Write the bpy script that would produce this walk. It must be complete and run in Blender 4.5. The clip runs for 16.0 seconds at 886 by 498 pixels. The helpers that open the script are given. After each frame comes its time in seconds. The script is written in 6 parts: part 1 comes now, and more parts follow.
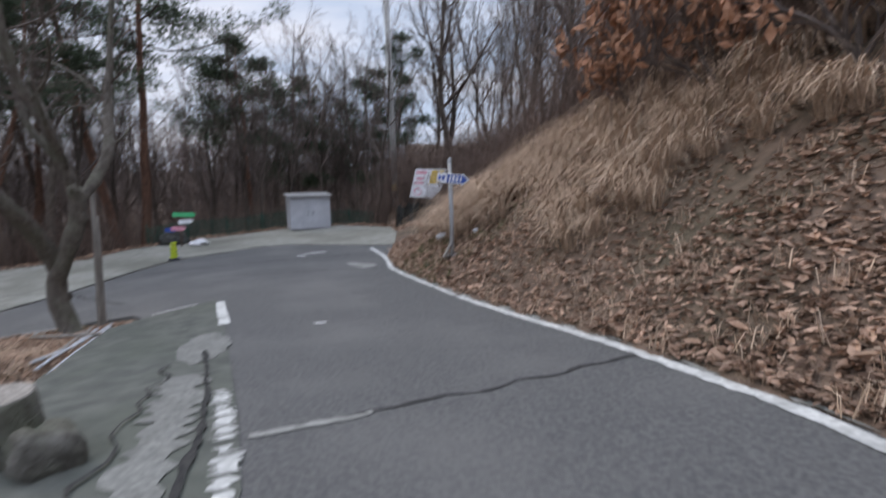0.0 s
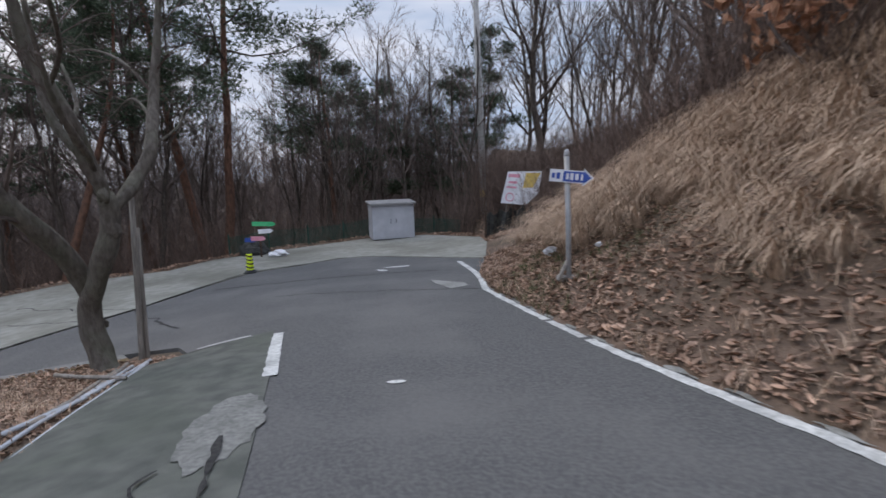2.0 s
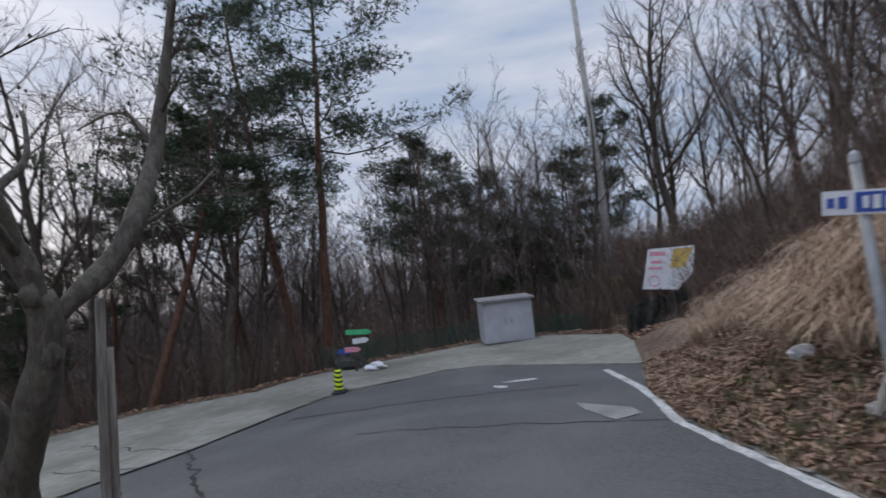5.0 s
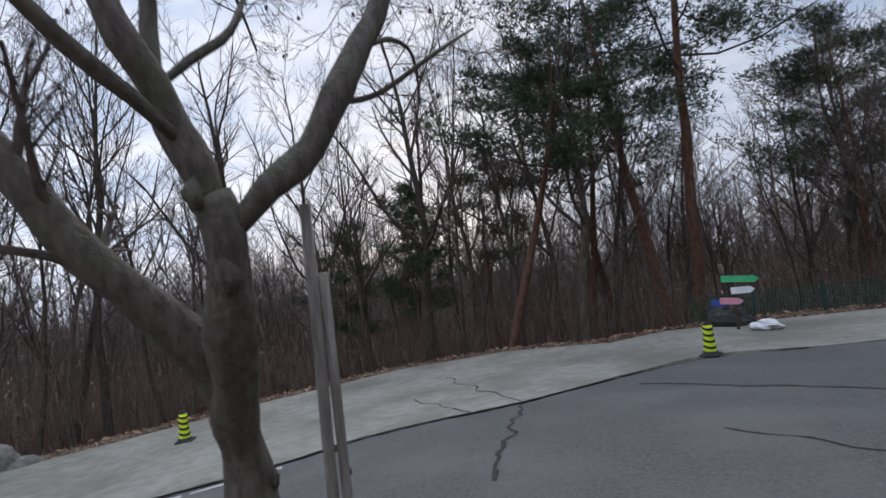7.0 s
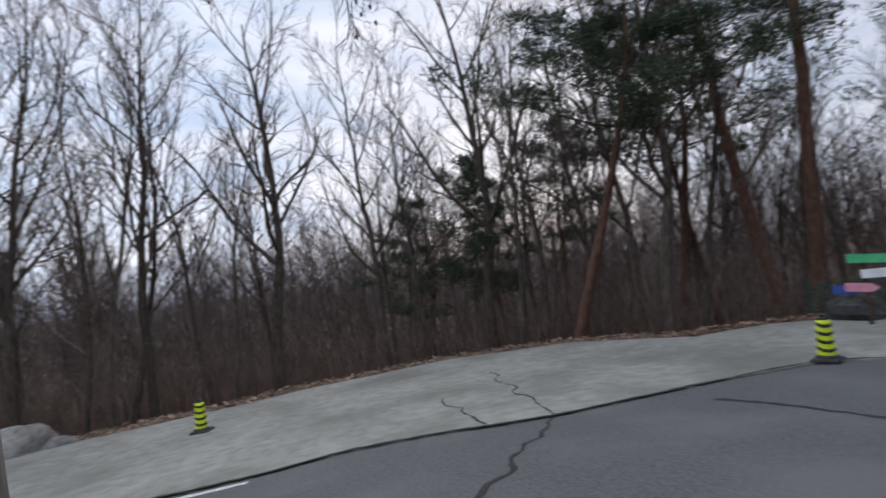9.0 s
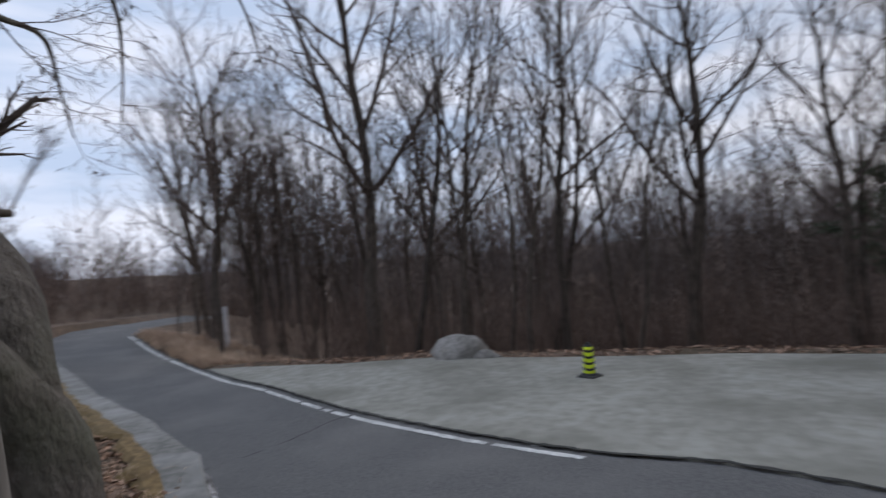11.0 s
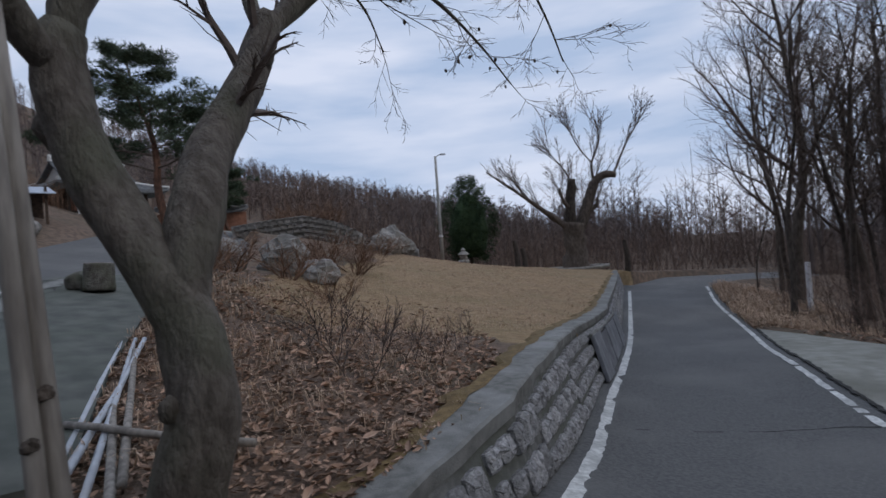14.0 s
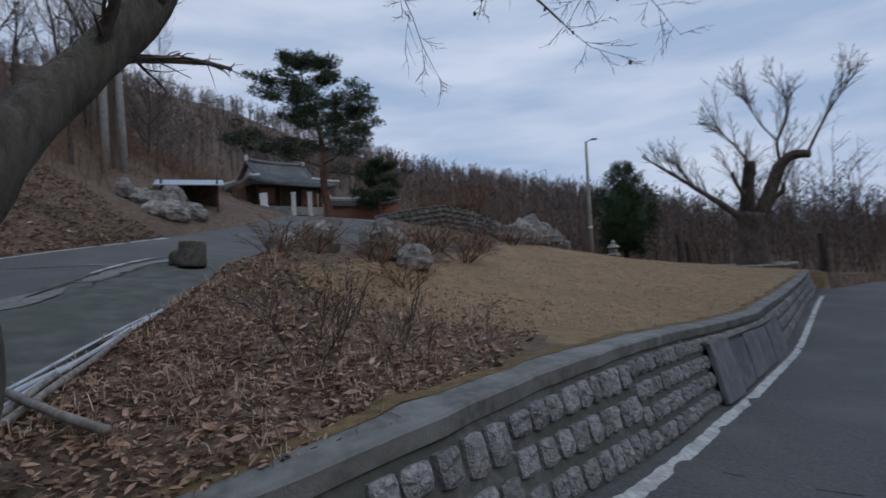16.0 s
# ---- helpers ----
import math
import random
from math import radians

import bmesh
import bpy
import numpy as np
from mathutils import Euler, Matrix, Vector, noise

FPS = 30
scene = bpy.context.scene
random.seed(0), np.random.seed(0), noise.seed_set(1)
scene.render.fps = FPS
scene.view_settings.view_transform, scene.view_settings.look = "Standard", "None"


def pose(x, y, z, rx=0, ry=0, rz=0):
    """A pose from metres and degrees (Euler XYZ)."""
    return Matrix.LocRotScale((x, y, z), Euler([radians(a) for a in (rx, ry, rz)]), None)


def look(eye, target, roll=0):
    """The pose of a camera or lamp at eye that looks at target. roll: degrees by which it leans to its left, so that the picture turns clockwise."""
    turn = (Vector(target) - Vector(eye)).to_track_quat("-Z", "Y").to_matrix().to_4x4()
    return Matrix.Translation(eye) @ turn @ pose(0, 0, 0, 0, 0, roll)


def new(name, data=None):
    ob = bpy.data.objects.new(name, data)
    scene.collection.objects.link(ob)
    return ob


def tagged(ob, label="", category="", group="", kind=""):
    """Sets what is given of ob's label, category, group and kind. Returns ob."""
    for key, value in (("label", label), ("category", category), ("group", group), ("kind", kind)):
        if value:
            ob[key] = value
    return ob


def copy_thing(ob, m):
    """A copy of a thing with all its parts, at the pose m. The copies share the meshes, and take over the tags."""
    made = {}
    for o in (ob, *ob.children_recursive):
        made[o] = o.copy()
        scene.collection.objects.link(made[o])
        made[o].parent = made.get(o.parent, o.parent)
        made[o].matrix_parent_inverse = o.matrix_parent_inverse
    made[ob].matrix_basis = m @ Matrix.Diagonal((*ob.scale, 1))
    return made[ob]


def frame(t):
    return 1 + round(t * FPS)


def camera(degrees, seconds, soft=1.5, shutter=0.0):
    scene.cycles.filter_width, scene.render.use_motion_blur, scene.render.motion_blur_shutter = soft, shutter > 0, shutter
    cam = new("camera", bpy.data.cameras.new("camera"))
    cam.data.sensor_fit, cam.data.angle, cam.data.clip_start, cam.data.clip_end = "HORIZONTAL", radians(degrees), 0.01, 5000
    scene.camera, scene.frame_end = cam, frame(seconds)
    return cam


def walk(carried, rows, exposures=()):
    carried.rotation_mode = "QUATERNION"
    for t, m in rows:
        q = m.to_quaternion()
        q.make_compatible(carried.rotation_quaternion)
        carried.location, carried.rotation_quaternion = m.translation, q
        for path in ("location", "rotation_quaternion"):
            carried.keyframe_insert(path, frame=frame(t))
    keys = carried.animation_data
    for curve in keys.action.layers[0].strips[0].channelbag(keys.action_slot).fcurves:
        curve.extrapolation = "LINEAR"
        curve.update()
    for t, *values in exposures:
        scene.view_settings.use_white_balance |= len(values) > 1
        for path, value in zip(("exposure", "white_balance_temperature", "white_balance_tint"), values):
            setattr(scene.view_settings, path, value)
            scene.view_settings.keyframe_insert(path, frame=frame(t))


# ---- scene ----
cam = camera(79.8, 16.0, soft=1.5, shutter=0.5)
PATH = [
    (0, (-0.04, 0.32, 1.505), (-0.034, 2.291, 1.166), -0.8),
    (0.5, (-0.125, 0.866, 1.487), (0.054, 2.855, 1.379), -1.6),
    (1, (-0.165, 1.48, 1.447), (0.008, 3.471, 1.375), -1.0),
    (1.5, (-0.34, 2.143, 1.38), (-0.408, 4.132, 1.179), -1.0),
    (2, (-0.529, 2.834, 1.282), (-0.834, 4.788, 0.978), -2.0),
    (2.5, (-0.766, 3.409, 1.228), (-1.146, 5.356, 0.974), -3.4),
    (3, (-1.02, 3.997, 1.171), (-1.41, 5.954, 1.04), -3.6),
    (5.3, (-1.757, 6.856, 0.767), (-2.57, 8.679, 0.897), -7.9),
    (5.5, (-1.864, 7.102, 0.713), (-2.84, 8.845, 0.819), -7.9),
    (6, (-2.173, 7.766, 0.585), (-3.473, 9.284, 0.671), -7.7),
    (6.5, (-2.554, 8.36, 0.526), (-4.104, 9.624, 0.559), -7.8),
    (7, (-2.865, 9.025, 0.429), (-4.576, 10.057, 0.511), -7.0),
    (7.5, (-3.169, 9.57, 0.355), (-4.878, 10.608, 0.406), -5.2),
    (8, (-3.347, 10.21, 0.317), (-5.023, 11.299, 0.382), -4.5),
    (8.2, (-3.458, 10.455, 0.291), (-5.151, 11.518, 0.349), -5.3),
    (10.3, (-5.05, 11.9, 0.098), (-7.033, 11.646, 0.143), -4.1),
    (10.5, (-5.175, 12.035, 0.125), (-7.134, 11.635, 0.155), -3.9),
    (11, (-5.653, 12.331, 0.166), (-7.448, 11.45, 0.163), -4.5),
    (11.5, (-6.026, 12.518, 0.088), (-7.511, 11.179, 0.076), -4.2),
    (12, (-6.388, 12.647, -0.007), (-7.264, 10.849, 0.013), -3.5),
    (12.5, (-6.778, 12.648, -0.076), (-7.067, 10.669, -0.036), -3.6),
    (13, (-7.229, 12.654, -0.159), (-7.442, 10.666, -0.099), -4.1),
    (13.5, (-7.673, 12.526, -0.212), (-7.864, 10.535, -0.19), -4.7),
    (14, (-8.139, 12.407, -0.257), (-8.231, 10.409, -0.245), -4.5),
    (14.5, (-8.578, 12.165, -0.317), (-8.503, 10.166, -0.271), -3.9),
    (15, (-9.041, 11.924, -0.39), (-8.793, 9.942, -0.293), -3.1),
    (15.5, (-9.394, 11.586, -0.456), (-9.041, 9.618, -0.395), -2.9),
    (16, (-9.652, 11.281, -0.524), (-9.111, 9.356, -0.492), -3.2),
]
walk(cam, [(t, look(eye, target, roll)) for t, eye, target, roll in PATH],
     exposures=[(0.0, 1.25, 6650, 11), (1.0, 1.1, 6600, 11), (2.5, 1.1, 6550, 11), (5.5, 0.8, 6450, 10), (8.0, 1.05, 6600, 10), (10.5, 0.75, 6550, 11), (12.0, 0.4, 6300, 10), (14.0, 0.27, 6200, 10), (16.0, 0.07, 6000, 8)])

# ---- world, sun and exposure ----
SUN_EL, SUN_ROT = radians(14), radians(300)
world = bpy.data.worlds.new("evening_sky")
scene.world = world
world.use_nodes = True
wn, wl = world.node_tree.nodes, world.node_tree.links
wn.clear()
sky = wn.new("ShaderNodeTexSky")
sky.sky_type, sky.sun_disc, sky.sun_elevation, sky.sun_rotation = "NISHITA", False, SUN_EL, SUN_ROT
sky.dust_density = 2.0
w_coord = wn.new("ShaderNodeTexCoord")
w_map = wn.new("ShaderNodeMapping")
w_map.inputs["Scale"].default_value = (1.0, 1.6, 5.5)
w_map.inputs["Rotation"].default_value = (0.1, 0.12, 0.5)
w_noise = wn.new("ShaderNodeTexNoise")
w_noise.inputs["Scale"].default_value, w_noise.inputs["Detail"].default_value = 2.6, 6.0
w_ramp = wn.new("ShaderNodeValToRGB")
w_ramp.color_ramp.elements[0].position, w_ramp.color_ramp.elements[0].color = 0.38, (3.7, 4.5, 6.0, 1)
w_ramp.color_ramp.elements[1].position, w_ramp.color_ramp.elements[1].color = 0.66, (6.0, 6.3, 7.3, 1)
w_mix = wn.new("ShaderNodeMixRGB")
w_mix.inputs[0].default_value = 0.95
w_bg, w_out = wn.new("ShaderNodeBackground"), wn.new("ShaderNodeOutputWorld")
w_bg.inputs["Strength"].default_value = 0.1
wl.new(w_coord.outputs["Generated"], w_map.inputs["Vector"])
wl.new(w_map.outputs["Vector"], w_noise.inputs["Vector"])
wl.new(w_noise.outputs["Fac"], w_ramp.inputs["Fac"])
wl.new(sky.outputs["Color"], w_mix.inputs[1])
wl.new(w_ramp.outputs["Color"], w_mix.inputs[2])
# an overcast dome: brighter towards the zenith and towards the south
w_sep = wn.new("ShaderNodeSeparateXYZ")
w_south = wn.new("ShaderNodeMapRange")
w_south.inputs["From Min"].default_value, w_south.inputs["From Max"].default_value = 0.9, -0.9
w_south.inputs["To Min"].default_value, w_south.inputs["To Max"].default_value = 0.6, 1.0
w_zen = wn.new("ShaderNodeMapRange")
w_zen.interpolation_type = "SMOOTHSTEP"
w_zen.inputs["From Min"].default_value, w_zen.inputs["From Max"].default_value = 0.42, 1.0
w_zen.inputs["To Min"].default_value, w_zen.inputs["To Max"].default_value = 1.0, 1.75
w_mul = wn.new("ShaderNodeMath")
w_mul.operation = "MULTIPLY"
w_dome = wn.new("ShaderNodeVectorMath")
w_dome.operation = "SCALE"
wl.new(w_coord.outputs["Generated"], w_sep.inputs["Vector"])
wl.new(w_sep.outputs["Y"], w_south.inputs["Value"])
wl.new(w_sep.outputs["Z"], w_zen.inputs["Value"])
wl.new(w_south.outputs["Result"], w_mul.inputs[0])
wl.new(w_zen.outputs["Result"], w_mul.inputs[1])
wl.new(w_mix.outputs["Color"], w_dome.inputs[0])
wl.new(w_mul.outputs["Value"], w_dome.inputs["Scale"])
wl.new(w_dome.outputs["Vector"], w_bg.inputs["Color"])
wl.new(w_bg.outputs["Background"], w_out.inputs["Surface"])
sun = new("sun", bpy.data.lights.new("sun", "SUN"))
sun.data.energy, sun.data.angle, sun.data.color = 0.5, radians(25), (1.0, 0.93, 0.86)
sun.matrix_world = look((0, 0, 50), (30, -20, 20))


# ---- materials ----
def material(name, c1, c2, scale=8.0, rough=0.85, bump=0.3, fine=60.0, stain=None, stain_scale=0.7, stain_mix=0.5, metal=0.0, vary=0.0, spec=0.3, stretch=(1, 1, 1), dist=0.01, island=False):
    """Two colours mixed by a grain, a broad stain over them, fine relief, and a change from one object to the next."""
    m = bpy.data.materials.new(name)
    m.use_nodes = True
    n, l = m.node_tree.nodes, m.node_tree.links
    b = n["Principled BSDF"]
    b.inputs["Roughness"].default_value, b.inputs["Metallic"].default_value = rough, metal
    b.inputs["Specular IOR Level"].default_value = spec
    geo = n.new("ShaderNodeNewGeometry")
    mp = n.new("ShaderNodeMapping")
    mp.inputs["Scale"].default_value = stretch
    l.new(geo.outputs["Position"], mp.inputs["Vector"])
    n1 = n.new("ShaderNodeTexNoise")
    n1.inputs["Scale"].default_value, n1.inputs["Detail"].default_value = scale, 5.0
    l.new(mp.outputs["Vector"], n1.inputs["Vector"])
    r = n.new("ShaderNodeValToRGB")
    r.color_ramp.elements[0].position, r.color_ramp.elements[0].color = 0.36, (*c1, 1)
    r.color_ramp.elements[1].position, r.color_ramp.elements[1].color = 0.64, (*c2, 1)
    l.new(n1.outputs["Fac"], r.inputs["Fac"])
    out = r.outputs["Color"]
    n2 = n.new("ShaderNodeTexNoise")
    n2.inputs["Scale"].default_value, n2.inputs["Detail"].default_value = stain_scale, 4.0
    l.new(geo.outputs["Position"], n2.inputs["Vector"])
    if stain:
        r2 = n.new("ShaderNodeValToRGB")
        r2.color_ramp.elements[0].position, r2.color_ramp.elements[1].position = 0.45, 0.68
        r2.color_ramp.elements[0].color, r2.color_ramp.elements[1].color = (0, 0, 0, 1), (stain_mix,) * 3 + (1,)
        l.new(n2.outputs["Fac"], r2.inputs["Fac"])
        mx = n.new("ShaderNodeMixRGB")
        mx.inputs[2].default_value = (*stain, 1)
        l.new(r2.outputs["Color"], mx.inputs[0])
        l.new(out, mx.inputs[1])
        out = mx.outputs["Color"]
    if vary:
        hsv = n.new("ShaderNodeHueSaturation")
        mr = n.new("ShaderNodeMapRange")
        mr.inputs["To Min"].default_value, mr.inputs["To Max"].default_value = 1 - vary, 1 + vary
        if island:
            l.new(geo.outputs["Random Per Island"], mr.inputs["Value"])
        else:
            l.new(n.new("ShaderNodeObjectInfo").outputs["Random"], mr.inputs["Value"])
        l.new(mr.outputs["Result"], hsv.inputs["Value"])
        l.new(out, hsv.inputs["Color"])
        out = hsv.outputs["Color"]
    l.new(out, b.inputs["Base Color"])
    n3 = n.new("ShaderNodeTexNoise")
    n3.inputs["Scale"].default_value, n3.inputs["Detail"].default_value = fine, 4.0
    l.new(mp.outputs["Vector"], n3.inputs["Vector"])
    bp = n.new("ShaderNodeBump")
    bp.inputs["Strength"].default_value, bp.inputs["Distance"].default_value = bump, dist
    l.new(n3.outputs["Fac"], bp.inputs["Height"])
    l.new(bp.outputs["Normal"], b.inputs["Normal"])
    return m


M = {
    "asphalt": material("asphalt", (0.08, 0.08, 0.08), (0.128, 0.126, 0.122), 26, 0.88, 0.7, 150, (0.15, 0.146, 0.14), 0.55, 0.65),
    "old_concrete": material("old_concrete", (0.215, 0.21, 0.18), (0.29, 0.285, 0.25), 3.5, 0.9, 0.4, 90, (0.135, 0.13, 0.105), 0.35, 0.8),
    "apron_concrete": material("apron_concrete", (0.075, 0.08, 0.07), (0.125, 0.128, 0.112), 3.5, 0.9, 0.5, 110, (0.085, 0.095, 0.075), 0.8, 0.6),
    "patch_concrete": material("patch_concrete", (0.22, 0.22, 0.2), (0.32, 0.32, 0.3), 25, 0.9, 0.5, 100, (0.15, 0.15, 0.13), 1.5, 0.5),
    "broken": material("broken", (0.15, 0.15, 0.14), (0.24, 0.24, 0.22), 20, 0.9, 0.6, 80, (0.1, 0.1, 0.09), 3, 0.5),
    "white_paint": material("white_paint", (0.42, 0.42, 0.4), (0.66, 0.66, 0.63), 18, 0.7, 0.4, 90, (0.22, 0.22, 0.21), 2.5, 0.6),
    "crack": material("crack", (0.02, 0.02, 0.02), (0.05, 0.048, 0.045), 20, 0.95),
    "soil": material("soil", (0.1, 0.07, 0.051), (0.19, 0.132, 0.096), 6, 0.95, 0.9, 40, (0.065, 0.06, 0.035), 0.5, 0.6, dist=0.03),
    "lawn": material("lawn", (0.23, 0.155, 0.085), (0.34, 0.235, 0.135), 5, 0.95, 0.9, 120, (0.19, 0.15, 0.075), 0.5, 0.55, dist=0.02),
    "forest_floor": material("forest_floor", (0.08, 0.058, 0.043), (0.17, 0.115, 0.078), 3, 0.95, 0.8, 20, (0.05, 0.045, 0.035), 0.15, 0.5, dist=0.05),
    "leaf": material("leaf", (0.22, 0.14, 0.096), (0.42, 0.285, 0.205), 5, 0.8, 0.3, 80, vary=0.55, island=True),
    "oak_leaf": material("oak_leaf", (0.22, 0.108, 0.062), (0.4, 0.215, 0.13), 3, 0.75, 0.3, 80, vary=0.5, island=True),
    "dry_grass": material("dry_grass", (0.38, 0.265, 0.18), (0.54, 0.405, 0.295), 4, 0.85, 0.2, 60, vary=0.4, island=True),
    "weed": material("weed", (0.06, 0.075, 0.03), (0.12, 0.13, 0.055), 6, 0.8, 0.2, 60, vary=0.4, island=True),
    "bark": material("bark", (0.085, 0.072, 0.06), (0.15, 0.13, 0.11), 16, 0.9, 0.9, 45, (0.1, 0.11, 0.07), 2.2, 0.5, stretch=(1, 1, 0.4), dist=0.03),
    "dark_bark": material("dark_bark", (0.055, 0.044, 0.037), (0.115, 0.094, 0.077), 12, 0.95, 0.9, 40, vary=0.35, stretch=(1, 1, 0.3), dist=0.03),
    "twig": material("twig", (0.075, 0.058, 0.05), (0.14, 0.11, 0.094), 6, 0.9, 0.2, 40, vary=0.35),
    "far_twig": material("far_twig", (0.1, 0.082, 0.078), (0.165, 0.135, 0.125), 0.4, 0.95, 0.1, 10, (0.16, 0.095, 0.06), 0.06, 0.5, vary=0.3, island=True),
    "brush": material("brush", (0.095, 0.068, 0.056), (0.19, 0.135, 0.108), 1.5, 0.95, 0.1, 30, vary=0.4, island=True),
    "red_bark": material("red_bark", (0.09, 0.05, 0.035), (0.17, 0.09, 0.06), 9, 0.95, 0.9, 35, vary=0.2, stretch=(1, 1, 0.4), dist=0.03),
    "needles": material("needles", (0.042, 0.062, 0.038), (0.09, 0.115, 0.068), 1.2, 0.8, 0.2, 40, (0.035, 0.055, 0.03), 0.7, 0.5, vary=0.45, island=True),
    "juniper": material("juniper", (0.018, 0.038, 0.016), (0.045, 0.075, 0.03), 2, 0.8, 0.2, 40, vary=0.45, island=True),
    "rock": material("rock", (0.2, 0.19, 0.175), (0.36, 0.34, 0.315), 7, 0.9, 0.8, 40, (0.13, 0.12, 0.1), 1.8, 0.5, vary=0.2, dist=0.03),
    "wall_stone": material("wall_stone", (0.2, 0.198, 0.2), (0.4, 0.39, 0.39), 26, 0.9, 0.9, 60, (0.15, 0.15, 0.145), 3.0, 0.5, vary=0.25, dist=0.03),
    "mortar": material("mortar", (0.11, 0.11, 0.105), (0.17, 0.17, 0.16), 15, 0.95, 0.6, 70, (0.075, 0.08, 0.06), 1.2, 0.6),
    "coping": material("coping", (0.12, 0.12, 0.11), (0.19, 0.185, 0.17), 11, 0.95, 0.6, 70, (0.3, 0.3, 0.29), 1.7, 0.5),
    "moss": material("moss", (0.11, 0.075, 0.035), (0.19, 0.13, 0.06), 12, 0.95, 0.8, 60, (0.09, 0.07, 0.03), 1.5, 0.5),
    "slab": material("slab", (0.15, 0.155, 0.17), (0.23, 0.235, 0.25), 5, 0.75, 0.3, 50, (0.1, 0.1, 0.11), 1.2, 0.6, vary=0.15),
    "weathered_wood": material("weathered_wood", (0.19, 0.17, 0.15), (0.33, 0.3, 0.265), 22, 0.9, 0.5, 60, (0.13, 0.11, 0.09), 1.5, 0.5, stretch=(1, 1, 0.12)),
    "steel_pole": material("steel_pole", (0.33, 0.34, 0.35), (0.42, 0.43, 0.44), 9, 0.5, 0.15, 60, (0.25, 0.22, 0.18), 2.5, 0.4, metal=0.3),
    "concrete_pole": material("concrete_pole", (0.33, 0.32, 0.3), (0.43, 0.42, 0.4), 7, 0.9, 0.3, 60, (0.25, 0.24, 0.22), 1.0, 0.5),
    "locker_paint": material("locker_paint", (0.4, 0.41, 0.44), (0.46, 0.47, 0.5), 3, 0.6, 0.15, 40, (0.34, 0.34, 0.36), 1.3, 0.5),
    "locker_roof": material("locker_roof", (0.2, 0.2, 0.2), (0.29, 0.28, 0.27), 6, 0.8, 0.3, 40),
    "cone_yellow": material("cone_yellow", (0.62, 0.76, 0.02), (0.72, 0.86, 0.04), 6, 0.5, 0.1, 40, (0.45, 0.5, 0.05), 4, 0.3),
    "cone_black": material("cone_black", (0.02, 0.02, 0.022), (0.045, 0.045, 0.045), 8, 0.7),
    "sign_blue": material("sign_blue", (0.03, 0.07, 0.3), (0.05, 0.1, 0.36), 8, 0.5, 0.05),
    "sign_white": material("sign_white", (0.68, 0.68, 0.7), (0.78, 0.78, 0.8), 5, 0.6, 0.05, 40, (0.55, 0.55, 0.56), 2, 0.5),
    "sign_green": material("sign_green", (0.05, 0.4, 0.16), (0.09, 0.5, 0.22), 6, 0.6, 0.05),
    "sign_pink": material("sign_pink", (0.65, 0.25, 0.33), (0.72, 0.35, 0.42), 6, 0.6, 0.05),
    "sign_yellow": material("sign_yellow", (0.6, 0.42, 0.1), (0.7, 0.5, 0.16), 6, 0.6, 0.05),
    "tarp": material("tarp", (0.015, 0.016, 0.015), (0.05, 0.05, 0.045), 6, 0.6, 0.6, 12, dist=0.04),
    "green_net": material("green_net", (0.015, 0.06, 0.045), (0.03, 0.1, 0.075), 8, 0.8, 0.3, 30),
    "roof_tile": material("roof_tile", (0.1, 0.105, 0.11), (0.19, 0.195, 0.2), 8, 0.85, 0.5, 40, (0.3, 0.3, 0.3), 0.8, 0.4),
    "plaster": material("plaster", (0.6, 0.59, 0.56), (0.7, 0.69, 0.66), 5, 0.9, 0.2, 40),
    "dark_timber": material("dark_timber", (0.045, 0.032, 0.025), (0.1, 0.065, 0.045), 9, 0.85, 0.3, 50),
    "brick_red": material("brick_red", (0.22, 0.1, 0.065), (0.3, 0.15, 0.1), 7, 0.9, 0.4, 50),
    "metal_roof": material("metal_roof", (0.3, 0.34, 0.4), (0.4, 0.44, 0.5), 4, 0.5, 0.2, 30),
    "shrub_twig": material("shrub_twig", (0.12, 0.07, 0.045), (0.21, 0.13, 0.085), 3, 0.9, 0.1, 40, vary=0.4, island=True),
    "pvc": material("pvc", (0.4, 0.42, 0.45), (0.5, 0.52, 0.55), 7, 0.5, 0.1, 40),
}


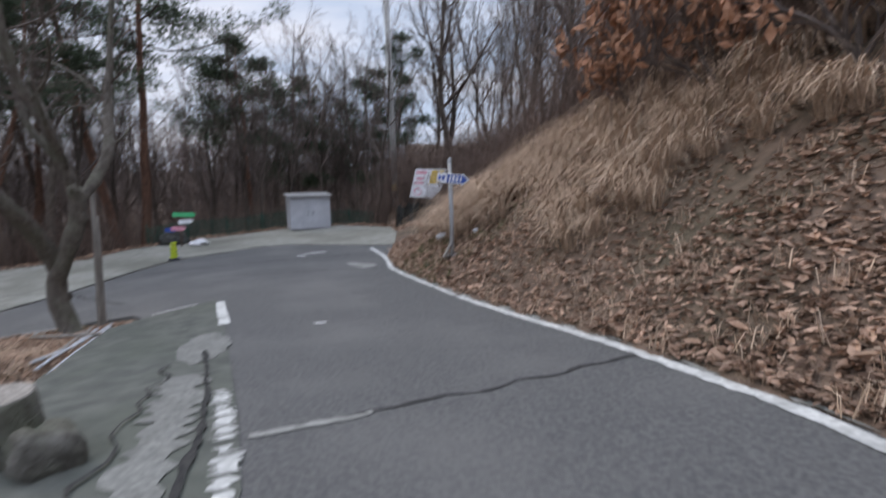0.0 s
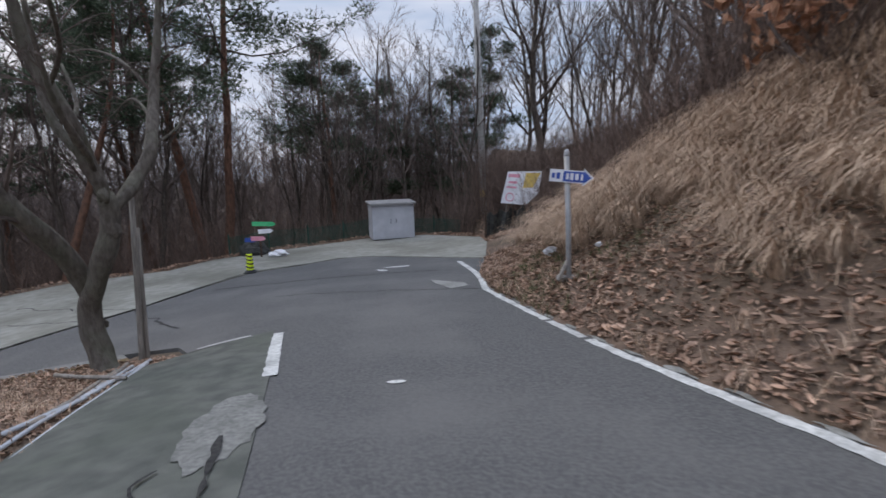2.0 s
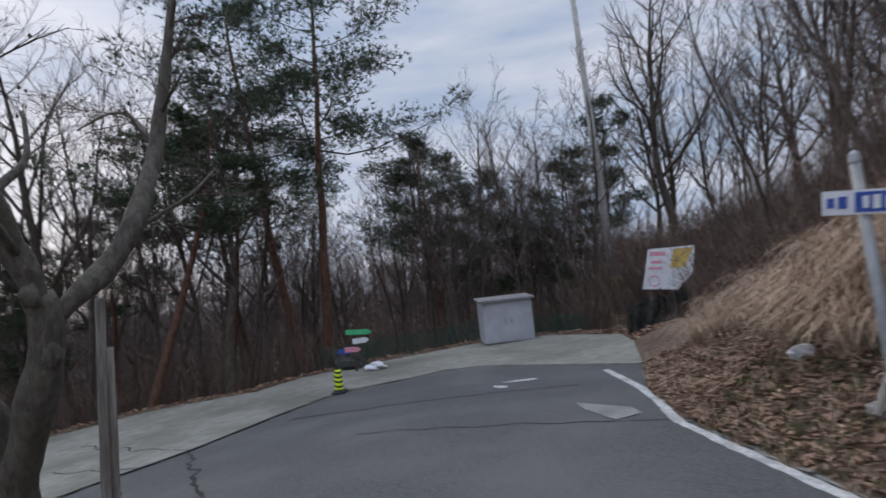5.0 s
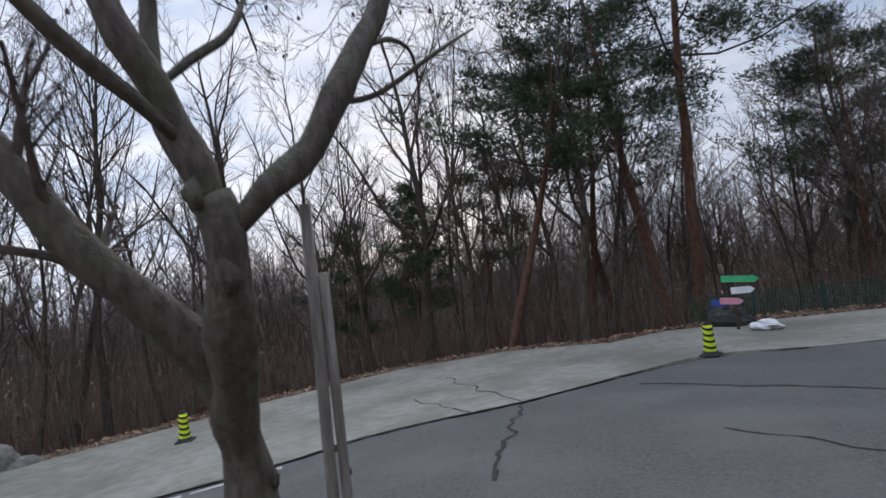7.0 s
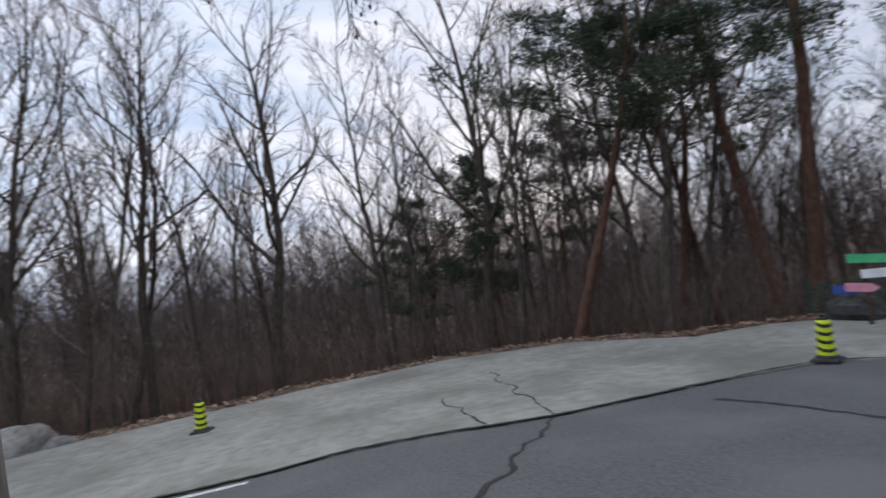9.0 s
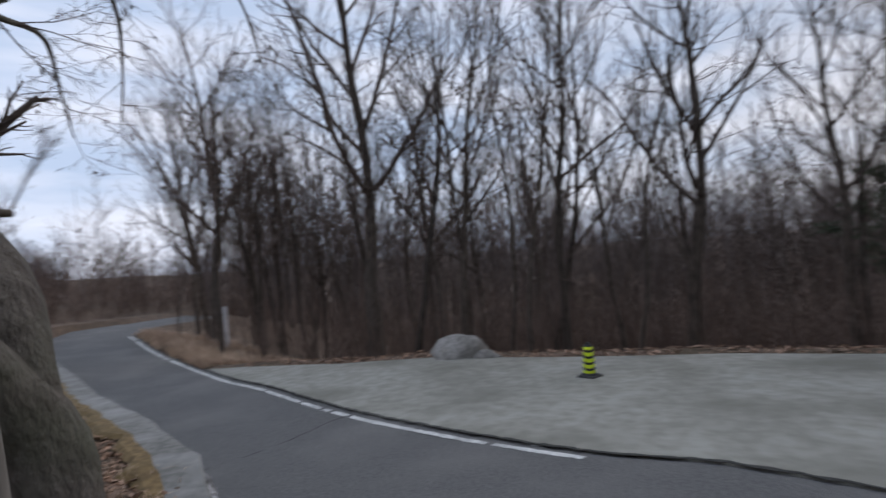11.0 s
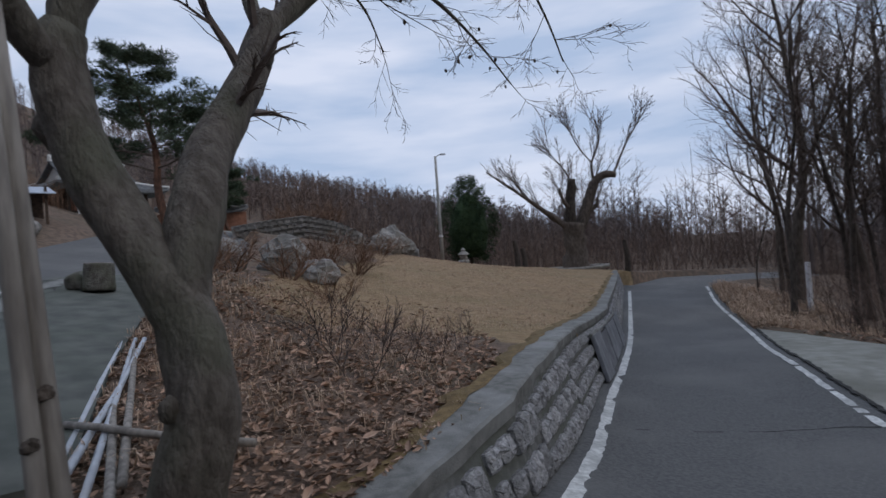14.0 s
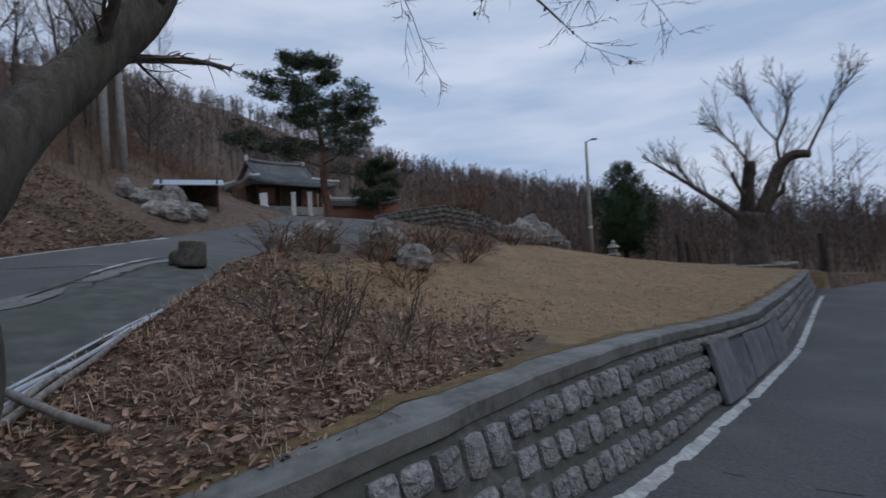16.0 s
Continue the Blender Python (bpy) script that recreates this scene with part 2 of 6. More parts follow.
# ---- mesh helpers ----
class Geo:
    """Vertices and faces gathered for one mesh."""

    def __init__(self):
        self.v, self.f = [], []

    def add(self, verts, faces):
        k = len(self.v)
        self.v.extend([tuple(p) for p in verts])
        self.f.extend([tuple(i + k for i in q) for q in faces])
        return self

    def box(self, m, sx, sy, sz, bevel=0.0):
        """A block with its base on m's origin; bevel chamfers its upright and top edges."""
        hx, hy, b = sx / 2, sy / 2, bevel
        if b:
            def ring(ix, z):
                x, y = hx - ix, hy - ix
                return [(x - b, -y, z), (x, -y + b, z), (x, y - b, z), (x - b, y, z), (-x + b, y, z), (-x, y - b, z), (-x, -y + b, z), (-x + b, -y, z)]
            rings = [ring(0, 0), ring(0, sz - b), ring(b, sz)]
            vs = [m @ Vector(p) for q in rings for p in q]
            fs = [(8 * k + i, 8 * k + (i + 1) % 8, 8 * k + 8 + (i + 1) % 8, 8 * k + 8 + i) for k in range(2) for i in range(8)]
            return self.add(vs, fs + [tuple(range(7, -1, -1)), tuple(range(16, 24))])
        vs = [m @ Vector((x, y, z)) for z in (0, sz) for x, y in ((-hx, -hy), (hx, -hy), (hx, hy), (-hx, hy))]
        return self.add(vs, [(3, 2, 1, 0), (4, 5, 6, 7), (0, 1, 5, 4), (1, 2, 6, 5), (2, 3, 7, 6), (3, 0, 4, 7)])

    def tube(self, pts, radii, sides=6, cap=True, wob=0.0):
        pts = [Vector(p) for p in pts]
        n = len(pts)
        d0 = (pts[1] - pts[0]).normalized()
        up = Vector((0, 0, 1)) if abs(d0.z) < 0.9 else Vector((1, 0, 0))
        a = d0.cross(up).normalized()
        vs = []
        for i, p in enumerate(pts):
            d = (pts[min(i + 1, n - 1)] - pts[max(i - 1, 0)]).normalized()
            a = (a - d * a.dot(d)).normalized()
            b = d.cross(a)
            for s in range(sides):
                t = math.tau * s / sides
                r = radii[i] * (1 + (wob * noise.noise((p.x * 3 + math.cos(t), p.y * 3 + math.sin(t), p.z * 2.5)) if wob else 0))
                vs.append(p + (a * math.cos(t) + b * math.sin(t)) * r)
        fs = [(i * sides + s, i * sides + (s + 1) % sides, (i + 1) * sides + (s + 1) % sides, (i + 1) * sides + s) for i in range(n - 1) for s in range(sides)]
        if cap:
            fs += [tuple(range(sides - 1, -1, -1)), tuple(range((n - 1) * sides, n * sides))]
        return self.add(vs, fs)

    def stick(self, p, q, r0, r1):
        """A thin three-sided twig."""
        dx, dy, dz = q[0] - p[0], q[1] - p[1], q[2] - p[2]
        d = math.sqrt(dx * dx + dy * dy + dz * dz) + 1e-9
        dx, dy, dz = dx / d, dy / d, dz / d
        h = math.hypot(dx, dy)
        ax, ay = (-dy / h, dx / h) if h > 1e-4 else (1.0, 0.0)
        bx, by, bz = -dz * ay, dz * ax, dx * ay - dy * ax
        k = len(self.v)
        for o, r in ((p, r0), (q, r1)):
            for c, s in ((1, 0), (-0.5, 0.866), (-0.5, -0.866)):
                self.v.append((o[0] + (ax * c + bx * s) * r, o[1] + (ay * c + by * s) * r, o[2] + bz * s * r))
        self.f.extend(((k, k + 1, k + 4, k + 3), (k + 1, k + 2, k + 5, k + 4), (k + 2, k, k + 3, k + 5)))

    def lathe(self, m, profile, sides=16):
        """profile: (radius, z) pairs from below to above."""
        vs = [m @ Vector((r * math.cos(math.tau * s / sides), r * math.sin(math.tau * s / sides), z)) for r, z in profile for s in range(sides)]
        n = len(profile)
        fs = [(i * sides + s, i * sides + (s + 1) % sides, (i + 1) * sides + (s + 1) % sides, (i + 1) * sides + s) for i in range(n - 1) for s in range(sides)]
        return self.add(vs, fs + [tuple(range(sides - 1, -1, -1)), tuple(range((n - 1) * sides, n * sides))])

    def plate(self, m, outline, thick):
        """A flat outline in m's xz plane, of a thickness along y."""
        n = len(outline)
        vs = [m @ Vector((x, y, z)) for y in (-thick / 2, thick / 2) for x, z in outline]
        return self.add(vs, [tuple(range(n)), tuple(range(2 * n - 1, n - 1, -1))] + [(i, i + n, (i + 1) % n + n, (i + 1) % n) for i in range(n)])

    def blob(self, c, r, seed=0, rough=0.25, rings=9, sides=12):
        """A boulder-like lump."""
        vs, fs = [], []
        for i in range(rings + 1):
            th = math.pi * i / rings
            for s in range(sides):
                ph = math.tau * s / sides
                d = Vector((math.sin(th) * math.cos(ph), math.sin(th) * math.sin(ph), math.cos(th)))
                k = 1 + rough * noise.noise(d * 1.3 + Vector((seed * 7.1, seed * 3.3, 0))) * 1.6 + rough * 0.5 * noise.noise(d * 3.1 + Vector((seed, 0, 9)))
                vs.append((c[0] + d.x * r[0] * k, c[1] + d.y * r[1] * k, c[2] + d.z * r[2] * k))
        fs = [(i * sides + s, (i + 1) * sides + s, (i + 1) * sides + (s + 1) % sides, i * sides + (s + 1) % sides) for i in range(rings) for s in range(sides)]
        return self.add(vs, fs)

    def mesh(self, name, mat, smooth=False):
        me = bpy.data.meshes.new(name)
        me.from_pydata(self.v, [], self.f)
        me.materials.append(mat)
        if smooth:
            me.polygons.foreach_set("use_smooth", [True] * len(me.polygons))
        me.update()
        return me


def part(name, geo, mat, parent=None, label="", smooth=False):
    ob = new(name, geo if isinstance(geo, bpy.types.Mesh) else geo.mesh(name, mat, smooth))
    if parent:
        ob.parent = parent
        if parent.type == "EMPTY":
            ob.matrix_parent_inverse = parent.matrix_basis.inverted()
    return tagged(ob, label)


def thing(name, at, label, category, group="", kind=""):
    ob = new(name)
    ob.location = at
    ob.empty_display_size = 0.2
    return tagged(ob, label, category, group, kind)


I4 = Matrix.Identity(4)


# ---- the lie of the land ----
def spot_surface(spots):
    """A smooth surface through a few spot heights."""
    p = np.array(spots, float)
    k = len(p)

    def u(r2):
        return np.where(r2 > 1e-9, r2 * np.log(r2 + 1e-12), 0.0)

    a = np.zeros((k + 3, k + 3))
    a[:k, :k] = u(((p[:, None, :2] - p[None, :, :2]) ** 2).sum(-1)) + np.eye(k) * 4.0
    a[:k, k], a[:k, k + 1:] = 1, p[:, :2]
    a[k:, :k] = a[:k, k:].T
    w = np.linalg.solve(a, np.r_[p[:, 2], 0, 0, 0])

    def f(x, y):
        x, y = np.asarray(x, float), np.asarray(y, float)
        r2 = (x[..., None] - p[:, 0]) ** 2 + (y[..., None] - p[:, 1]) ** 2
        return u(r2) @ w[:k] + w[k] + w[k + 1] * x + w[k + 2] * y

    return f


road_z = spot_surface([(0, -12, 1.0), (4, -18, 2.1), (10, -26, 3.0), (5, -34, 3.0), (0, 0, 0), (-1.5, 6, -.66), (-1.8, 7.8, -.88), (2.4, 6.5, -.45), (-.9, 13.2, -1.28),
                       (-1.8, 19.4, -1.59), (-1, 28, -1.7), (-4.5, 10.6, -1.28), (-10, 19.7, -2.13), (-10.9, 15.1, -2.2), (-9.6, 11.3, -2.03), (-7.7, 12.5, -1.71),
                       (-17.3, 9.9, -2.9), (-15.2, 2.4, -2.9), (-11.8, 3, -2.95), (-14.1, -2.8, -3.17), (-19.4, -15.8, -3.13), (-22.5, -13.4, -3.05), (-6, 13, -1.5),
                       (-30, -24, -3.3), (-3.2, 3.6, -.45), (-5, 7.5, -1.05), (-20.5, 13, -3.0), (-15, 25, -2.3), (-9.5, 8, -2.36), (-10.5, 5.5, -2.7), (-13, 8, -2.68)])
lawn_z = spot_surface([(-6.1, 9.0, -1.4), (-6.7, 9.6, -1.6), (-7.3, 8.5, -1.42), (-8.0, 8.3, -1.46), (-6.3, 2.1, -1.03), (-10.5, 2.9, -1.76), (-3.9, 1.5, -.55),
                       (-3.2, -3, .15), (-5, -8.6, .2), (-10.7, -18.7, -1.0), (-19.5, -19, -2.1), (-12.8, -3, -2.1), (-16.3, -11, -2.17), (-5.3, 6, -1.2), (0, -18, 1.6),
                       (-7.2, -30.7, -.7), (0, -32, 1.8), (-9.7, 5.2, -1.58), (-4.6, 4.2, -.85)])

RIGHT_EDGE = [(8, -18), (4.2, -9), (2.9, -2), (2.35, 2.9), (2.1, 4.1), (1.6, 6), (0.42, 9.3), (-0.35, 11.5), (-0.92, 13.1), (-1.25, 14), (-1.7, 16.2), (-1.75, 19.2)]
SEAM = [(-6.1, 21.6), (-7.4, 21.6), (-8.45, 20.65), (-9.97, 19.7), (-10.44, 17.8), (-10.78, 15.1), (-11.4, 13.6), (-11.87, 12.3), (-12, 11), (-12.88, 8.7), (-14.3, 5.4),
        (-15.87, 1.4), (-18, -3.0), (-20.4, -8.8), (-23, -14.2), (-26, -17.5), (-34, -20)]
INNER = [(-34, -24.5), (-24, -21.5), (-20.3, -18), (-19.2, -15.4), (-15.3, -5.7), (-13.45, -1.2), (-12.15, 1.7), (-11.35, 3.35), (-10.75, 4.75), (-9.9, 6.8), (-9.15, 8.44), (-8.5, 9.8), (-6.1, 10.35), (-5.6, 9.85)]
LEFT_LINE = [(-4.0, 9.4), (-3.35, 8.07), (-2.4, 5.9), (-1.57, 4.0), (-1.13, 2.9), (-0.9, 1.5)]
APRON_EDGE = [(-5.55, 9.75), (-6.0, 9.25), (-5.6, 8.3), (-5.05, 7.0), (-4.55, 5.6), (-4.0, 4.0), (-3.55, 2.2), (-3.2, -3), (-1.8, -9), (1.2, -17)]
CONC_OUT = [(-18.3, -1.5), (-18.4, 2.4), (-19.5, 4.9), (-19.8, 8.5), (-20.4, 12.7), (-20.0, 17), (-17.7, 20), (-14.2, 21.3), (-13.6, 23), (-11.9, 24.4), (-9.6, 26.2), (-7.9, 27.6), (-5.2, 27.6), (-2.4, 25.4), (-2.0, 23.6)]
WALL = [(-7.25, 10.5), (-8.9, 8.4), (-9.62, 6.85), (-10.45, 4.85), (-11.05, 3.4), (-11.85, 1.7), (-13.15, -1.2), (-15.0, -5.8), (-18.9, -15.5), (-19.9, -18.2)]
WALL_TOP = [-1.66, -1.43, -1.45, -1.58, -1.71, -1.85, -2.05, -2.14, -2.15, -2.1]
YARD = [(1.2, -17), (2.6, -23), (1, -31), (9, -42), (27, -37), (19, -22), (8, -18)]
PAVED = [
    RIGHT_EDGE[::-1] + [(1.2, -17)] + APRON_EDGE[-2:-4:-1] + LEFT_LINE[::-1] + [(-4.66, 10.8), (-5.6, 9.85), (-6.1, 10.35)] + WALL + INNER[2::-1] + SEAM[::-1],
    [(-4.66, 10.8)] + LEFT_LINE + APRON_EDGE[-3::-1],
    SEAM[:13] + CONC_OUT + [(-1.75, 19.2)],
    YARD,
]
WEDGE = INNER[2:3] + WALL[::-1] + INNER[-2:] + APRON_EDGE + YARD[1:3] + [(0, -60), (-60, -90), (-60, -40)]
EAST = RIGHT_EDGE + [(-2.0, 23.6), (-2.4, 25.4), (-3.0, 30), (-4, 60), (-30, 500), (700, 500), (700, -500), (60, -300), (9, -42), (27, -37), (19, -22)]


def inside(poly, x, y):
    p = np.array(poly, float)
    q = np.roll(p, -1, 0)
    res = np.zeros(x.shape, bool)
    for (x1, y1), (x2, y2) in zip(p, q):
        if y1 != y2:
            res ^= ((y1 > y) != (y2 > y)) & (x < (x2 - x1) * (y - y1) / (y2 - y1) + x1)
    return res


def nearest(poly, x, y, closed=True):
    """The distance to an outline and the nearest point on it."""
    p = np.array(poly, float)
    best, bx, by = np.full(x.shape, 1e9), np.zeros(x.shape), np.zeros(x.shape)
    for k in range(len(p) - (0 if closed else 1)):
        a, b = p[k], p[(k + 1) % len(p)]
        d = b - a
        t = np.clip(((x - a[0]) * d[0] + (y - a[1]) * d[1]) / max(d @ d, 1e-9), 0, 1)
        qx, qy = a[0] + t * d[0], a[1] + t * d[1]
        r = np.hypot(x - qx, y - qy)
        m = r < best
        best, bx, by = np.where(m, r, best), np.where(m, qx, bx), np.where(m, qy, by)
    return best, bx, by


def rough_noise(x, y, s, a):
    return a * (np.sin(x * s + 1.3 * np.sin(y * s * 0.7)) * np.cos(y * s * 1.1 + 0.9 * np.sin(x * s * 0.6)))


def land_z(x, y):
    """Height of the ground sheet."""
    x, y = np.atleast_1d(np.asarray(x, float)), np.atleast_1d(np.asarray(y, float))
    shape = x.shape
    x, y = x.ravel(), y.ravel()
    on = np.zeros(x.shape, bool)
    d, ex, ey = np.full(x.shape, 1e9), np.zeros(x.shape), np.zeros(x.shape)
    for poly in PAVED:
        on |= inside(poly, x, y)
        r, qx, qy = nearest(poly, x, y)
        m = r < d
        d, ex, ey = np.where(m, r, d), np.where(m, qx, ex), np.where(m, qy, ey)
    edge = road_z(ex, ey)
    east, wedge = inside(EAST, x, y) & ~on, inside(WEDGE, x, y) & ~on
    ang = np.degrees(np.arctan2(-(x + 6), y - 4)) % 360
    lift = np.interp(ang, [0, 140, 163, 180, 200, 225, 300, 320, 335, 350, 360], [0.0, 0.03, 0.11, 0.23, 0.33, 0.46, 0.42, 0.28, 0.12, 0.05, 0.0])
    steep = np.interp(y, [-60, -16, -4, 2, 12, 16, 20, 26, 34], [0.35, 0.35, 0.5, 0.8, 0.8, 0.6, 0.38, 0.2, 0.12])
    bank = steep * np.minimum(d, 4.5) + np.clip(d - 4.5, 0, 110) * np.maximum(lift, 0.06 * (d > 4.5))
    zeast = edge + bank + rough_noise(x, y, 1.1, 0.10) * np.clip(d, 0, 1) + rough_noise(x, y, 0.13, 1.2) * np.clip((d - 8) / 20, 0, 1)
    fall = np.minimum(0.28 * np.maximum(d - 0.5, 0), 9.0)
    zwest = edge + 0.06 * np.exp(-((d - 0.5) / 0.4) ** 2) - fall + rough_noise(x, y, 0.9, 0.07) * np.clip(d, 0, 1)
    rr = np.hypot(x + 6, y - 4)
    zwest = zwest + np.clip(rr - 45, 0, 110) * lift * 1.0
    zl = lawn_z(np.clip(x, -22, 6), np.clip(y, -34, 12))
    dl = np.maximum(np.hypot(x - np.clip(x, -22, 6), y - np.clip(y, -34, 12)), 0)
    zl = zl - 0.05 * np.minimum(dl, 30) + np.clip(rr - 48, 0, 110) * lift * 1.2 + rough_noise(x, y, 1.6, 0.03)
    da, ax_, ay_ = nearest(APRON_EDGE, x, y, False)
    crest = road_z(ax_, ay_) - 0.06 + np.interp(ay_, [-6, 1, 5.4, 6.8, 8], [0.1, 0.34, 0.42, 0.18, 0.0]) * np.clip(da / 0.45, 0, 1)
    near_a = np.exp(-(np.maximum(da - 0.5, 0) / 1.5) ** 2) * np.clip((9.3 - y) / 1.2, 0, 1)
    zl = zl * (1 - near_a) + np.maximum(crest, zl) * near_a
    zl = np.where(nearest(WALL, x, y, False)[0] < 0.3, road_z(x, y) - 0.1, zl)
    reach = np.interp(ang, [140, 158, 167, 172, 181, 189, 197, 202, 217, 223, 230, 240, 260], [-0.02, -0.01, 0.033, 0.09, 0.117, 0.166, 0.216, 0.26, 0.38, 0.4, 0.44, 0.43, 0.4])
    zfar = -1.5 + reach * np.clip(rr - 30, 0, 125) + rough_noise(x, y, 0.05, 1.5)
    blend = np.clip((rr - 42) / 24, 0, 1) * np.clip((ang - 140) / 8, 0, 1) * np.clip((265 - ang) / 20, 0, 1)
    blend = blend * blend * (3 - 2 * blend)
    zeast, zwest, zl = [q * (1 - blend) + zfar * blend for q in (zeast, zwest, zl)]
    z = np.where(on, road_z(x, y) - 0.07, np.where(wedge, zl, np.where(east, zeast, zwest)))
    return z.reshape(shape)


def ground_at(x, y):
    return float(land_z([x], [y])[0])


def paved_at(x, y):
    return float(road_z(np.array([x]), np.array([y]))[0])


def spaced(lo, hi, step, far):
    mid = list(np.arange(lo, hi + 1e-6, step))
    out, a, b, s = [], lo, hi, step
    while a > -far or b < far:
        s *= 1.22
        a, b = a - s, b + s
        out += [v for v in (a, b)]
    return np.array(sorted(mid + out))


gx, gy = spaced(-24.5, 7.5, 0.27, 600), spaced(-22, 31, 0.27, 600)
X, Y = np.meshgrid(gx, gy)
Z = land_z(X, Y)
nx, ny = len(gx), len(gy)
verts = np.stack([X.ravel(), Y.ravel(), Z.ravel()], 1)
ii = (np.arange(ny - 1)[:, None] * nx + np.arange(nx - 1)).ravel()
quads = np.stack([ii, ii + 1, ii + nx + 1, ii + nx], 1)
cx, cy = verts[quads].mean(1)[:, 0], verts[quads].mean(1)[:, 1]
in_lawn = inside(WEDGE, cx, cy)
lawn_part = in_lawn & (cy < 5.6 - 0.25 * (cx + 10) + np.sin(cx * 1.7) * 0.5) & (cx < -5.6 + 0.12 * cy + np.sin(cy * 1.3) * 0.3) & (cy > -21) & (cx > -20.5)
far_part = (np.hypot(cx + 5, cy - 6) > 26) & ~lawn_part
me = bpy.data.meshes.new("ground")
me.from_pydata(verts.tolist(), [], quads.tolist())
for key in ("soil", "lawn", "forest_floor"):
    me.materials.append(M[key])
me.polygons.foreach_set("material_index", np.where(lawn_part, 1, np.where(far_part, 2, 0)).astype(np.int32))
me.polygons.foreach_set("use_smooth", [True] * len(me.polygons))
tagged(new("ground", me), "brown leaf-strewn soil bank, dry lawn and wooded hillside", "ground", kind="structure")


def draped(name, outline, mat, lift, step, label, category, kind="structure", depth=0.12):
    """A paved sheet that follows the road surface within an outline, with a skirt."""
    bm = bmesh.new()
    p = [Vector((*q, 0)) for q in outline]
    bm.faces.new([bm.verts.new(q) for q in p])
    lo = [min(q[k] for q in outline) for k in (0, 1)]
    hi = [max(q[k] for q in outline) for k in (0, 1)]
    for k in (0, 1):
        normal = Vector((1, 0, 0)) if k == 0 else Vector((0, 1, 0))
        for v in np.arange(math.floor(lo[k]), hi[k], step):
            co = Vector((v, 0, 0)) if k == 0 else Vector((0, v, 0))
            bmesh.ops.bisect_plane(bm, geom=bm.verts[:] + bm.edges[:] + bm.faces[:], plane_co=co, plane_no=normal)
    zs = road_z(np.array([v.co.x for v in bm.verts]), np.array([v.co.y for v in bm.verts]))
    for v, z in zip(bm.verts, zs):
        v.co.z = z + lift
    rim = [e for e in bm.edges if e.is_boundary]
    got = bmesh.ops.extrude_edge_only(bm, edges=rim)
    for v in [g for g in got["geom"] if isinstance(g, bmesh.types.BMVert)]:
        v.co.z -= depth
    bmesh.ops.recalc_face_normals(bm, faces=bm.faces[:])
    if sum(f.normal.z for f in bm.faces) < 0:
        bmesh.ops.reverse_faces(bm, faces=bm.faces[:])
    m = bpy.data.meshes.new(name)
    bm.to_mesh(m)
    bm.free()
    m.materials.append(mat)
    return tagged(new(name, m), label, category, kind=kind)


road = draped("road", PAVED[0], M["asphalt"], 0.0, 0.8, "worn grey asphalt hairpin road on a hillside", "road")
pavement_1 = draped("pavement_1", PAVED[1], M["apron_concrete"], 0.012, 0.8, "dark mossy concrete strip beside the road", "pavement")
pavement_2 = draped("pavement_2", PAVED[2], M["old_concrete"], 0.03, 0.8, "pale concrete lay-by outside the bend", "pavement")
pavement_3 = draped("pavement_3", YARD, M["old_concrete"], 0.01, 1.5, "pale concrete yard before the tiled house", "pavement")


def smooth_line(pts, step=0.25):
    p = [np.array(q, float) for q in pts]
    p = [2 * p[0] - p[1]] + p + [2 * p[-1] - p[-2]]
    out = []
    for k in range(1, len(p) - 2):
        n = max(2, int(np.linalg.norm(p[k + 1] - p[k]) / step))
        for i in range(n):
            t = i / n
            out.append(0.5 * (2 * p[k] + (p[k + 1] - p[k - 1]) * t + (2 * p[k - 1] - 5 * p[k] + 4 * p[k + 1] - p[k + 2]) * t * t + (3 * p[k] - p[k - 1] - 3 * p[k + 1] + p[k + 2]) * t ** 3))
    return out + [p[-2]]


def stripe(name, pts, width, mat, lift, label, category, ragged=0.0, step=0.12, height=None, gaps=0.0, kind="structure"):
    """A painted line or seam that lies on the road, with ragged edges."""
    line = smooth_line(pts, step)
    g, rng, prev = Geo(), random.Random(len(pts) * 13 + int(width * 1000)), None
    for k in range(len(line)):
        a, b = line[max(k - 1, 0)], line[min(k + 1, len(line) - 1)]
        d = (b - a) / max(np.linalg.norm(b - a), 1e-6)
        n = np.array((-d[1], d[0]))
        w1, w2 = width / 2 * (1 + ragged * rng.uniform(-1, 1)), width / 2 * (1 + ragged * rng.uniform(-1, 1))
        pair = []
        for s, w in ((1, w1), (-1, w2)):
            q = line[k] + n * s * w
            pair.append((q[0], q[1], (paved_at(*q) if height is None else height(*q)) + lift))
        if prev and rng.random() >= gaps:
            g.add([prev[0], prev[1], pair[1], pair[0]], [(0, 1, 2, 3)])
        prev = pair
    return tagged(part(name, g, mat), label, category, kind=kind)


def jagged(a, b, n, amp, seed):
    rng = random.Random(seed)
    a, b = Vector(a), Vector(b)
    nrm = Vector((-(b - a).y, (b - a).x)).normalized()
    return [tuple(a.lerp(b, i / n) + nrm * (rng.uniform(-amp, amp) if 0 < i < n else 0)) for i in range(n + 1)]


def inset(line, d):
    out = []
    for k in range(len(line)):
        a, b = Vector(line[max(k - 1, 0)]), Vector(line[min(k + 1, len(line) - 1)])
        t = (b - a).normalized()
        out.append((line[k][0] - t.y * d, line[k][1] + t.x * d))
    return out


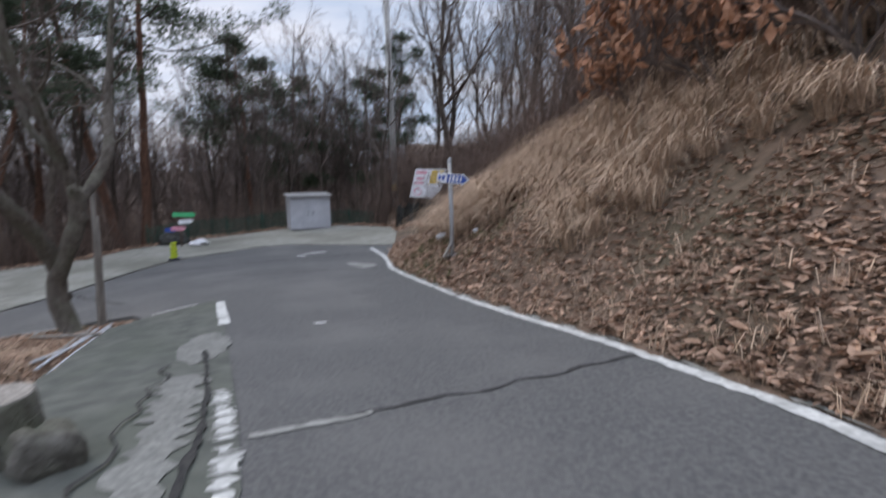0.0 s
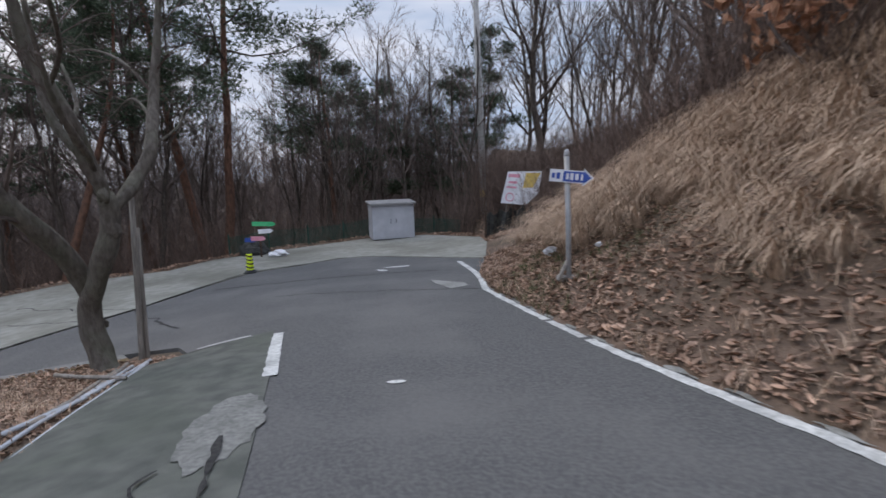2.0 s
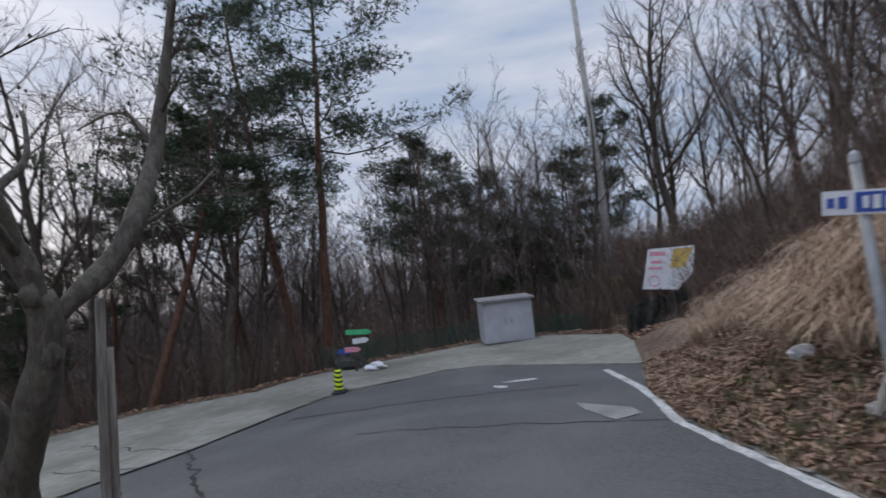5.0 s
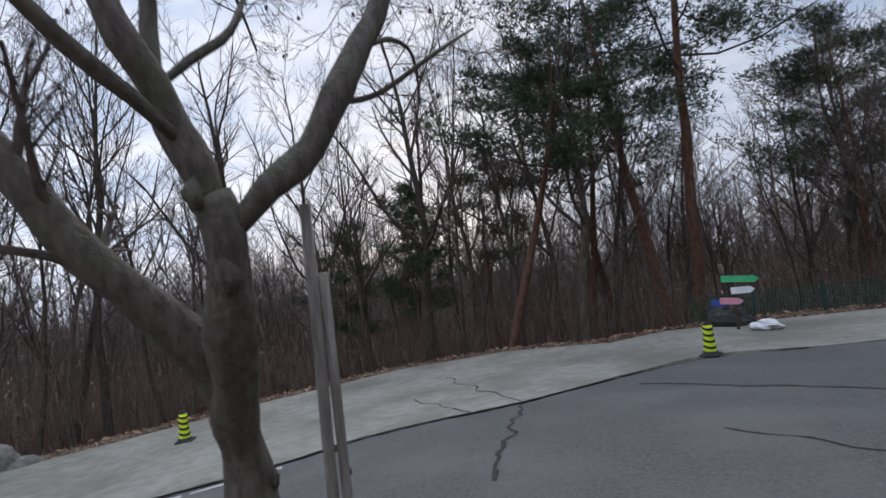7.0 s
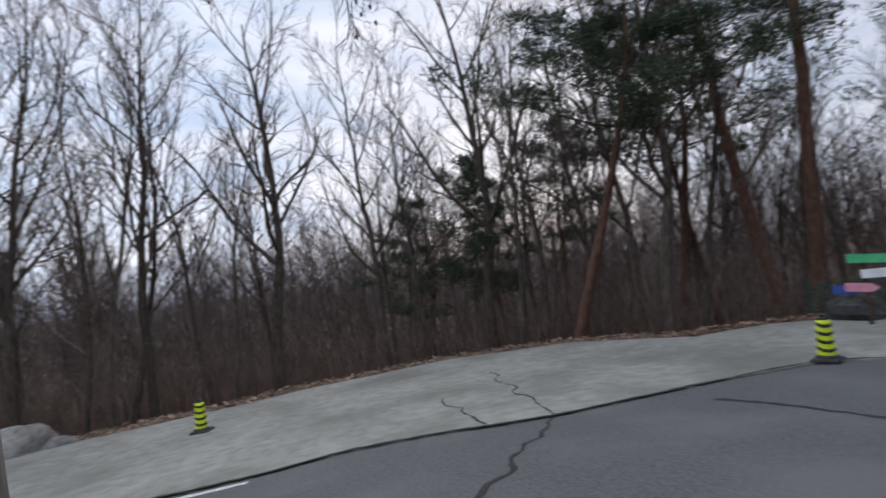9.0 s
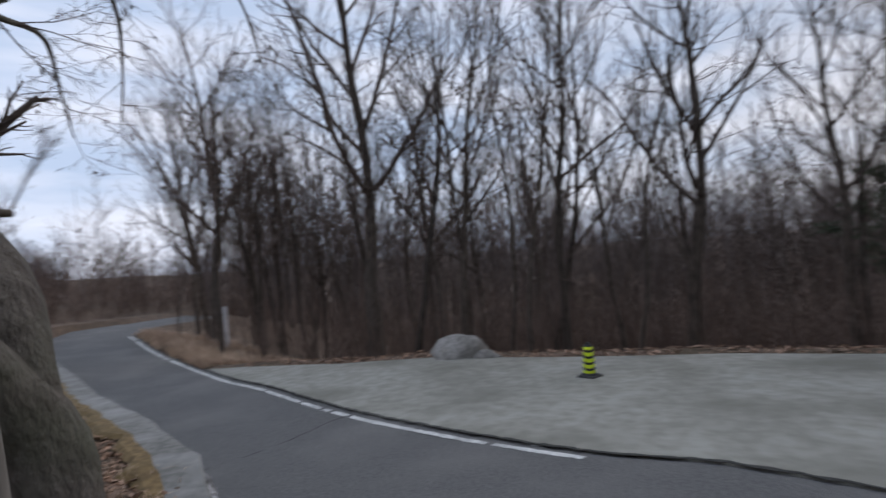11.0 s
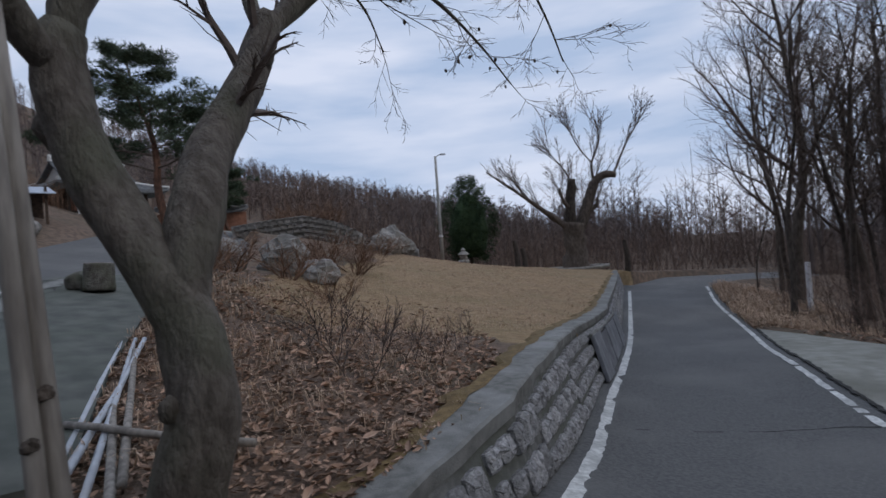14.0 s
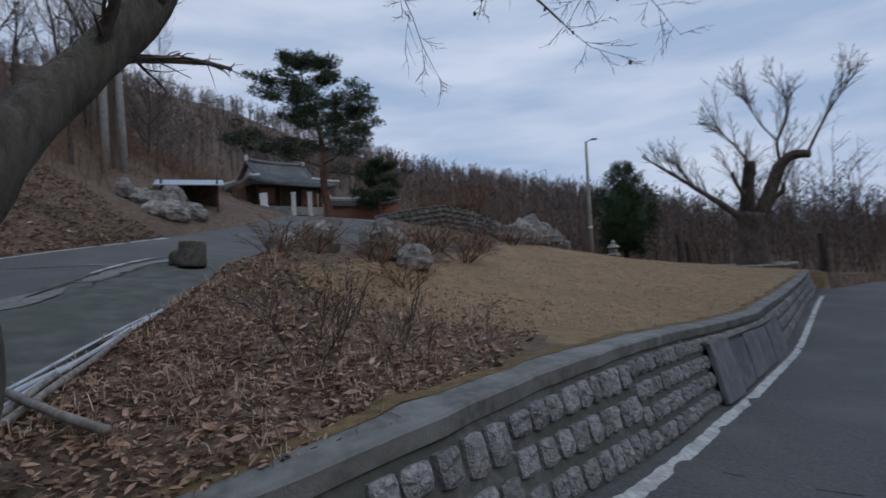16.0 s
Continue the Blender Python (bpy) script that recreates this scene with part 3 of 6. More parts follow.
LW = "road_marking"
stripe(LW, inset(RIGHT_EDGE[2:10], 0.12), 0.13, M["white_paint"], 0.008, "worn white edge line on asphalt", "road line", 0.25, gaps=0.03)
stripe(LW, [(-1.35, 13.9), (-1.75, 16.2), (-2.55, 18.9)], 0.15, M["white_paint"], 0.008, "white edge line curving at the road end", "road line", 0.15)
stripe(LW, [(-3.35, 8.1), (-3.9, 9.3), (-4.45, 10.55)], 0.17, M["white_paint"], 0.016, "white painted dash between road and concrete", "road line", 0.15)
stripe(LW, [(-1.1, 2.6), (-1.5, 3.6), (-2.0, 4.7)], 0.13, M["white_paint"], 0.018, "flaking white line on broken concrete", "road line", 0.8, 0.035, gaps=0.35)
stripe(LW, inset(INNER[3:12], -0.02), 0.14, M["white_paint"], 0.008, "white edge line along the stone wall", "road line", 0.15, gaps=0.02)
stripe(LW, inset(SEAM[8:15], 0.24), 0.12, M["white_paint"], 0.008, "pale edge line beside the concrete kerb", "road line", 0.3, gaps=0.05)
stripe(LW, [(-5.5, 9.95), (-5.2, 10.25), (-4.9, 10.5)], 0.07, M["white_paint"], 0.02, "short pale line at the concrete edge", "road line", 0.3)
stripe("kerb", inset(RIGHT_EDGE[2:10], -0.1), 0.26, M["patch_concrete"], 0.012, "weathered concrete edging at the foot of the bank", "kerb", 0.25)
stripe("road_seam", SEAM[2:14], 0.07, M["crack"], 0.036, "dark open seam between asphalt and concrete", "seam", 0.9)
stripe("road_crack", jagged((-1.0, 3.75), (1.78, 4.9), 14, 0.06, 3), 0.045, M["crack"], 0.006, "jagged dark crack across the asphalt", "crack", 0.9)
stripe("road_crack", jagged((-1.35, 3.62), (-0.55, 3.9), 6, 0.03, 4), 0.07, M["patch_concrete"], 0.009, "pale mortar filling along a crack", "crack", 0.6)
stripe("road_crack", jagged((-7.2, 11.9), (-10.75, 15.05), 16, 0.09, 5), 0.05, M["crack"], 0.005, "thin dark crack in the asphalt", "crack", 0.8)
stripe("road_crack", jagged((-9.6, 16.9), (-3.0, 17.3), 16, 0.08, 6), 0.07, M["crack"], 0.005, "long dark tar crack in the asphalt", "crack", 0.8)
stripe("road_crack", jagged((-6.4, 14.4), (-1.4, 14.1), 12, 0.07, 8), 0.04, M["crack"], 0.005, "thin dark crack in the asphalt", "crack", 0.8)
stripe("road_crack", jagged((-10.75, 15.1), (-16, 16.5), 9, 0.12, 9), 0.04, M["crack"], 0.036, "branching crack in the concrete", "crack", 0.9)
stripe("road_crack", jagged((-11.2, 14.2), (-14.2, 14.6), 7, 0.12, 10), 0.035, M["crack"], 0.036, "branching crack in the concrete", "crack", 0.9)
stripe("road_crack", jagged((-10.2, 5.7), (-14.0, 6.0), 12, 0.05, 11), 0.03, M["crack"], 0.005, "fine crack across the asphalt", "crack", 0.8)


def patch(name, outline, mat, lift, label, category):
    g = Geo()
    c = (sum(p[0] for p in outline) / len(outline), sum(p[1] for p in outline) / len(outline))
    vs = [(x, y, paved_at(x, y) + lift) for x, y in [c] + list(outline)]
    n = len(outline)
    g.add(vs, [(0, 1 + i, 1 + (i + 1) % n) for i in range(n)])
    return tagged(part(name, g, mat), label, category, kind="structure")


def ragged_ring(cx, cy, rx, ry, rot, seed, n=22, amp=0.18):
    rng = random.Random(seed)
    c, s = math.cos(rot), math.sin(rot)
    out = []
    for i in range(n):
        t, k = math.tau * i / n, 1 + rng.uniform(-amp, amp)
        x, y = rx * math.cos(t) * k, ry * math.sin(t) * k
        out.append((cx + c * x - s * y, cy + s * x + c * y))
    return out


patch("road_patch", [(-2.85, 15.55), (-1.95, 14.95), (-1.8, 14.55), (-2.15, 14.2), (-2.65, 15.0)], M["patch_concrete"], 0.012, "pale concrete patch in the asphalt", "road patch")
patch("road_patch", ragged_ring(-4.4, 18.5, 0.4, 0.12, 0.1, 3), M["white_paint"], 0.012, "pale paint scrap on the asphalt", "road patch")
patch("road_patch", ragged_ring(-4.75, 17.9, 0.3, 0.1, 2.4, 4), M["white_paint"], 0.012, "pale paint scrap on the asphalt", "road patch")
patch("road_patch", ragged_ring(-3.0, 6.6, 0.85, 0.3, 1.9, 5, 40, 0.1), M["broken"], 0.02, "pale broken concrete repair", "road patch")
patch("road_patch", ragged_ring(-1.85, 7.85, 0.1, 0.06, 0.1, 6, 10), M["white_paint"], 0.012, "small white scrap on the asphalt", "road patch")
stripe("broken_concrete", [(-1.5, 1.9), (-1.72, 2.8), (-1.95, 3.6), (-2.25, 4.4), (-2.6, 5.3)], 0.36, M["broken"], 0.02, "broken pale concrete strip along the road edge", "concrete strip", 0.55, 0.1)
stripe("road_crack", [(-1.25, 2.2), (-1.55, 3.1), (-1.75, 3.8), (-2.3, 5.1), (-2.9, 6.4)], 0.045, M["crack"], 0.03, "crumbling dark gap beside the concrete", "crack", 0.9)
stripe("road_crack", jagged((-1.8, 2.2), (-3.0, 5.8), 16, 0.1, 14), 0.025, M["crack"], 0.03, "crumbling dark gap beside the concrete", "crack", 0.9)


# ---- retaining wall ----
def along(line, s):
    """The place at s metres along a line, and its direction."""
    for k in range(len(line) - 1):
        a, b = Vector(line[k]), Vector(line[k + 1])
        d = (b - a).length
        if s <= d or k == len(line) - 2:
            return a.lerp(b, s / d), (b - a).normalized(), k, s / d
        s -= d


WALL_LEN = sum((Vector(WALL[k + 1]) - Vector(WALL[k])).length for k in range(len(WALL) - 1))
BATTER = 0.28


def wall_frame(s):
    p, t, k, f = along(WALL, s)
    top = WALL_TOP[k] + (WALL_TOP[k + 1] - WALL_TOP[k]) * f
    inward = Vector((-t.y, t.x))
    foot = paved_at(p.x - inward.x * 0.1, p.y - inward.y * 0.1)
    return p, t, inward, top, foot


wall_1 = thing("wall_1", (*WALL[0], paved_at(*WALL[0])), "battered grey rubble-stone retaining wall with a concrete coping", "wall", kind="structure")
core, cope, mossy = Geo(), Geo(), Geo()
prev = None
for k in range(int(WALL_LEN / 0.3) + 1):
    p, t, n, top, foot = wall_frame(k * 0.3)
    h = top - foot
    face0, face1 = p, p + n * (BATTER * h)
    wob = 0.012 * math.sin(k * 2.3) + 0.01 * math.sin(k * 0.9)
    sec = [(*face0, foot - 0.3), (*face0, foot), (*face1, top - 0.1), (*(face1 + n * 0.5), top - 0.1), (*(face1 + n * 0.5), foot - 0.3)]
    c0, c1 = face1 - n * (0.04 + wob), face1 + n * (0.36 + 2 * wob)
    cop = [(*c0, top - 0.13), (*(c0 - n * 0.005), top - 0.02), (*(c0 + n * 0.02), top), (*(c1 - n * 0.02), top + 0.01), (*c1, top - 0.03), (*c1, top - 0.2)]
    mos = [(*(c1 - n * 0.1), top + 0.012 + wob * 0.3), (*(c1 + n * (0.03 + wob * 3)), top + 0.022), (*(c1 + n * (0.1 + wob * 4)), top - 0.02)]
    if prev:
        for g, a, b, closed in ((core, prev[0], sec, True), (cope, prev[1], cop, False), (mossy, prev[2], mos, False)):
            m = len(a)
            g.add(a + b, [(i, (i + 1) % m, m + (i + 1) % m, m + i) for i in range(m if closed else m - 1)])
    else:
        cope.add(cop, [tuple(range(6))])
    prev = (sec, cop, mos)
part("wall_core", core, M["mortar"], wall_1)
part("coping", cope, M["coping"], wall_1, "weathered concrete coping with pale patches")
part("moss_strip", mossy, M["moss"], wall_1, "orange-brown moss along the coping")


def stone_mesh(seed):
    """A rough-faced squared stone, about one unit wide and high, its face to -y."""
    g, rng = Geo(), random.Random(seed)
    n = 12
    ring = []
    for i in range(n):
        t = math.tau * (i + 0.5) / n
        c, s = math.cos(t), math.sin(t)
        k = 0.5 / (abs(c) ** 5 + abs(s) ** 5) ** 0.2 * rng.uniform(0.93, 1.03)
        ring.append((c * k, s * k))
    vs = [(x, 0.08, z) for x, z in ring] + [(x * 0.96, -0.012, z * 0.96) for x, z in ring] + [(x * 0.6 + rng.uniform(-.07, .07), -rng.uniform(0.02, 0.055), z * 0.6 + rng.uniform(-.07, .07)) for x, z in ring]
    vs.append((rng.uniform(-.1, .1), -rng.uniform(0.03, 0.06), rng.uniform(-.1, .1)))
    fs = [(a * n + i, a * n + (i + 1) % n, (a + 1) * n + (i + 1) % n, (a + 1) * n + i) for a in (0, 1) for i in range(n)] + [(2 * n + i, 2 * n + (i + 1) % n, 3 * n) for i in range(n)]
    return g.add(vs, fs).mesh("stone", M["wall_stone"])


# ---- trees ----
def branch(g, rng, p, d, length, r, level, top, spec, tips=None):
    """A limb with its forks; thin ends have three sides."""
    seg = max(2, int(length / spec["seg"][min(level, len(spec["seg"]) - 1)]))
    pts, rad = [p], [r]
    q, e = Vector(p), Vector(d).normalized()
    for i in range(seg):
        w = spec["wander"][min(level, len(spec["wander"]) - 1)]
        e = (e + Vector((rng.uniform(-w, w), rng.uniform(-w, w), rng.uniform(-w, w) + spec["lift"][min(level, len(spec["lift"]) - 1)]))).normalized()
        q = q + e * (length / seg)
        pts.append(q.copy())
        rad.append(r * (1 - (1 - spec["taper"]) * (i + 1) / seg))
    g.tube(pts, rad, 8 if r > 0.09 else 5 if r > 0.03 else 3, level == 0, 0.25 if r > 0.06 else 0)
    if tips is not None and level >= spec["tip_level"]:
        tips.append((pts[-1], e))
    if level >= top:
        return
    n = spec["kids"][level]
    for k in range(n):
        f = spec["start"][level] + (1 - spec["start"][level]) * (k + rng.random()) / n
        i = min(int(f * seg), seg - 1)
        at = pts[i].lerp(pts[i + 1], f * seg - i)
        along_d = (pts[i + 1] - pts[i]).normalized()
        az = rng.uniform(0, math.tau)
        side = Vector((math.cos(az), math.sin(az), 0))
        side = (side - along_d * side.dot(along_d)).normalized()
        spread = spec["spread"][level] * rng.uniform(0.7, 1.3)
        out = along_d * math.cos(spread) + side * math.sin(spread)
        branch(g, rng, at, out, length * spec["ratio"][level] * rng.uniform(0.6, 1.15) * (1.15 - 0.55 * f), max(rad[i] * spec["thin"] * rng.uniform(0.7, 1), spec["least"]), level + 1, top, spec, tips)


BARE = dict(seg=[0.7, 0.45, 0.3, 0.25], wander=[0.10, 0.16, 0.2, 0.25], lift=[0.05, 0.10, 0.08, 0.05], taper=0.35, kids=[15, 8, 6], start=[0.3, 0.2, 0.15], spread=[0.75, 0.7, 0.6],
            ratio=[0.4, 0.5, 0.55], thin=0.6, least=0.0085, tip_level=3)


def bare_tree_meshes(seed, height, r, spec):
    rng = random.Random(seed)
    trunk, crown = Geo(), Geo()
    pts, rad, p, d = [Vector((0, 0, -0.3))], [r * 1.35], Vector((0, 0, 0)), Vector((rng.uniform(-.08, .08), rng.uniform(-.08, .08), 1))
    pts.append(p.copy())
    rad.append(r * 1.15)
    n = 12
    for i in range(n):
        d = (d + Vector((rng.uniform(-.13, .13), rng.uniform(-.13, .13), 0.12))).normalized()
        p = p + d * height / n
        pts.append(p.copy())
        rad.append(r * (1 - 0.88 * (i + 1) / n))
    trunk.tube(pts, rad, 8, True, 0.2)
    for k in range(spec["kids"][0]):
        f = spec["start"][0] + (1 - spec["start"][0]) * (k + rng.random()) / spec["kids"][0]
        i = min(int(f * n), n - 1)
        at, dd = pts[i + 1].lerp(pts[i + 2], f * n - i), (pts[i + 2] - pts[i + 1]).normalized()
        az = k * 2.4 + rng.uniform(-.5, .5)
        sp = spec["spread"][0] * rng.uniform(0.7, 1.3)
        out = dd * math.cos(sp) + Vector((math.cos(az), math.sin(az), 0)) * math.sin(sp)
        branch(crown, rng, at, out, height * spec["ratio"][0] * (1.1 - 0.65 * f) * rng.uniform(0.8, 1.2), max(rad[i + 1] * 0.55, 0.015), 1, 3, spec)
    return trunk.mesh("trunk", M["dark_bark"], True), crown.mesh("crown", M["twig"])


def tree_from(meshes, name, label, category, group=""):
    ob = thing(name, (0, 0, 0), label, category, group)
    for nm, me_ in zip(("trunk", "crown"), meshes):
        part(nm, me_, None, ob)
    return ob


def ellipsoid_tuft(g, rng, c, r, n, size):
    """A clump of needles: short blades in bursts."""
    for _ in range(n):
        v = Vector((rng.gauss(0, 1), rng.gauss(0, 1), rng.gauss(0, 1))).normalized() * rng.uniform(0.35, 1.0)
        at = Vector((c[0] + v.x * r[0], c[1] + v.y * r[1], c[2] + v.z * r[2]))
        for _ in range(5):
            d = (v + Vector((rng.uniform(-1, 1), rng.uniform(-1, 1), rng.uniform(-0.4, 1.2)))).normalized() * size * rng.uniform(0.6, 1.3)
            w = d.cross(Vector((rng.uniform(-1, 1), rng.uniform(-1, 1), rng.uniform(-1, 1)))).normalized() * size * 0.085
            k = len(g.v)
            g.v.extend([tuple(at - w), tuple(at + w), tuple(at + d)])
            g.f.append((k, k + 1, k + 2))


def pine_meshes(seed, height, r, clear, bark, dense=1.0, lean=0.1, wide=0.3, limbs=13):
    rng = random.Random(seed)
    trunk, limb, crown = Geo(), Geo(), Geo()
    pts, rad, p, d = [Vector((0, 0, -0.3)), Vector((0, 0, 0))], [r * 1.3, r * 1.1], Vector((0, 0, 0)), Vector((rng.uniform(-lean, lean), rng.uniform(-lean, lean), 1))
    n = 14
    for i in range(n):
        d = (d + Vector((rng.uniform(-lean, lean), rng.uniform(-lean, lean), 0.18))).normalized()
        p = p + d * height / n
        pts.append(p.copy())
        rad.append(r * (1 - 0.8 * (i + 1) / n))
    trunk.tube(pts, rad, 9, True, 0.2)
    k = 0
    f = clear
    while f < 1.0:
        i = min(int(f * n), n - 1)
        at = pts[i + 1].lerp(pts[i + 2], f * n - i)
        az = k * 2.4 + rng.uniform(-.6, .6)
        ln = height * wide * (1.25 - 0.85 * (f - clear) / (1 - clear)) * rng.uniform(0.6, 1.15)
        e = Vector((math.cos(az), math.sin(az), rng.uniform(-0.05, 0.3)))
        q, path, rr = at.copy(), [at.copy()], [max(rad[i + 1] * 0.35, 0.02)]
        m = 5
        for j in range(m):
            e = (e + Vector((rng.uniform(-.25, .25), rng.uniform(-.25, .25), rng.uniform(-.15, .25)))).normalized()
            q = q + e * ln / m
            path.append(q.copy())
            rr.append(rr[0] * (1 - 0.8 * (j + 1) / m))
            if j >= 1:
                for _ in range(2 if j < 3 else 3):
                    off = Vector((rng.uniform(-.5, .5), rng.uniform(-.5, .5), rng.uniform(-.05, .25))) * ln * 0.38
                    s = rng.uniform(0.35, 0.8) * (height / 9) ** 0.5
                    ellipsoid_tuft(crown, rng, q + off, (s, s * rng.uniform(0.7, 1), s * rng.uniform(0.35, 0.6)), int(44 * dense * s / 0.55), 0.2)
                    limb.tube([q, q + off * 0.9], [rr[-1] * 0.7 + 0.004, 0.004], 3, False)
        limb.tube(path, rr, 5, False)
        f += (1 - clear) / limbs * rng.uniform(0.5, 1.5)
        k += 1
    ellipsoid_tuft(crown, rng, pts[-1], (0.6, 0.6, 0.35), int(60 * dense), 0.17)
    return trunk.mesh("trunk", bark, True), limb.mesh("branchwork", M["dark_bark"]), crown.mesh("crown", M["needles"])


def pine(meshes, name, label, category, group=""):
    ob = thing(name, (0, 0, 0), label, category, group)
    for nm, me_ in zip(("trunk", "branchwork", "crown"), meshes):
        part(nm, me_, None, ob)
    return ob


# maple at the tip of the wedge, with its forked grey trunk
maple = thing("maple_tree", (-6.7, 9.58, -1.85), "bare grey forked maple tree leaning over the road", "tree")
g = Geo()
FORK, CROTCH, SPLIT = (-6.93, 9.6, -0.42), (-6.33, 9.57, 0.92), (-7.1, 8.42, 1.46)
line = smooth_line([(-6.6, 9.52, -2.15), (-6.7, 9.58, -1.85), (-6.89, 9.65, -1.4), (-6.99, 9.68, -0.95), (-6.97, 9.64, -0.6), (-6.85, 9.6, -0.36), (-6.71, 9.59, -0.12),
                    (-6.57, 9.58, 0.12), (-6.46, 9.58, 0.37), (-6.37, 9.57, 0.64), CROTCH, (-6.33, 9.52, 1.06)], 0.1)
g.tube(line, [0.125 + 0.075 * (1 - i / len(line)) + 0.09 * max(0, 1 - i / 6) for i in range(len(line))], 14, True, 0.3)
part("trunk", g, M["bark"], maple, smooth=True)
MAPLE_LIMBS = [
    ([(-6.96, 9.67, -0.6), (-6.93, 9.57, -0.24), (-6.93, 9.44, 0.05), (-6.91, 9.19, 0.38), (-6.95, 8.9, 0.69), (-7.03, 8.65, 1.04), SPLIT, (-7.14, 8.34, 1.6)], 0.16, 0.35),
    ([(-6.35, 9.58, 0.8), (-6.27, 9.86, 1.09), (-6.29, 10.16, 1.34), (-6.19, 10.32, 1.64), (-6.3, 10.6, 2.1), (-6.42, 10.88, 2.6), (-6.4, 11.1, 3.6), (-6.3, 11.3, 5.0)], 0.115, 0.7),
    ([(-6.34, 9.57, 0.85), (-6.35, 9.46, 1.22), (-6.4, 9.36, 1.5), (-6.38, 9.26, 1.76), (-6.35, 9.13, 2.0), (-6.5, 9.0, 2.45), (-6.6, 8.8, 3.1), (-6.5, 8.6, 4.6)], 0.125, 0.68),
    ([(-6.39, 9.37, 1.46), (-6.55, 9.28, 1.75), (-6.85, 9.3, 2.2), (-7.0, 9.35, 3.0), (-7.1, 9.4, 4.4)], 0.075, 0.7),
    ([(-6.6, 9.28, 1.8), (-6.75, 9.55, 2.1), (-6.9, 9.85, 2.4), (-7.3, 10.1, 3.0)], 0.05, 0.7),
    ([(-6.37, 9.42, 1.35), (-6.2, 9.15, 1.6), (-6.1, 8.85, 1.85), (-6.0, 8.5, 2.3), (-5.8, 8.1, 3.2)], 0.06, 0.7),
    ([SPLIT, (-7.28, 8.12, 1.8), (-7.5, 7.97, 2.07), (-7.83, 7.92, 2.38), (-8.24, 7.85, 3.0), (-8.4, 7.8, 3.9), (-8.5, 7.7, 5.0)], 0.1, 0.7),
    ([(-7.09, 8.4, 1.5), (-6.95, 8.12, 1.83), (-6.85, 7.82, 2.13), (-6.85, 7.6, 2.7), (-7.0, 7.4, 3.7), (-7.1, 7.2, 5.0)], 0.07, 0.7),
    ([(-6.85, 7.82, 2.13), (-7.05, 7.6, 2.2), (-7.15, 7.45, 2.4), (-7.05, 7.3, 2.6)], 0.03, 0.85),
    ([(-6.19, 10.32, 1.64), (-6.4, 10.75, 1.8), (-6.3, 11.2, 2.1), (-6.5, 11.8, 2.5)], 0.03, 0.72),
    ([(-7.5, 7.97, 2.07), (-7.9, 7.6, 2.2), (-8.4, 7.2, 2.3), (-9.0, 6.3, 2.15), (-9.5, 5.6, 1.85)], 0.03, 0.72),
    ([(-8.24, 7.85, 3.0), (-8.7, 7.5, 3.0), (-9.3, 6.9, 2.9), (-9.9, 6.0, 2.55), (-10.3, 5.3, 2.2)], 0.03, 0.72),
    ([(-6.85, 7.6, 2.7), (-7.2, 7.2, 2.75), (-7.7, 6.6, 2.55), (-7.9, 5.9, 2.25)], 0.026, 0.72),
    ([(-8.3, 7.82, 3.3), (-9.2, 7.8, 3.5), (-10.4, 7.5, 3.4), (-11.5, 6.8, 3.0)], 0.03, 0.72),
    ([(-6.3, 10.6, 2.1), (-6.9, 11.2, 2.5), (-7.6, 11.8, 2.7), (-8.4, 12.3, 2.5)], 0.03, 0.72),
    ([(-6.42, 10.88, 2.6), (-7.2, 11.3, 3.2), (-8.2, 11.8, 3.6), (-9.4, 12.2, 3.7)], 0.033, 0.72),
    ([(-6.5, 9.0, 2.45), (-5.9, 8.6, 2.8), (-5.4, 8.0, 3.2), (-5.0, 7.3, 3.9)], 0.04, 0.72),
    ([(-7.0, 9.35, 3.0), (-7.6, 9.8, 3.4), (-8.4, 10.2, 3.6), (-9.6, 10.7, 3.5)], 0.033, 0.72),
]
TWIGGY = dict(seg=[0.3, 0.25, 0.2, 0.15], wander=[0.2, 0.24, 0.28, 0.3], lift=[0.02, 0.0, -0.02, -0.03], taper=0.35, kids=[7, 6, 5], start=[0.15, 0.15, 0.1], spread=[0.65, 0.65, 0.6],
              ratio=[0.5, 0.5, 0.5], thin=0.55, least=0.0035, tip_level=2)
rng = random.Random(5)
twigs, buds = Geo(), Geo()
for pts, r, thin_ in MAPLE_LIMBS:
    line = smooth_line(pts, 0.14)
    n = len(line)
    rad = [r * (1 - thin_ * i / n) * min(1.0, 0.6 + 0.14 * i) for i in range(n)]
    lg = Geo()
    lg.tube(line, rad, 10 if r > 0.05 else 6, True, 0.3)
    part("limb", lg, M["bark"], maple, smooth=True)
    tips = []
    for k in range(int(n / (2.3 if r < 0.04 else 3.6))):
        i = rng.randrange(int(n * (0.15 if r < 0.04 else 0.45)), n - 1)
        d = Vector(line[i + 1]) - Vector(line[i])
        d = (d.normalized() + Vector((rng.uniform(-1, 1), rng.uniform(-1, 1), rng.uniform(-.5, .7)))).normalized()
        branch(twigs, rng, Vector(line[i]), d, rng.uniform(0.5, 1.3), max(rad[i] * 0.3, 0.006), 1, 3, TWIGGY, tips)
    for at, e in tips:
        if rng.random() < 0.035:
            buds.blob(at, (0.018, 0.018, 0.025), rng.random() * 9, 0.3, 4, 5)
part("twig_spray", twigs, M["twig"], maple)
tagged(part("dried_seed", buds, M["dark_bark"], maple, "dark dried seed clusters"), kind="stuff")
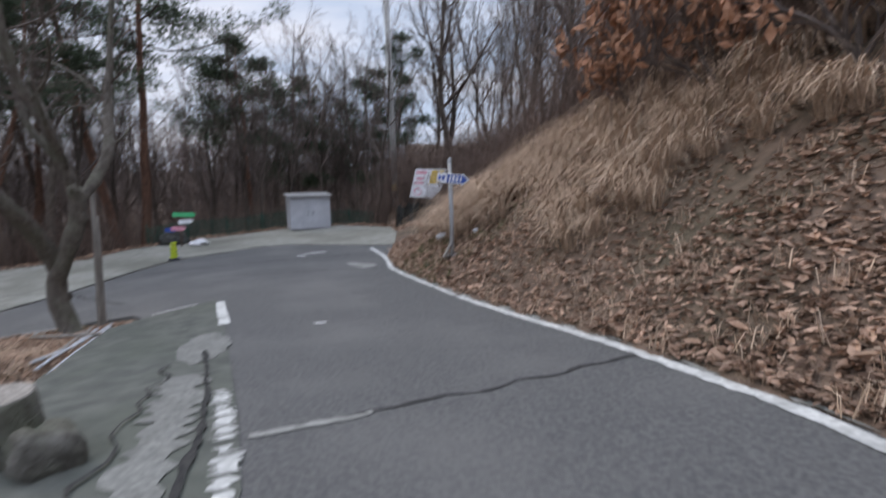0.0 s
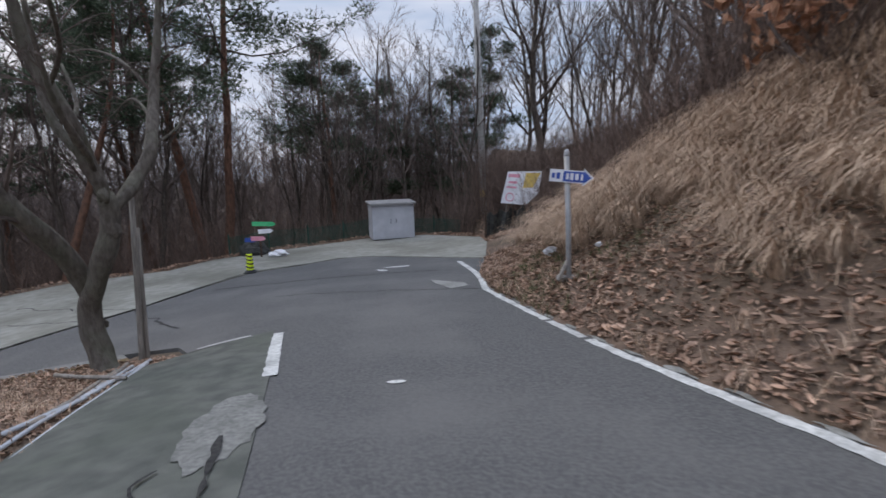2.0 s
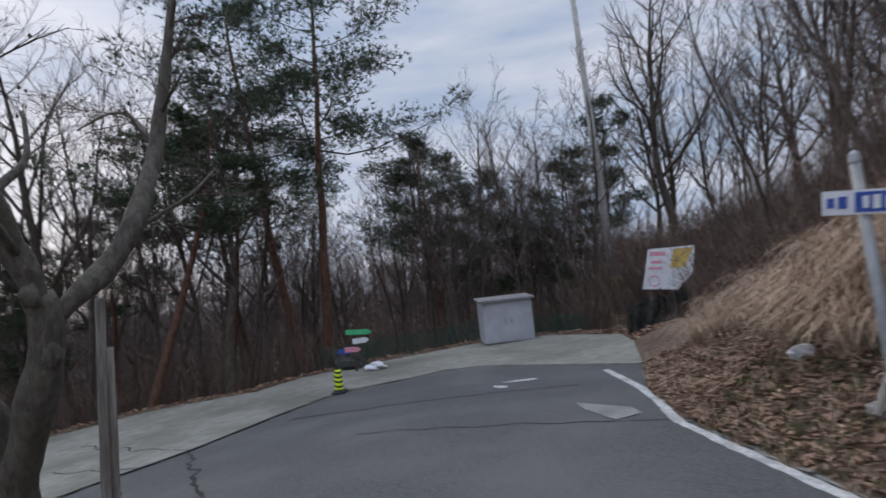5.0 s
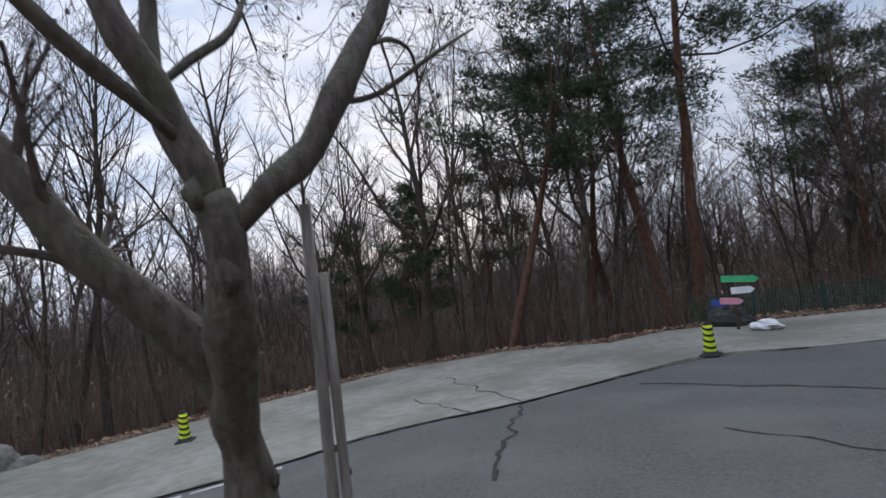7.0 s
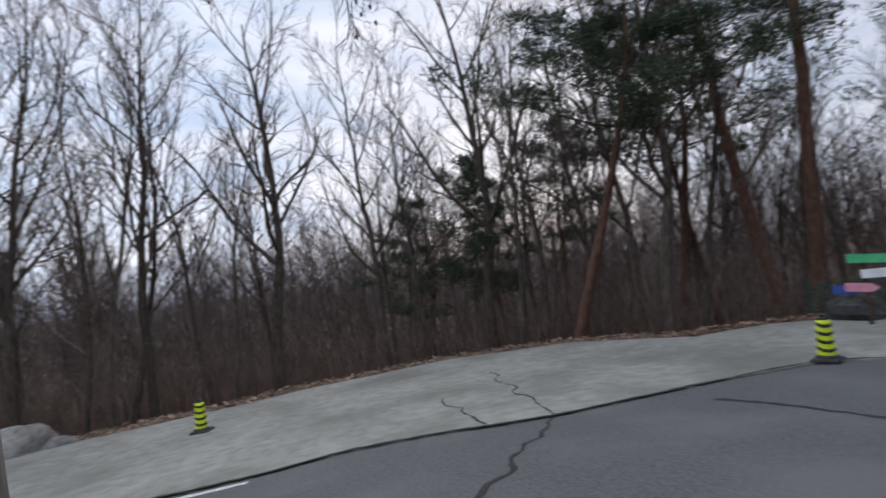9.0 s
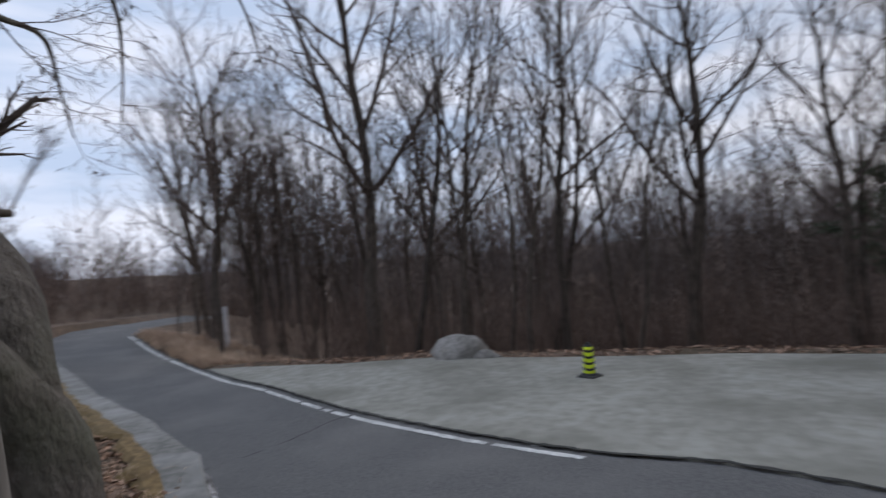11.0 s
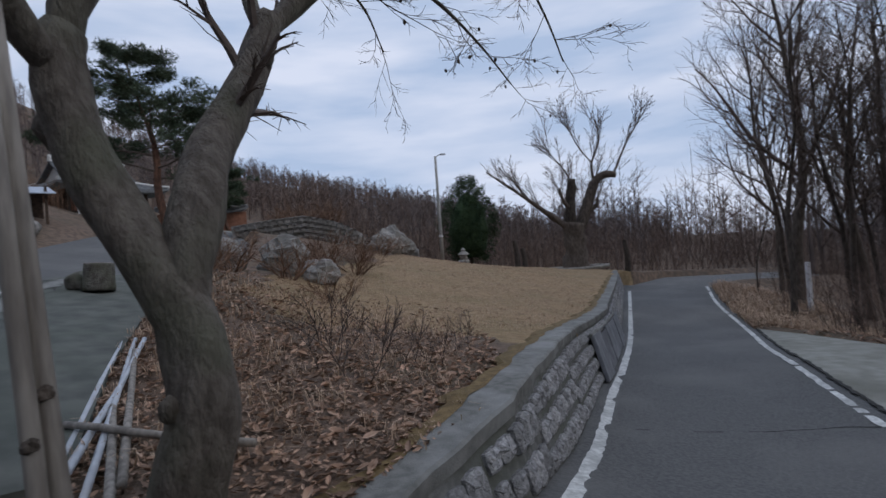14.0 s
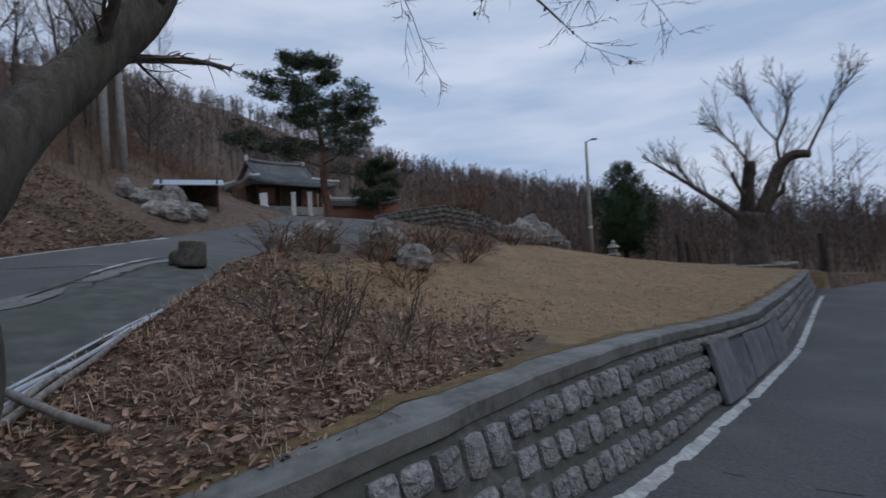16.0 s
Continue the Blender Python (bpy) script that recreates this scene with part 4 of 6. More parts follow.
for p, r in (((-6.3, 9.42, 1.06), 0.085), ((-6.3, 9.55, 0.57), 0.1), ((-7.16, 8.6, 1.22), 0.06), ((-6.9, 9.82, -0.9), 0.05)):
    g = Geo()
    g.blob(p, (r, r * 0.8, r * 1.2), p[2], 0.3, 7, 10)
    part("burl", g, M["bark"], maple, "healed branch scar", True)

# ---- forest ----
forest_rng = random.Random(11)
BARE_SET = [tree_from(bare_tree_meshes(s, h, r, BARE), "bare_tree", "bare dark-barked woodland tree with fine twigs", "tree", "bare trees of the wood") for s, h, r in
            ((1, 15, 0.16), (2, 13.5, 0.13), (3, 16, 0.26), (4, 12, 0.12), (5, 14.5, 0.14))]
SLIM = dict(BARE, kids=[13, 7, 4], spread=[0.5, 0.55, 0.5], ratio=[0.36, 0.5, 0.55], lift=[0.05, 0.2, 0.15, 0.1])
BARE_SET += [tree_from(bare_tree_meshes(s, h, r, SLIM), "bare_tree", "slim bare woodland tree with upright twigs", "tree", "bare trees of the wood") for s, h, r in ((6, 12, 0.085), (7, 10.5, 0.075), (8, 13.5, 0.1))]
used = set()


def plant(tmpl, x, y, z=None, scale=1.0, turn=None, tilt=(0, 0)):
    """The template itself the first time, then copies of it."""
    z = ground_at(x, y) if z is None else z
    turn = forest_rng.uniform(0, 360) if turn is None else turn
    m = pose(x, y, z - 0.05, tilt[0], tilt[1], turn) @ Matrix.Diagonal((scale, scale, scale, 1))
    if tmpl.name in used:
        c = copy_thing(tmpl, Matrix.Identity(4))
        c.matrix_basis = m
        return c
    used.add(tmpl.name)
    tmpl.matrix_basis = m
    return tmpl


# trees that stand out along the edge of the lay-by
for k, (x, y, i, s) in enumerate([(-22.0, 1.2, 2, 1.15), (-22.7, 0.6, 0, 0.8), (-21.6, 3.2, 4, 0.95), (-22.8, 4.6, 1, 1.1), (-22.0, 6.5, 6, 1.1), (-22.6, 8.2, 0, 0.95), (-23.3, 11.9, 2, 0.85),
                                  (-25, 16.2, 0, 0.95), (-21.4, 7.4, 5, 1.0), (-24.5, 3.0, 3, 1.1), (-25.6, 7.0, 4, 1.0), (-24, 9.8, 7, 0.95), (-26.5, -7.5, 0, 0.95), (-27.5, -9.8, 2, 0.85),
                                  (-25.8, -5.2, 7, 1.0), (-28.3, -4, 4, 1.0)]):
    plant(BARE_SET[i], x, y, None, s, 40 * k)


def scatter(n, ok, box, gap, rng, placed):
    out, tries = [], 0
    while len(out) < n and tries < n * 60:
        tries += 1
        x, y = rng.uniform(*box[0]), rng.uniform(*box[1])
        if ok(x, y) and all((x - a) ** 2 + (y - b) ** 2 > gap * gap for a, b in placed):
            out.append((x, y))
            placed.append((x, y))
    return out


def in_poly(poly, x, y):
    res, (x1, y1) = False, poly[-1]
    for x2, y2 in poly:
        if (y1 > y) != (y2 > y) and x < (x2 - x1) * (y - y1) / (y2 - y1) + x1:
            res = not res
        x1, y1 = x2, y2
    return res


def gap_to(line, x, y, closed=True):
    """Distance from a point to a line of points."""
    best, (x1, y1) = 1e9, line[-1] if closed else line[0]
    for x2, y2 in line:
        dx, dy = x2 - x1, y2 - y1
        t = min(1.0, max(0.0, ((x - x1) * dx + (y - y1) * dy) / (dx * dx + dy * dy + 1e-9)))
        qx, qy = x - x1 - t * dx, y - y1 - t * dy
        best = min(best, qx * qx + qy * qy)
        x1, y1 = x2, y2
    return math.sqrt(best)


def off_paved(x, y, d):
    return not any(in_poly(p, x, y) or gap_to(p, x, y) < d for p in PAVED)


def in_valley(x, y):
    return off_paved(x, y, 1.6) and not in_poly(EAST, x, y) and not in_poly(WEDGE, x, y)


placed = []
for x, y in scatter(150, lambda x, y: in_valley(x, y) and math.hypot(x + 8, y - 12) < 45, ((-50, -3), (-8, 55)), 1.3, forest_rng, placed):
    plant(BARE_SET[forest_rng.randrange(8)], x, y, None, forest_rng.uniform(0.6, 1.05))
for x, y in scatter(26, lambda x, y: in_valley(x, y), ((-62, -24), (-45, -6)), 2.2, forest_rng, placed):
    plant(BARE_SET[forest_rng.randrange(8)], x, y, None, forest_rng.uniform(0.6, 0.95))
for x, y in scatter(75, lambda x, y: in_poly(EAST, x, y) and off_paved(x, y, 6.2 if y < 15 else 4.0), ((-3, 26), (3, 48)), 1.3, forest_rng, placed):
    plant(BARE_SET[forest_rng.randrange(8)], x, y, None, forest_rng.uniform(0.45, 0.75) * (1.0 if y < 20 else 1.5))
for x, y in scatter(30, lambda x, y: off_paved(x, y, 2.5), ((-14, 5), (29, 50)), 1.2, forest_rng, placed):
    plant(BARE_SET[forest_rng.randrange(8)], x, y, None, forest_rng.uniform(0.7, 1.05))
for x, y in scatter(46, lambda x, y: in_poly(EAST, x, y) and off_paved(x, y, 6) and math.hypot(x - 11, y + 24) > 8, ((7, 34), (-34, 3)), 1.8, forest_rng, placed):
    plant(BARE_SET[forest_rng.randrange(8)], x, y, None, forest_rng.uniform(0.45, 0.75))

# pines
PINES = [pine(pine_meshes(31, 15, 0.2, 0.5, M["red_bark"], 0.62), "pine_tree", "tall red pine with a dark green crown", "tree", "pines of the wood"),
         pine(pine_meshes(32, 12.5, 0.17, 0.5, M["red_bark"], 0.65, 0.16), "pine_tree", "leaning red pine with flat dark crown", "tree", "pines of the wood"),
         pine(pine_meshes(33, 10, 0.13, 0.35, M["dark_bark"], 0.5, 0.08, 0.24), "pine_tree", "young dark pine at the wood's edge", "tree", "pines of the wood")]
PINES.append(pine(pine_meshes(35, 11, 0.19, 0.56, M["red_bark"], 0.9, 0.07, 0.34, 10), "pine_tree", "leaning red pine with flat layered crown", "tree", "pines of the wood"))
plant(PINES[3], -18.4, 20.8, None, 1.0, 0, (-6, 11))
for x, y, i, s, t in [(-17.0, 28.2, 0, 1.3, 0), (-15.0, 26.9, 0, 1.2, 130), (-12.5, 33.5, 1, 1.0, 200), (-9.5, 36, 2, 1.1, 90), (-21.5, 28, 0, 1.1, 250),
                      (-6, 38, 2, 1.2, 10), (-13, 38, 0, 0.95, 320), (-24.5, 20.5, 2, 0.9, 160), (-26, 26, 1, 0.95, 30), (-30, 18.5, 2, 0.9, 80), (-3, 36, 2, 1.0, 300)]:
    plant(PINES[i], x, y, None, s, t)
for x, y, i, s, t in [(-22.5, 31.5, 0, 1.1, 20), (-27.5, 23.0, 2, 1.0, 200)]:
    plant(PINES[i], x, y, None, s, t)


# ---- things by the bend ----
def traffic_cone(x, y, turn):
    z = paved_at(x, y) + 0.03
    ob = thing("traffic_cone", (x, y, z), "yellow delineator cone with black slanting stripes on a black base", "traffic cone", "striped cones round the bend")
    g = Geo()
    g.box(pose(x, y, z, 0, 0, turn), 0.4, 0.4, 0.05, 0.02)
    g.lathe(Matrix.Translation((x, y, z)), [(0.17, 0.05), (0.16, 0.08), (0.13, 0.1)], 16)
    part("base", g, M["cone_black"], ob)
    g = Geo()
    g.lathe(Matrix.Translation((x, y, z)), [(0.13, 0.09), (0.128, 0.12), (0.1, 0.6), (0.095, 0.66)], 20)
    part("body", g, M["cone_yellow"], ob, smooth=True)
    g = Geo()
    g.lathe(Matrix.Translation((x, y, z)), [(0.095, 0.66), (0.085, 0.69), (0.055, 0.71), (0.05, 0.74)], 16)
    part("cap", g, M["cone_black"], ob)
    for k in range(4):
        g, n = Geo(), 20
        vs, fs = [], []
        for i in range(n + 1):
            a = math.tau * i / n
            zz = 0.15 + 0.13 * k + 0.085 * (0.5 + 0.5 * math.sin(a))
            for dz in (0, 0.055):
                r = 0.128 - (zz + dz - 0.12) * 0.0583 + 0.003
                vs.append((x + r * math.cos(a + 0.6 + radians(turn)), y + r * math.sin(a + 0.6 + radians(turn)), z + zz + dz))
        fs = [(2 * i, 2 * i + 2, 2 * i + 3, 2 * i + 1) for i in range(n)]
        part("stripe", g.add(vs, fs), M["cone_black"], ob, "black slanting stripe")


traffic_cone(-9.97, 19.73, 20)
traffic_cone(-17.27, 9.93, 70)

# grey storage locker
bx, by, bz, bt = -6.75, 27.1, paved_at(-6.75, 27.1) + 0.03, 24
box_ = thing("storage_locker", (bx, by, bz), "pale grey metal storage locker with a sloping lid on the concrete", "storage locker")
m = pose(bx, by, bz, 0, 0, bt)
g = Geo()
g.box(m @ pose(0, 0, 0.06), 1.95, 1.35, 1.6, 0.015)
part("body", g, M["locker_paint"], box_)
g = Geo()
g.box(m @ pose(0, -0.03, 1.66, 2.5), 2.15, 1.6, 0.08, 0.02)
part("lid", g, M["locker_roof"], box_, "grey-brown sloping lid")
g = Geo()
g.box(m, 1.85, 1.25, 0.06)
part("plinth", g, M["mortar"], box_)
for dx in (-0.48, 0.48):
    g = Geo()
    g.box(m @ pose(dx, -0.682, 0.16), 0.92, 0.016, 1.4)
    d = part("door", g, M["locker_paint"], box_)
    g = Geo()
    g.tube([m @ Vector((dx - 0.36 * (1 if dx > 0 else -1), -0.71, 0.75)), m @ Vector((dx - 0.36 * (1 if dx > 0 else -1), -0.71, 0.95))], [0.012, 0.012], 6)
    part("handle", g, M["cone_black"], d)


def text_bars(m, rows, parent, mat, thick=0.004):
    """Unreadable writing as plain bars: x, z, width, height on a board."""
    for x, z, w, h in rows:
        g = Geo()
        g.box(m @ pose(x, -thick, z), w, thick, h)
        part("lettering", g, mat, parent)


# blue arrow sign on a grey post
sx, sy, sz = 0.2, 11.75, ground_at(0.2, 11.75)
sign = thing("arrow_sign", (sx, sy, sz), "blue and white arrow sign on a slim grey steel post", "sign")
g = Geo()
g.tube([(sx, sy, sz - 0.3), (sx - 0.01, sy, sz + 0.9), (sx - 0.04, sy, sz + 2.05)], [0.045, 0.045, 0.043], 12)
part("post", g, M["steel_pole"], sign, smooth=True)
g = Geo()
g.lathe(pose(sx - 0.04, sy, sz + 2.05), [(0.045, 0), (0.05, 0.02), (0.04, 0.08), (0.015, 0.11)], 10)
part("finial", g, M["steel_pole"], sign)
m = pose(sx + 0.02, sy - 0.07, sz + 1.72, 0, 6, -14)
g = Geo()
g.plate(m, [(-0.34, -0.1), (0.2, -0.1), (0.2, -0.14), (0.36, 0.0), (0.2, 0.14), (0.2, 0.1), (-0.34, 0.1)], 0.02)
plate_ = part("arrow_plate", g, M["sign_white"], sign)
g = Geo()
g.plate(m @ pose(0, -0.013, 0), [(-0.12, -0.082), (0.21, -0.082), (0.21, -0.1), (0.325, 0.0), (0.21, 0.1), (0.21, 0.082), (-0.12, 0.082)], 0.005)
part("blue_field", g, M["sign_blue"], plate_)
text_bars(m @ pose(0, -0.018, 0), [(-0.05, -0.05, 0.04, 0.1), (0.02, -0.055, 0.05, 0.11), (0.1, -0.05, 0.05, 0.1), (0.18, -0.05, 0.03, 0.1)], plate_, M["sign_white"])
text_bars(m @ pose(0, -0.013, 0), [(-0.28, -0.04, 0.05, 0.08), (-0.2, -0.05, 0.06, 0.1)], plate_, M["sign_blue"])
g = Geo()
g.tube([(sx - 0.18, sy - 0.1, sz + 0.02), (sx - 0.02, sy, sz + 0.35)], [0.035, 0.03], 6)
part("brace", g, M["weathered_wood"], sign)
for dx, dy, r in ((0.1, -0.1, 0.1), (-0.12, 0.02, 0.09)):
    tagged(part("stone", Geo().blob((sx + dx, sy + dy, sz + 0.03), (r, r * 0.8, r * 0.7), dx * 9, 0.3), M["rock"]), "pale stone at the foot of the sign post", "stone")

# leaning notice board and the black sheeting before it
nx_, ny_ = -0.75, 25.6
nz = ground_at(nx_, ny_)
board = thing("notice_board", (nx_, ny_, nz), "leaning white notice board with pink and yellow print", "notice board")
m = pose(nx_, ny_, nz + 1.0, -4, 5, -14)
g = Geo()
g.plate(m, [(-0.8, 0), (0.3, 0.0), (0.78, 0.55), (0.85, 1.45), (-0.6, 1.35)], 0.04)
part("panel", g, M["sign_white"], board)
g = Geo()
g.plate(m @ pose(0, -0.028, 0), [(0.1, 0.7), (0.55, 0.75), (0.8, 1.38), (0.2, 1.34)], 0.008)
part("yellow_field", g, M["sign_yellow"], board)
text_bars(m @ pose(0, -0.022, 0), [(-0.3, 1.12, 0.5, 0.14), (-0.34, 0.86, 0.36, 0.1), (-0.38, 0.66, 0.44, 0.08)], board, M["sign_pink"])
ring = Geo()
ring.tube([m @ Vector((-0.42 + 0.17 * math.cos(a), -0.03, 0.28 + 0.17 * math.sin(a))) for a in np.linspace(0, math.tau, 20)], [0.02] * 20, 6)
part("ban_ring", ring, M["sign_pink"], board)
for dx in (-0.55, 0.6):
    g = Geo()
    g.tube([m @ Vector((dx, 0.06, -1.3)), m @ Vector((dx, 0.05, 1.0))], [0.03, 0.03], 6)
    part("post", g, M["weathered_wood"], board)
tarp = thing("black_sheeting", (-1.6, 24.9, ground_at(-1.6, 24.9)), "black torn plastic sheeting on a low fence", "sheeting")
g, n = Geo(), 14
vs = []
for i in range(n + 1):
    f = i / n
    x, y = -2.1 + 1.9 * f, 24.7 + 0.7 * f
    zz = max(ground_at(x, y), paved_at(-2, 24))
    hgt = 0.95 - 0.1 * f + 0.12 * math.sin(i * 1.9)
    vs += [(x, y + 0.06 * math.sin(i * 2.1), zz - 0.1), (x + 0.03, y + 0.08 * math.cos(i * 1.4), zz + hgt), (x + 0.03, y + 0.05 + 0.08 * math.cos(i * 1.4), zz + hgt), (x, y + 0.05 + 0.06 * math.sin(i * 2.1), zz - 0.1)]
g.add(vs, [(4 * i + a, 4 * i + 4 + a, 4 * i + 4 + (a + 1) % 4, 4 * i + (a + 1) % 4) for i in range(n) for a in range(4)])
part("sheet", g, M["tarp"], tarp)
for x, y in ((-2.12, 24.66), (-1.0, 25.1)):
    g = Geo()
    zz = ground_at(x, y)
    g.tube([(x, y, zz - 0.3), (x, y, zz + 1.15)], [0.04, 0.035], 7)
    part("post", g, M["dark_timber"], tarp)

# finger signs behind the first cone
fx, fy = -11.35, 23.2
fz = paved_at(fx, fy) + 0.03
finger = thing("finger_post", (fx, fy, fz), "small post with green, white and blue finger boards", "sign")
g = Geo()
g.tube([(fx, fy, fz - 0.2), (fx, fy, fz + 1.6)], [0.04, 0.04], 8)
part("post", g, M["dark_timber"], finger)
for z, w, mat, tilt, dx in ((1.38, 0.95, "sign_green", 3, 0.25), (1.08, 0.6, "sign_white", -3, 0.3), (0.78, 0.6, "sign_pink", 2, -0.05), (0.72, 0.5, "sign_blue", 4, -0.38)):
    g = Geo()
    g.plate(pose(fx + dx, fy - 0.06, fz + z, 0, tilt, 12), [(-w / 2, -0.09), (w / 2 - 0.12, -0.09), (w / 2, 0), (w / 2 - 0.12, 0.09), (-w / 2, 0.09)], 0.025)
    part("finger_board", g, M[mat], finger, mat.split("_")[1] + " finger board")
bag = thing("plastic_sack", (fx + 0.75, fy + 0.1, fz), "crumpled white plastic sacks on the concrete edge", "sack")
g = Geo()
g.blob((fx + 0.85, fy - 0.1, fz + 0.16), (0.36, 0.2, 0.15), 3, 0.35)
g.blob((fx + 0.55, fy, fz + 0.1), (0.2, 0.18, 0.1), 5, 0.35)
part("sack", g, M["sign_white"], bag)
g = Geo()
g.blob((fx - 0.75, fy + 0.9, fz + 0.0), (0.7, 0.5, 0.6), 8, 0.3)
tagged(part("dark_mound", g, M["tarp"]), "dark covered mound beside the finger signs", "mound")

# green mesh fence in the wood behind the lay-by
fence = thing("mesh_fence", (-9.5, 26.8, paved_at(-9.5, 26.8)), "low green mesh fence at the edge of the wood", "fence")
fpts = [(-13.6, 24.6), (-12.2, 25.6), (-10.8, 26.8), (-9.4, 27.9), (-8.2, 28.6), (-5.0, 28.8), (-3.6, 28.4)]
for k in range(len(fpts) - 1):
    a, b = fpts[k], fpts[k + 1]
    g = Geo()
    L = math.hypot(b[0] - a[0], b[1] - a[1])
    for i in range(int(L / 0.09)):
        f = i * 0.09 / L
        x, y = a[0] + (b[0] - a[0]) * f, a[1] + (b[1] - a[1]) * f
        z = ground_at(x, y)
        g.tube([(x, y, z - 0.05), (x, y, z + 0.95)], [0.011, 0.011], 3, False)
    for h in np.arange(0.1, 1.0, 0.09):
        g.tube([(a[0], a[1], ground_at(*a) + h), (b[0], b[1], ground_at(*b) + h)], [0.011, 0.011], 3, False)
    part("mesh_panel", g, M["green_net"], fence)
    g = Geo()
    g.tube([(*a, ground_at(*a) - 0.2), (*a, ground_at(*a) + 1.1)], [0.03, 0.03], 6)
    part("post", g, M["green_net"], fence)

# utility pole
ux, uy = -2.6, 30.5
uz = ground_at(ux, uy)
pole = thing("utility_pole", (ux, uy, uz), "tall pale concrete utility pole among bare trees", "utility pole")
g = Geo()
g.tube([(ux, uy, uz - 0.3), (ux - 0.1, uy, uz + 6), (ux - 0.25, uy, uz + 14)], [0.19, 0.16, 0.12], 14)
part("shaft", g, M["concrete_pole"], pole, smooth=True)
g = Geo()
g.box(pose(ux - 0.02, uy - 0.2, uz + 1.0), 0.3, 0.12, 0.34, 0.02)
part("meter_box", g, M["sign_yellow"], pole, "small yellowed box")
for z in (1.9, 2.4, 2.9, 3.4):
    g = Geo()
    g.tube([(ux - 0.35, uy, uz + z), (ux + 0.25, uy, uz + z)], [0.01, 0.01], 4)
    part("climbing_step", g, M["steel_pole"], pole)

# wooden props beside the maple
def prop(p0, p1, r, label):
    ob = thing("timber_pole", p0, label, "pole", "timber poles by the maple")
    d = Vector(p1) - Vector(p0)
    g = Geo()
    g.tube([Vector(p0) - d.normalized() * 0.3] + [Vector(p0) + d * f for f in (0, 0.35, 0.7, 1)], [r * 1.05, r, r * 0.97, r * 0.92, r * 0.88], 10, True, 0.12)
    part("shaft", g, M["weathered_wood"], ob, smooth=True)
    g = Geo()
    c = Vector(p0) + d * 0.38
    g.blob(tuple(c + Vector((-0.01, 0.02, 0))), (r * 0.85, r * 0.85, r * 0.9), 2, 0.2, 6, 8)
    part("knot", g, M["dark_bark"], ob)


prop((-6.63, 10.14, -1.75), (-6.43, 10.12, 1.0), 0.045, "tall weathered grey timber pole leaning at the maple")
prop((-6.6, 10.24, -1.75), (-6.47, 10.205, 0.52), 0.04, "short weathered grey timber pole beside the maple")

# mossy log stump and stone on the concrete strip
lx, ly = -2.95, 3.6
lz = paved_at(lx, ly) + 0.012
stump = thing("log_stump", (lx, ly, lz), "short upright mossy log with a pale sawn top", "log stump")
g = Geo()
g.lathe(pose(lx, ly, lz, 2, -3), [(0.235, 0), (0.24, 0.06), (0.225, 0.2), (0.22, 0.4), (0.215, 0.44)], 18)
M["mossy_bark"] = material("mossy_bark", (0.085, 0.078, 0.066), (0.17, 0.16, 0.14), 12, 0.95, 0.9, 40, (0.075, 0.085, 0.045), 3, 0.6, dist=0.03)
part("log", g, M["mossy_bark"], stump, smooth=True)
g = Geo()
g.lathe(pose(lx - 0.018, ly - 0.012, lz + 0.435, 2, -3), [(0.213, 0), (0.206, 0.012), (0.05, 0.016)], 18)
part("sawn_top", g, M["weathered_wood"], stump, "pale grey sawn top")
g = Geo()
g.blob((lx + 0.38, ly - 0.2, lz + 0.15), (0.24, 0.2, 0.19), 4, 0.3, 10, 14)
tagged(part("mossy_stone", g, M["mossy_bark"], smooth=True), "rounded mossy stone beside the log stump", "stone")
# boulder, white post at the far edge of the lay-by
g = Geo()
g.blob((-19.9, 5.6, -3.05), (0.75, 0.95, 0.62), 9, 0.22, 12, 18)
tagged(part("boulder", g, M["rock"], smooth=True), "large grey boulder at the edge of the lay-by", "boulder")
g = Geo()
g.blob((-19.7, 6.5, -3.15), (0.3, 0.5, 0.3), 12, 0.25, 8, 12)
tagged(part("boulder", g, M["rock"], smooth=True), "low grey stone beside a large boulder", "boulder")
wx, wy = -24.3, -9.05
wz = ground_at(wx, wy)
wp = thing("marker_post", (wx, wy, wz), "slim white marker post among dry leaves", "marker post")
g = Geo()
g.box(pose(wx, wy, wz - 0.2, 0, 0, 30), 0.26, 0.12, 2.25, 0.02)
part("post", g, M["sign_white"], wp)

# pale litter on the bank
for x, y, r in ((0.0, 13.4, 0.16), (1.0, 12.6, 0.1), (0.75, 12.3, 0.08)):
    z = ground_at(x, y)
    tagged(part("white_scrap", Geo().blob((x, y, z + 0.06), (r, r * 0.5, r * 0.6), x, 0.3, 6, 8), M["sign_white"]), "crumpled white scrap on the leafy bank", "litter")

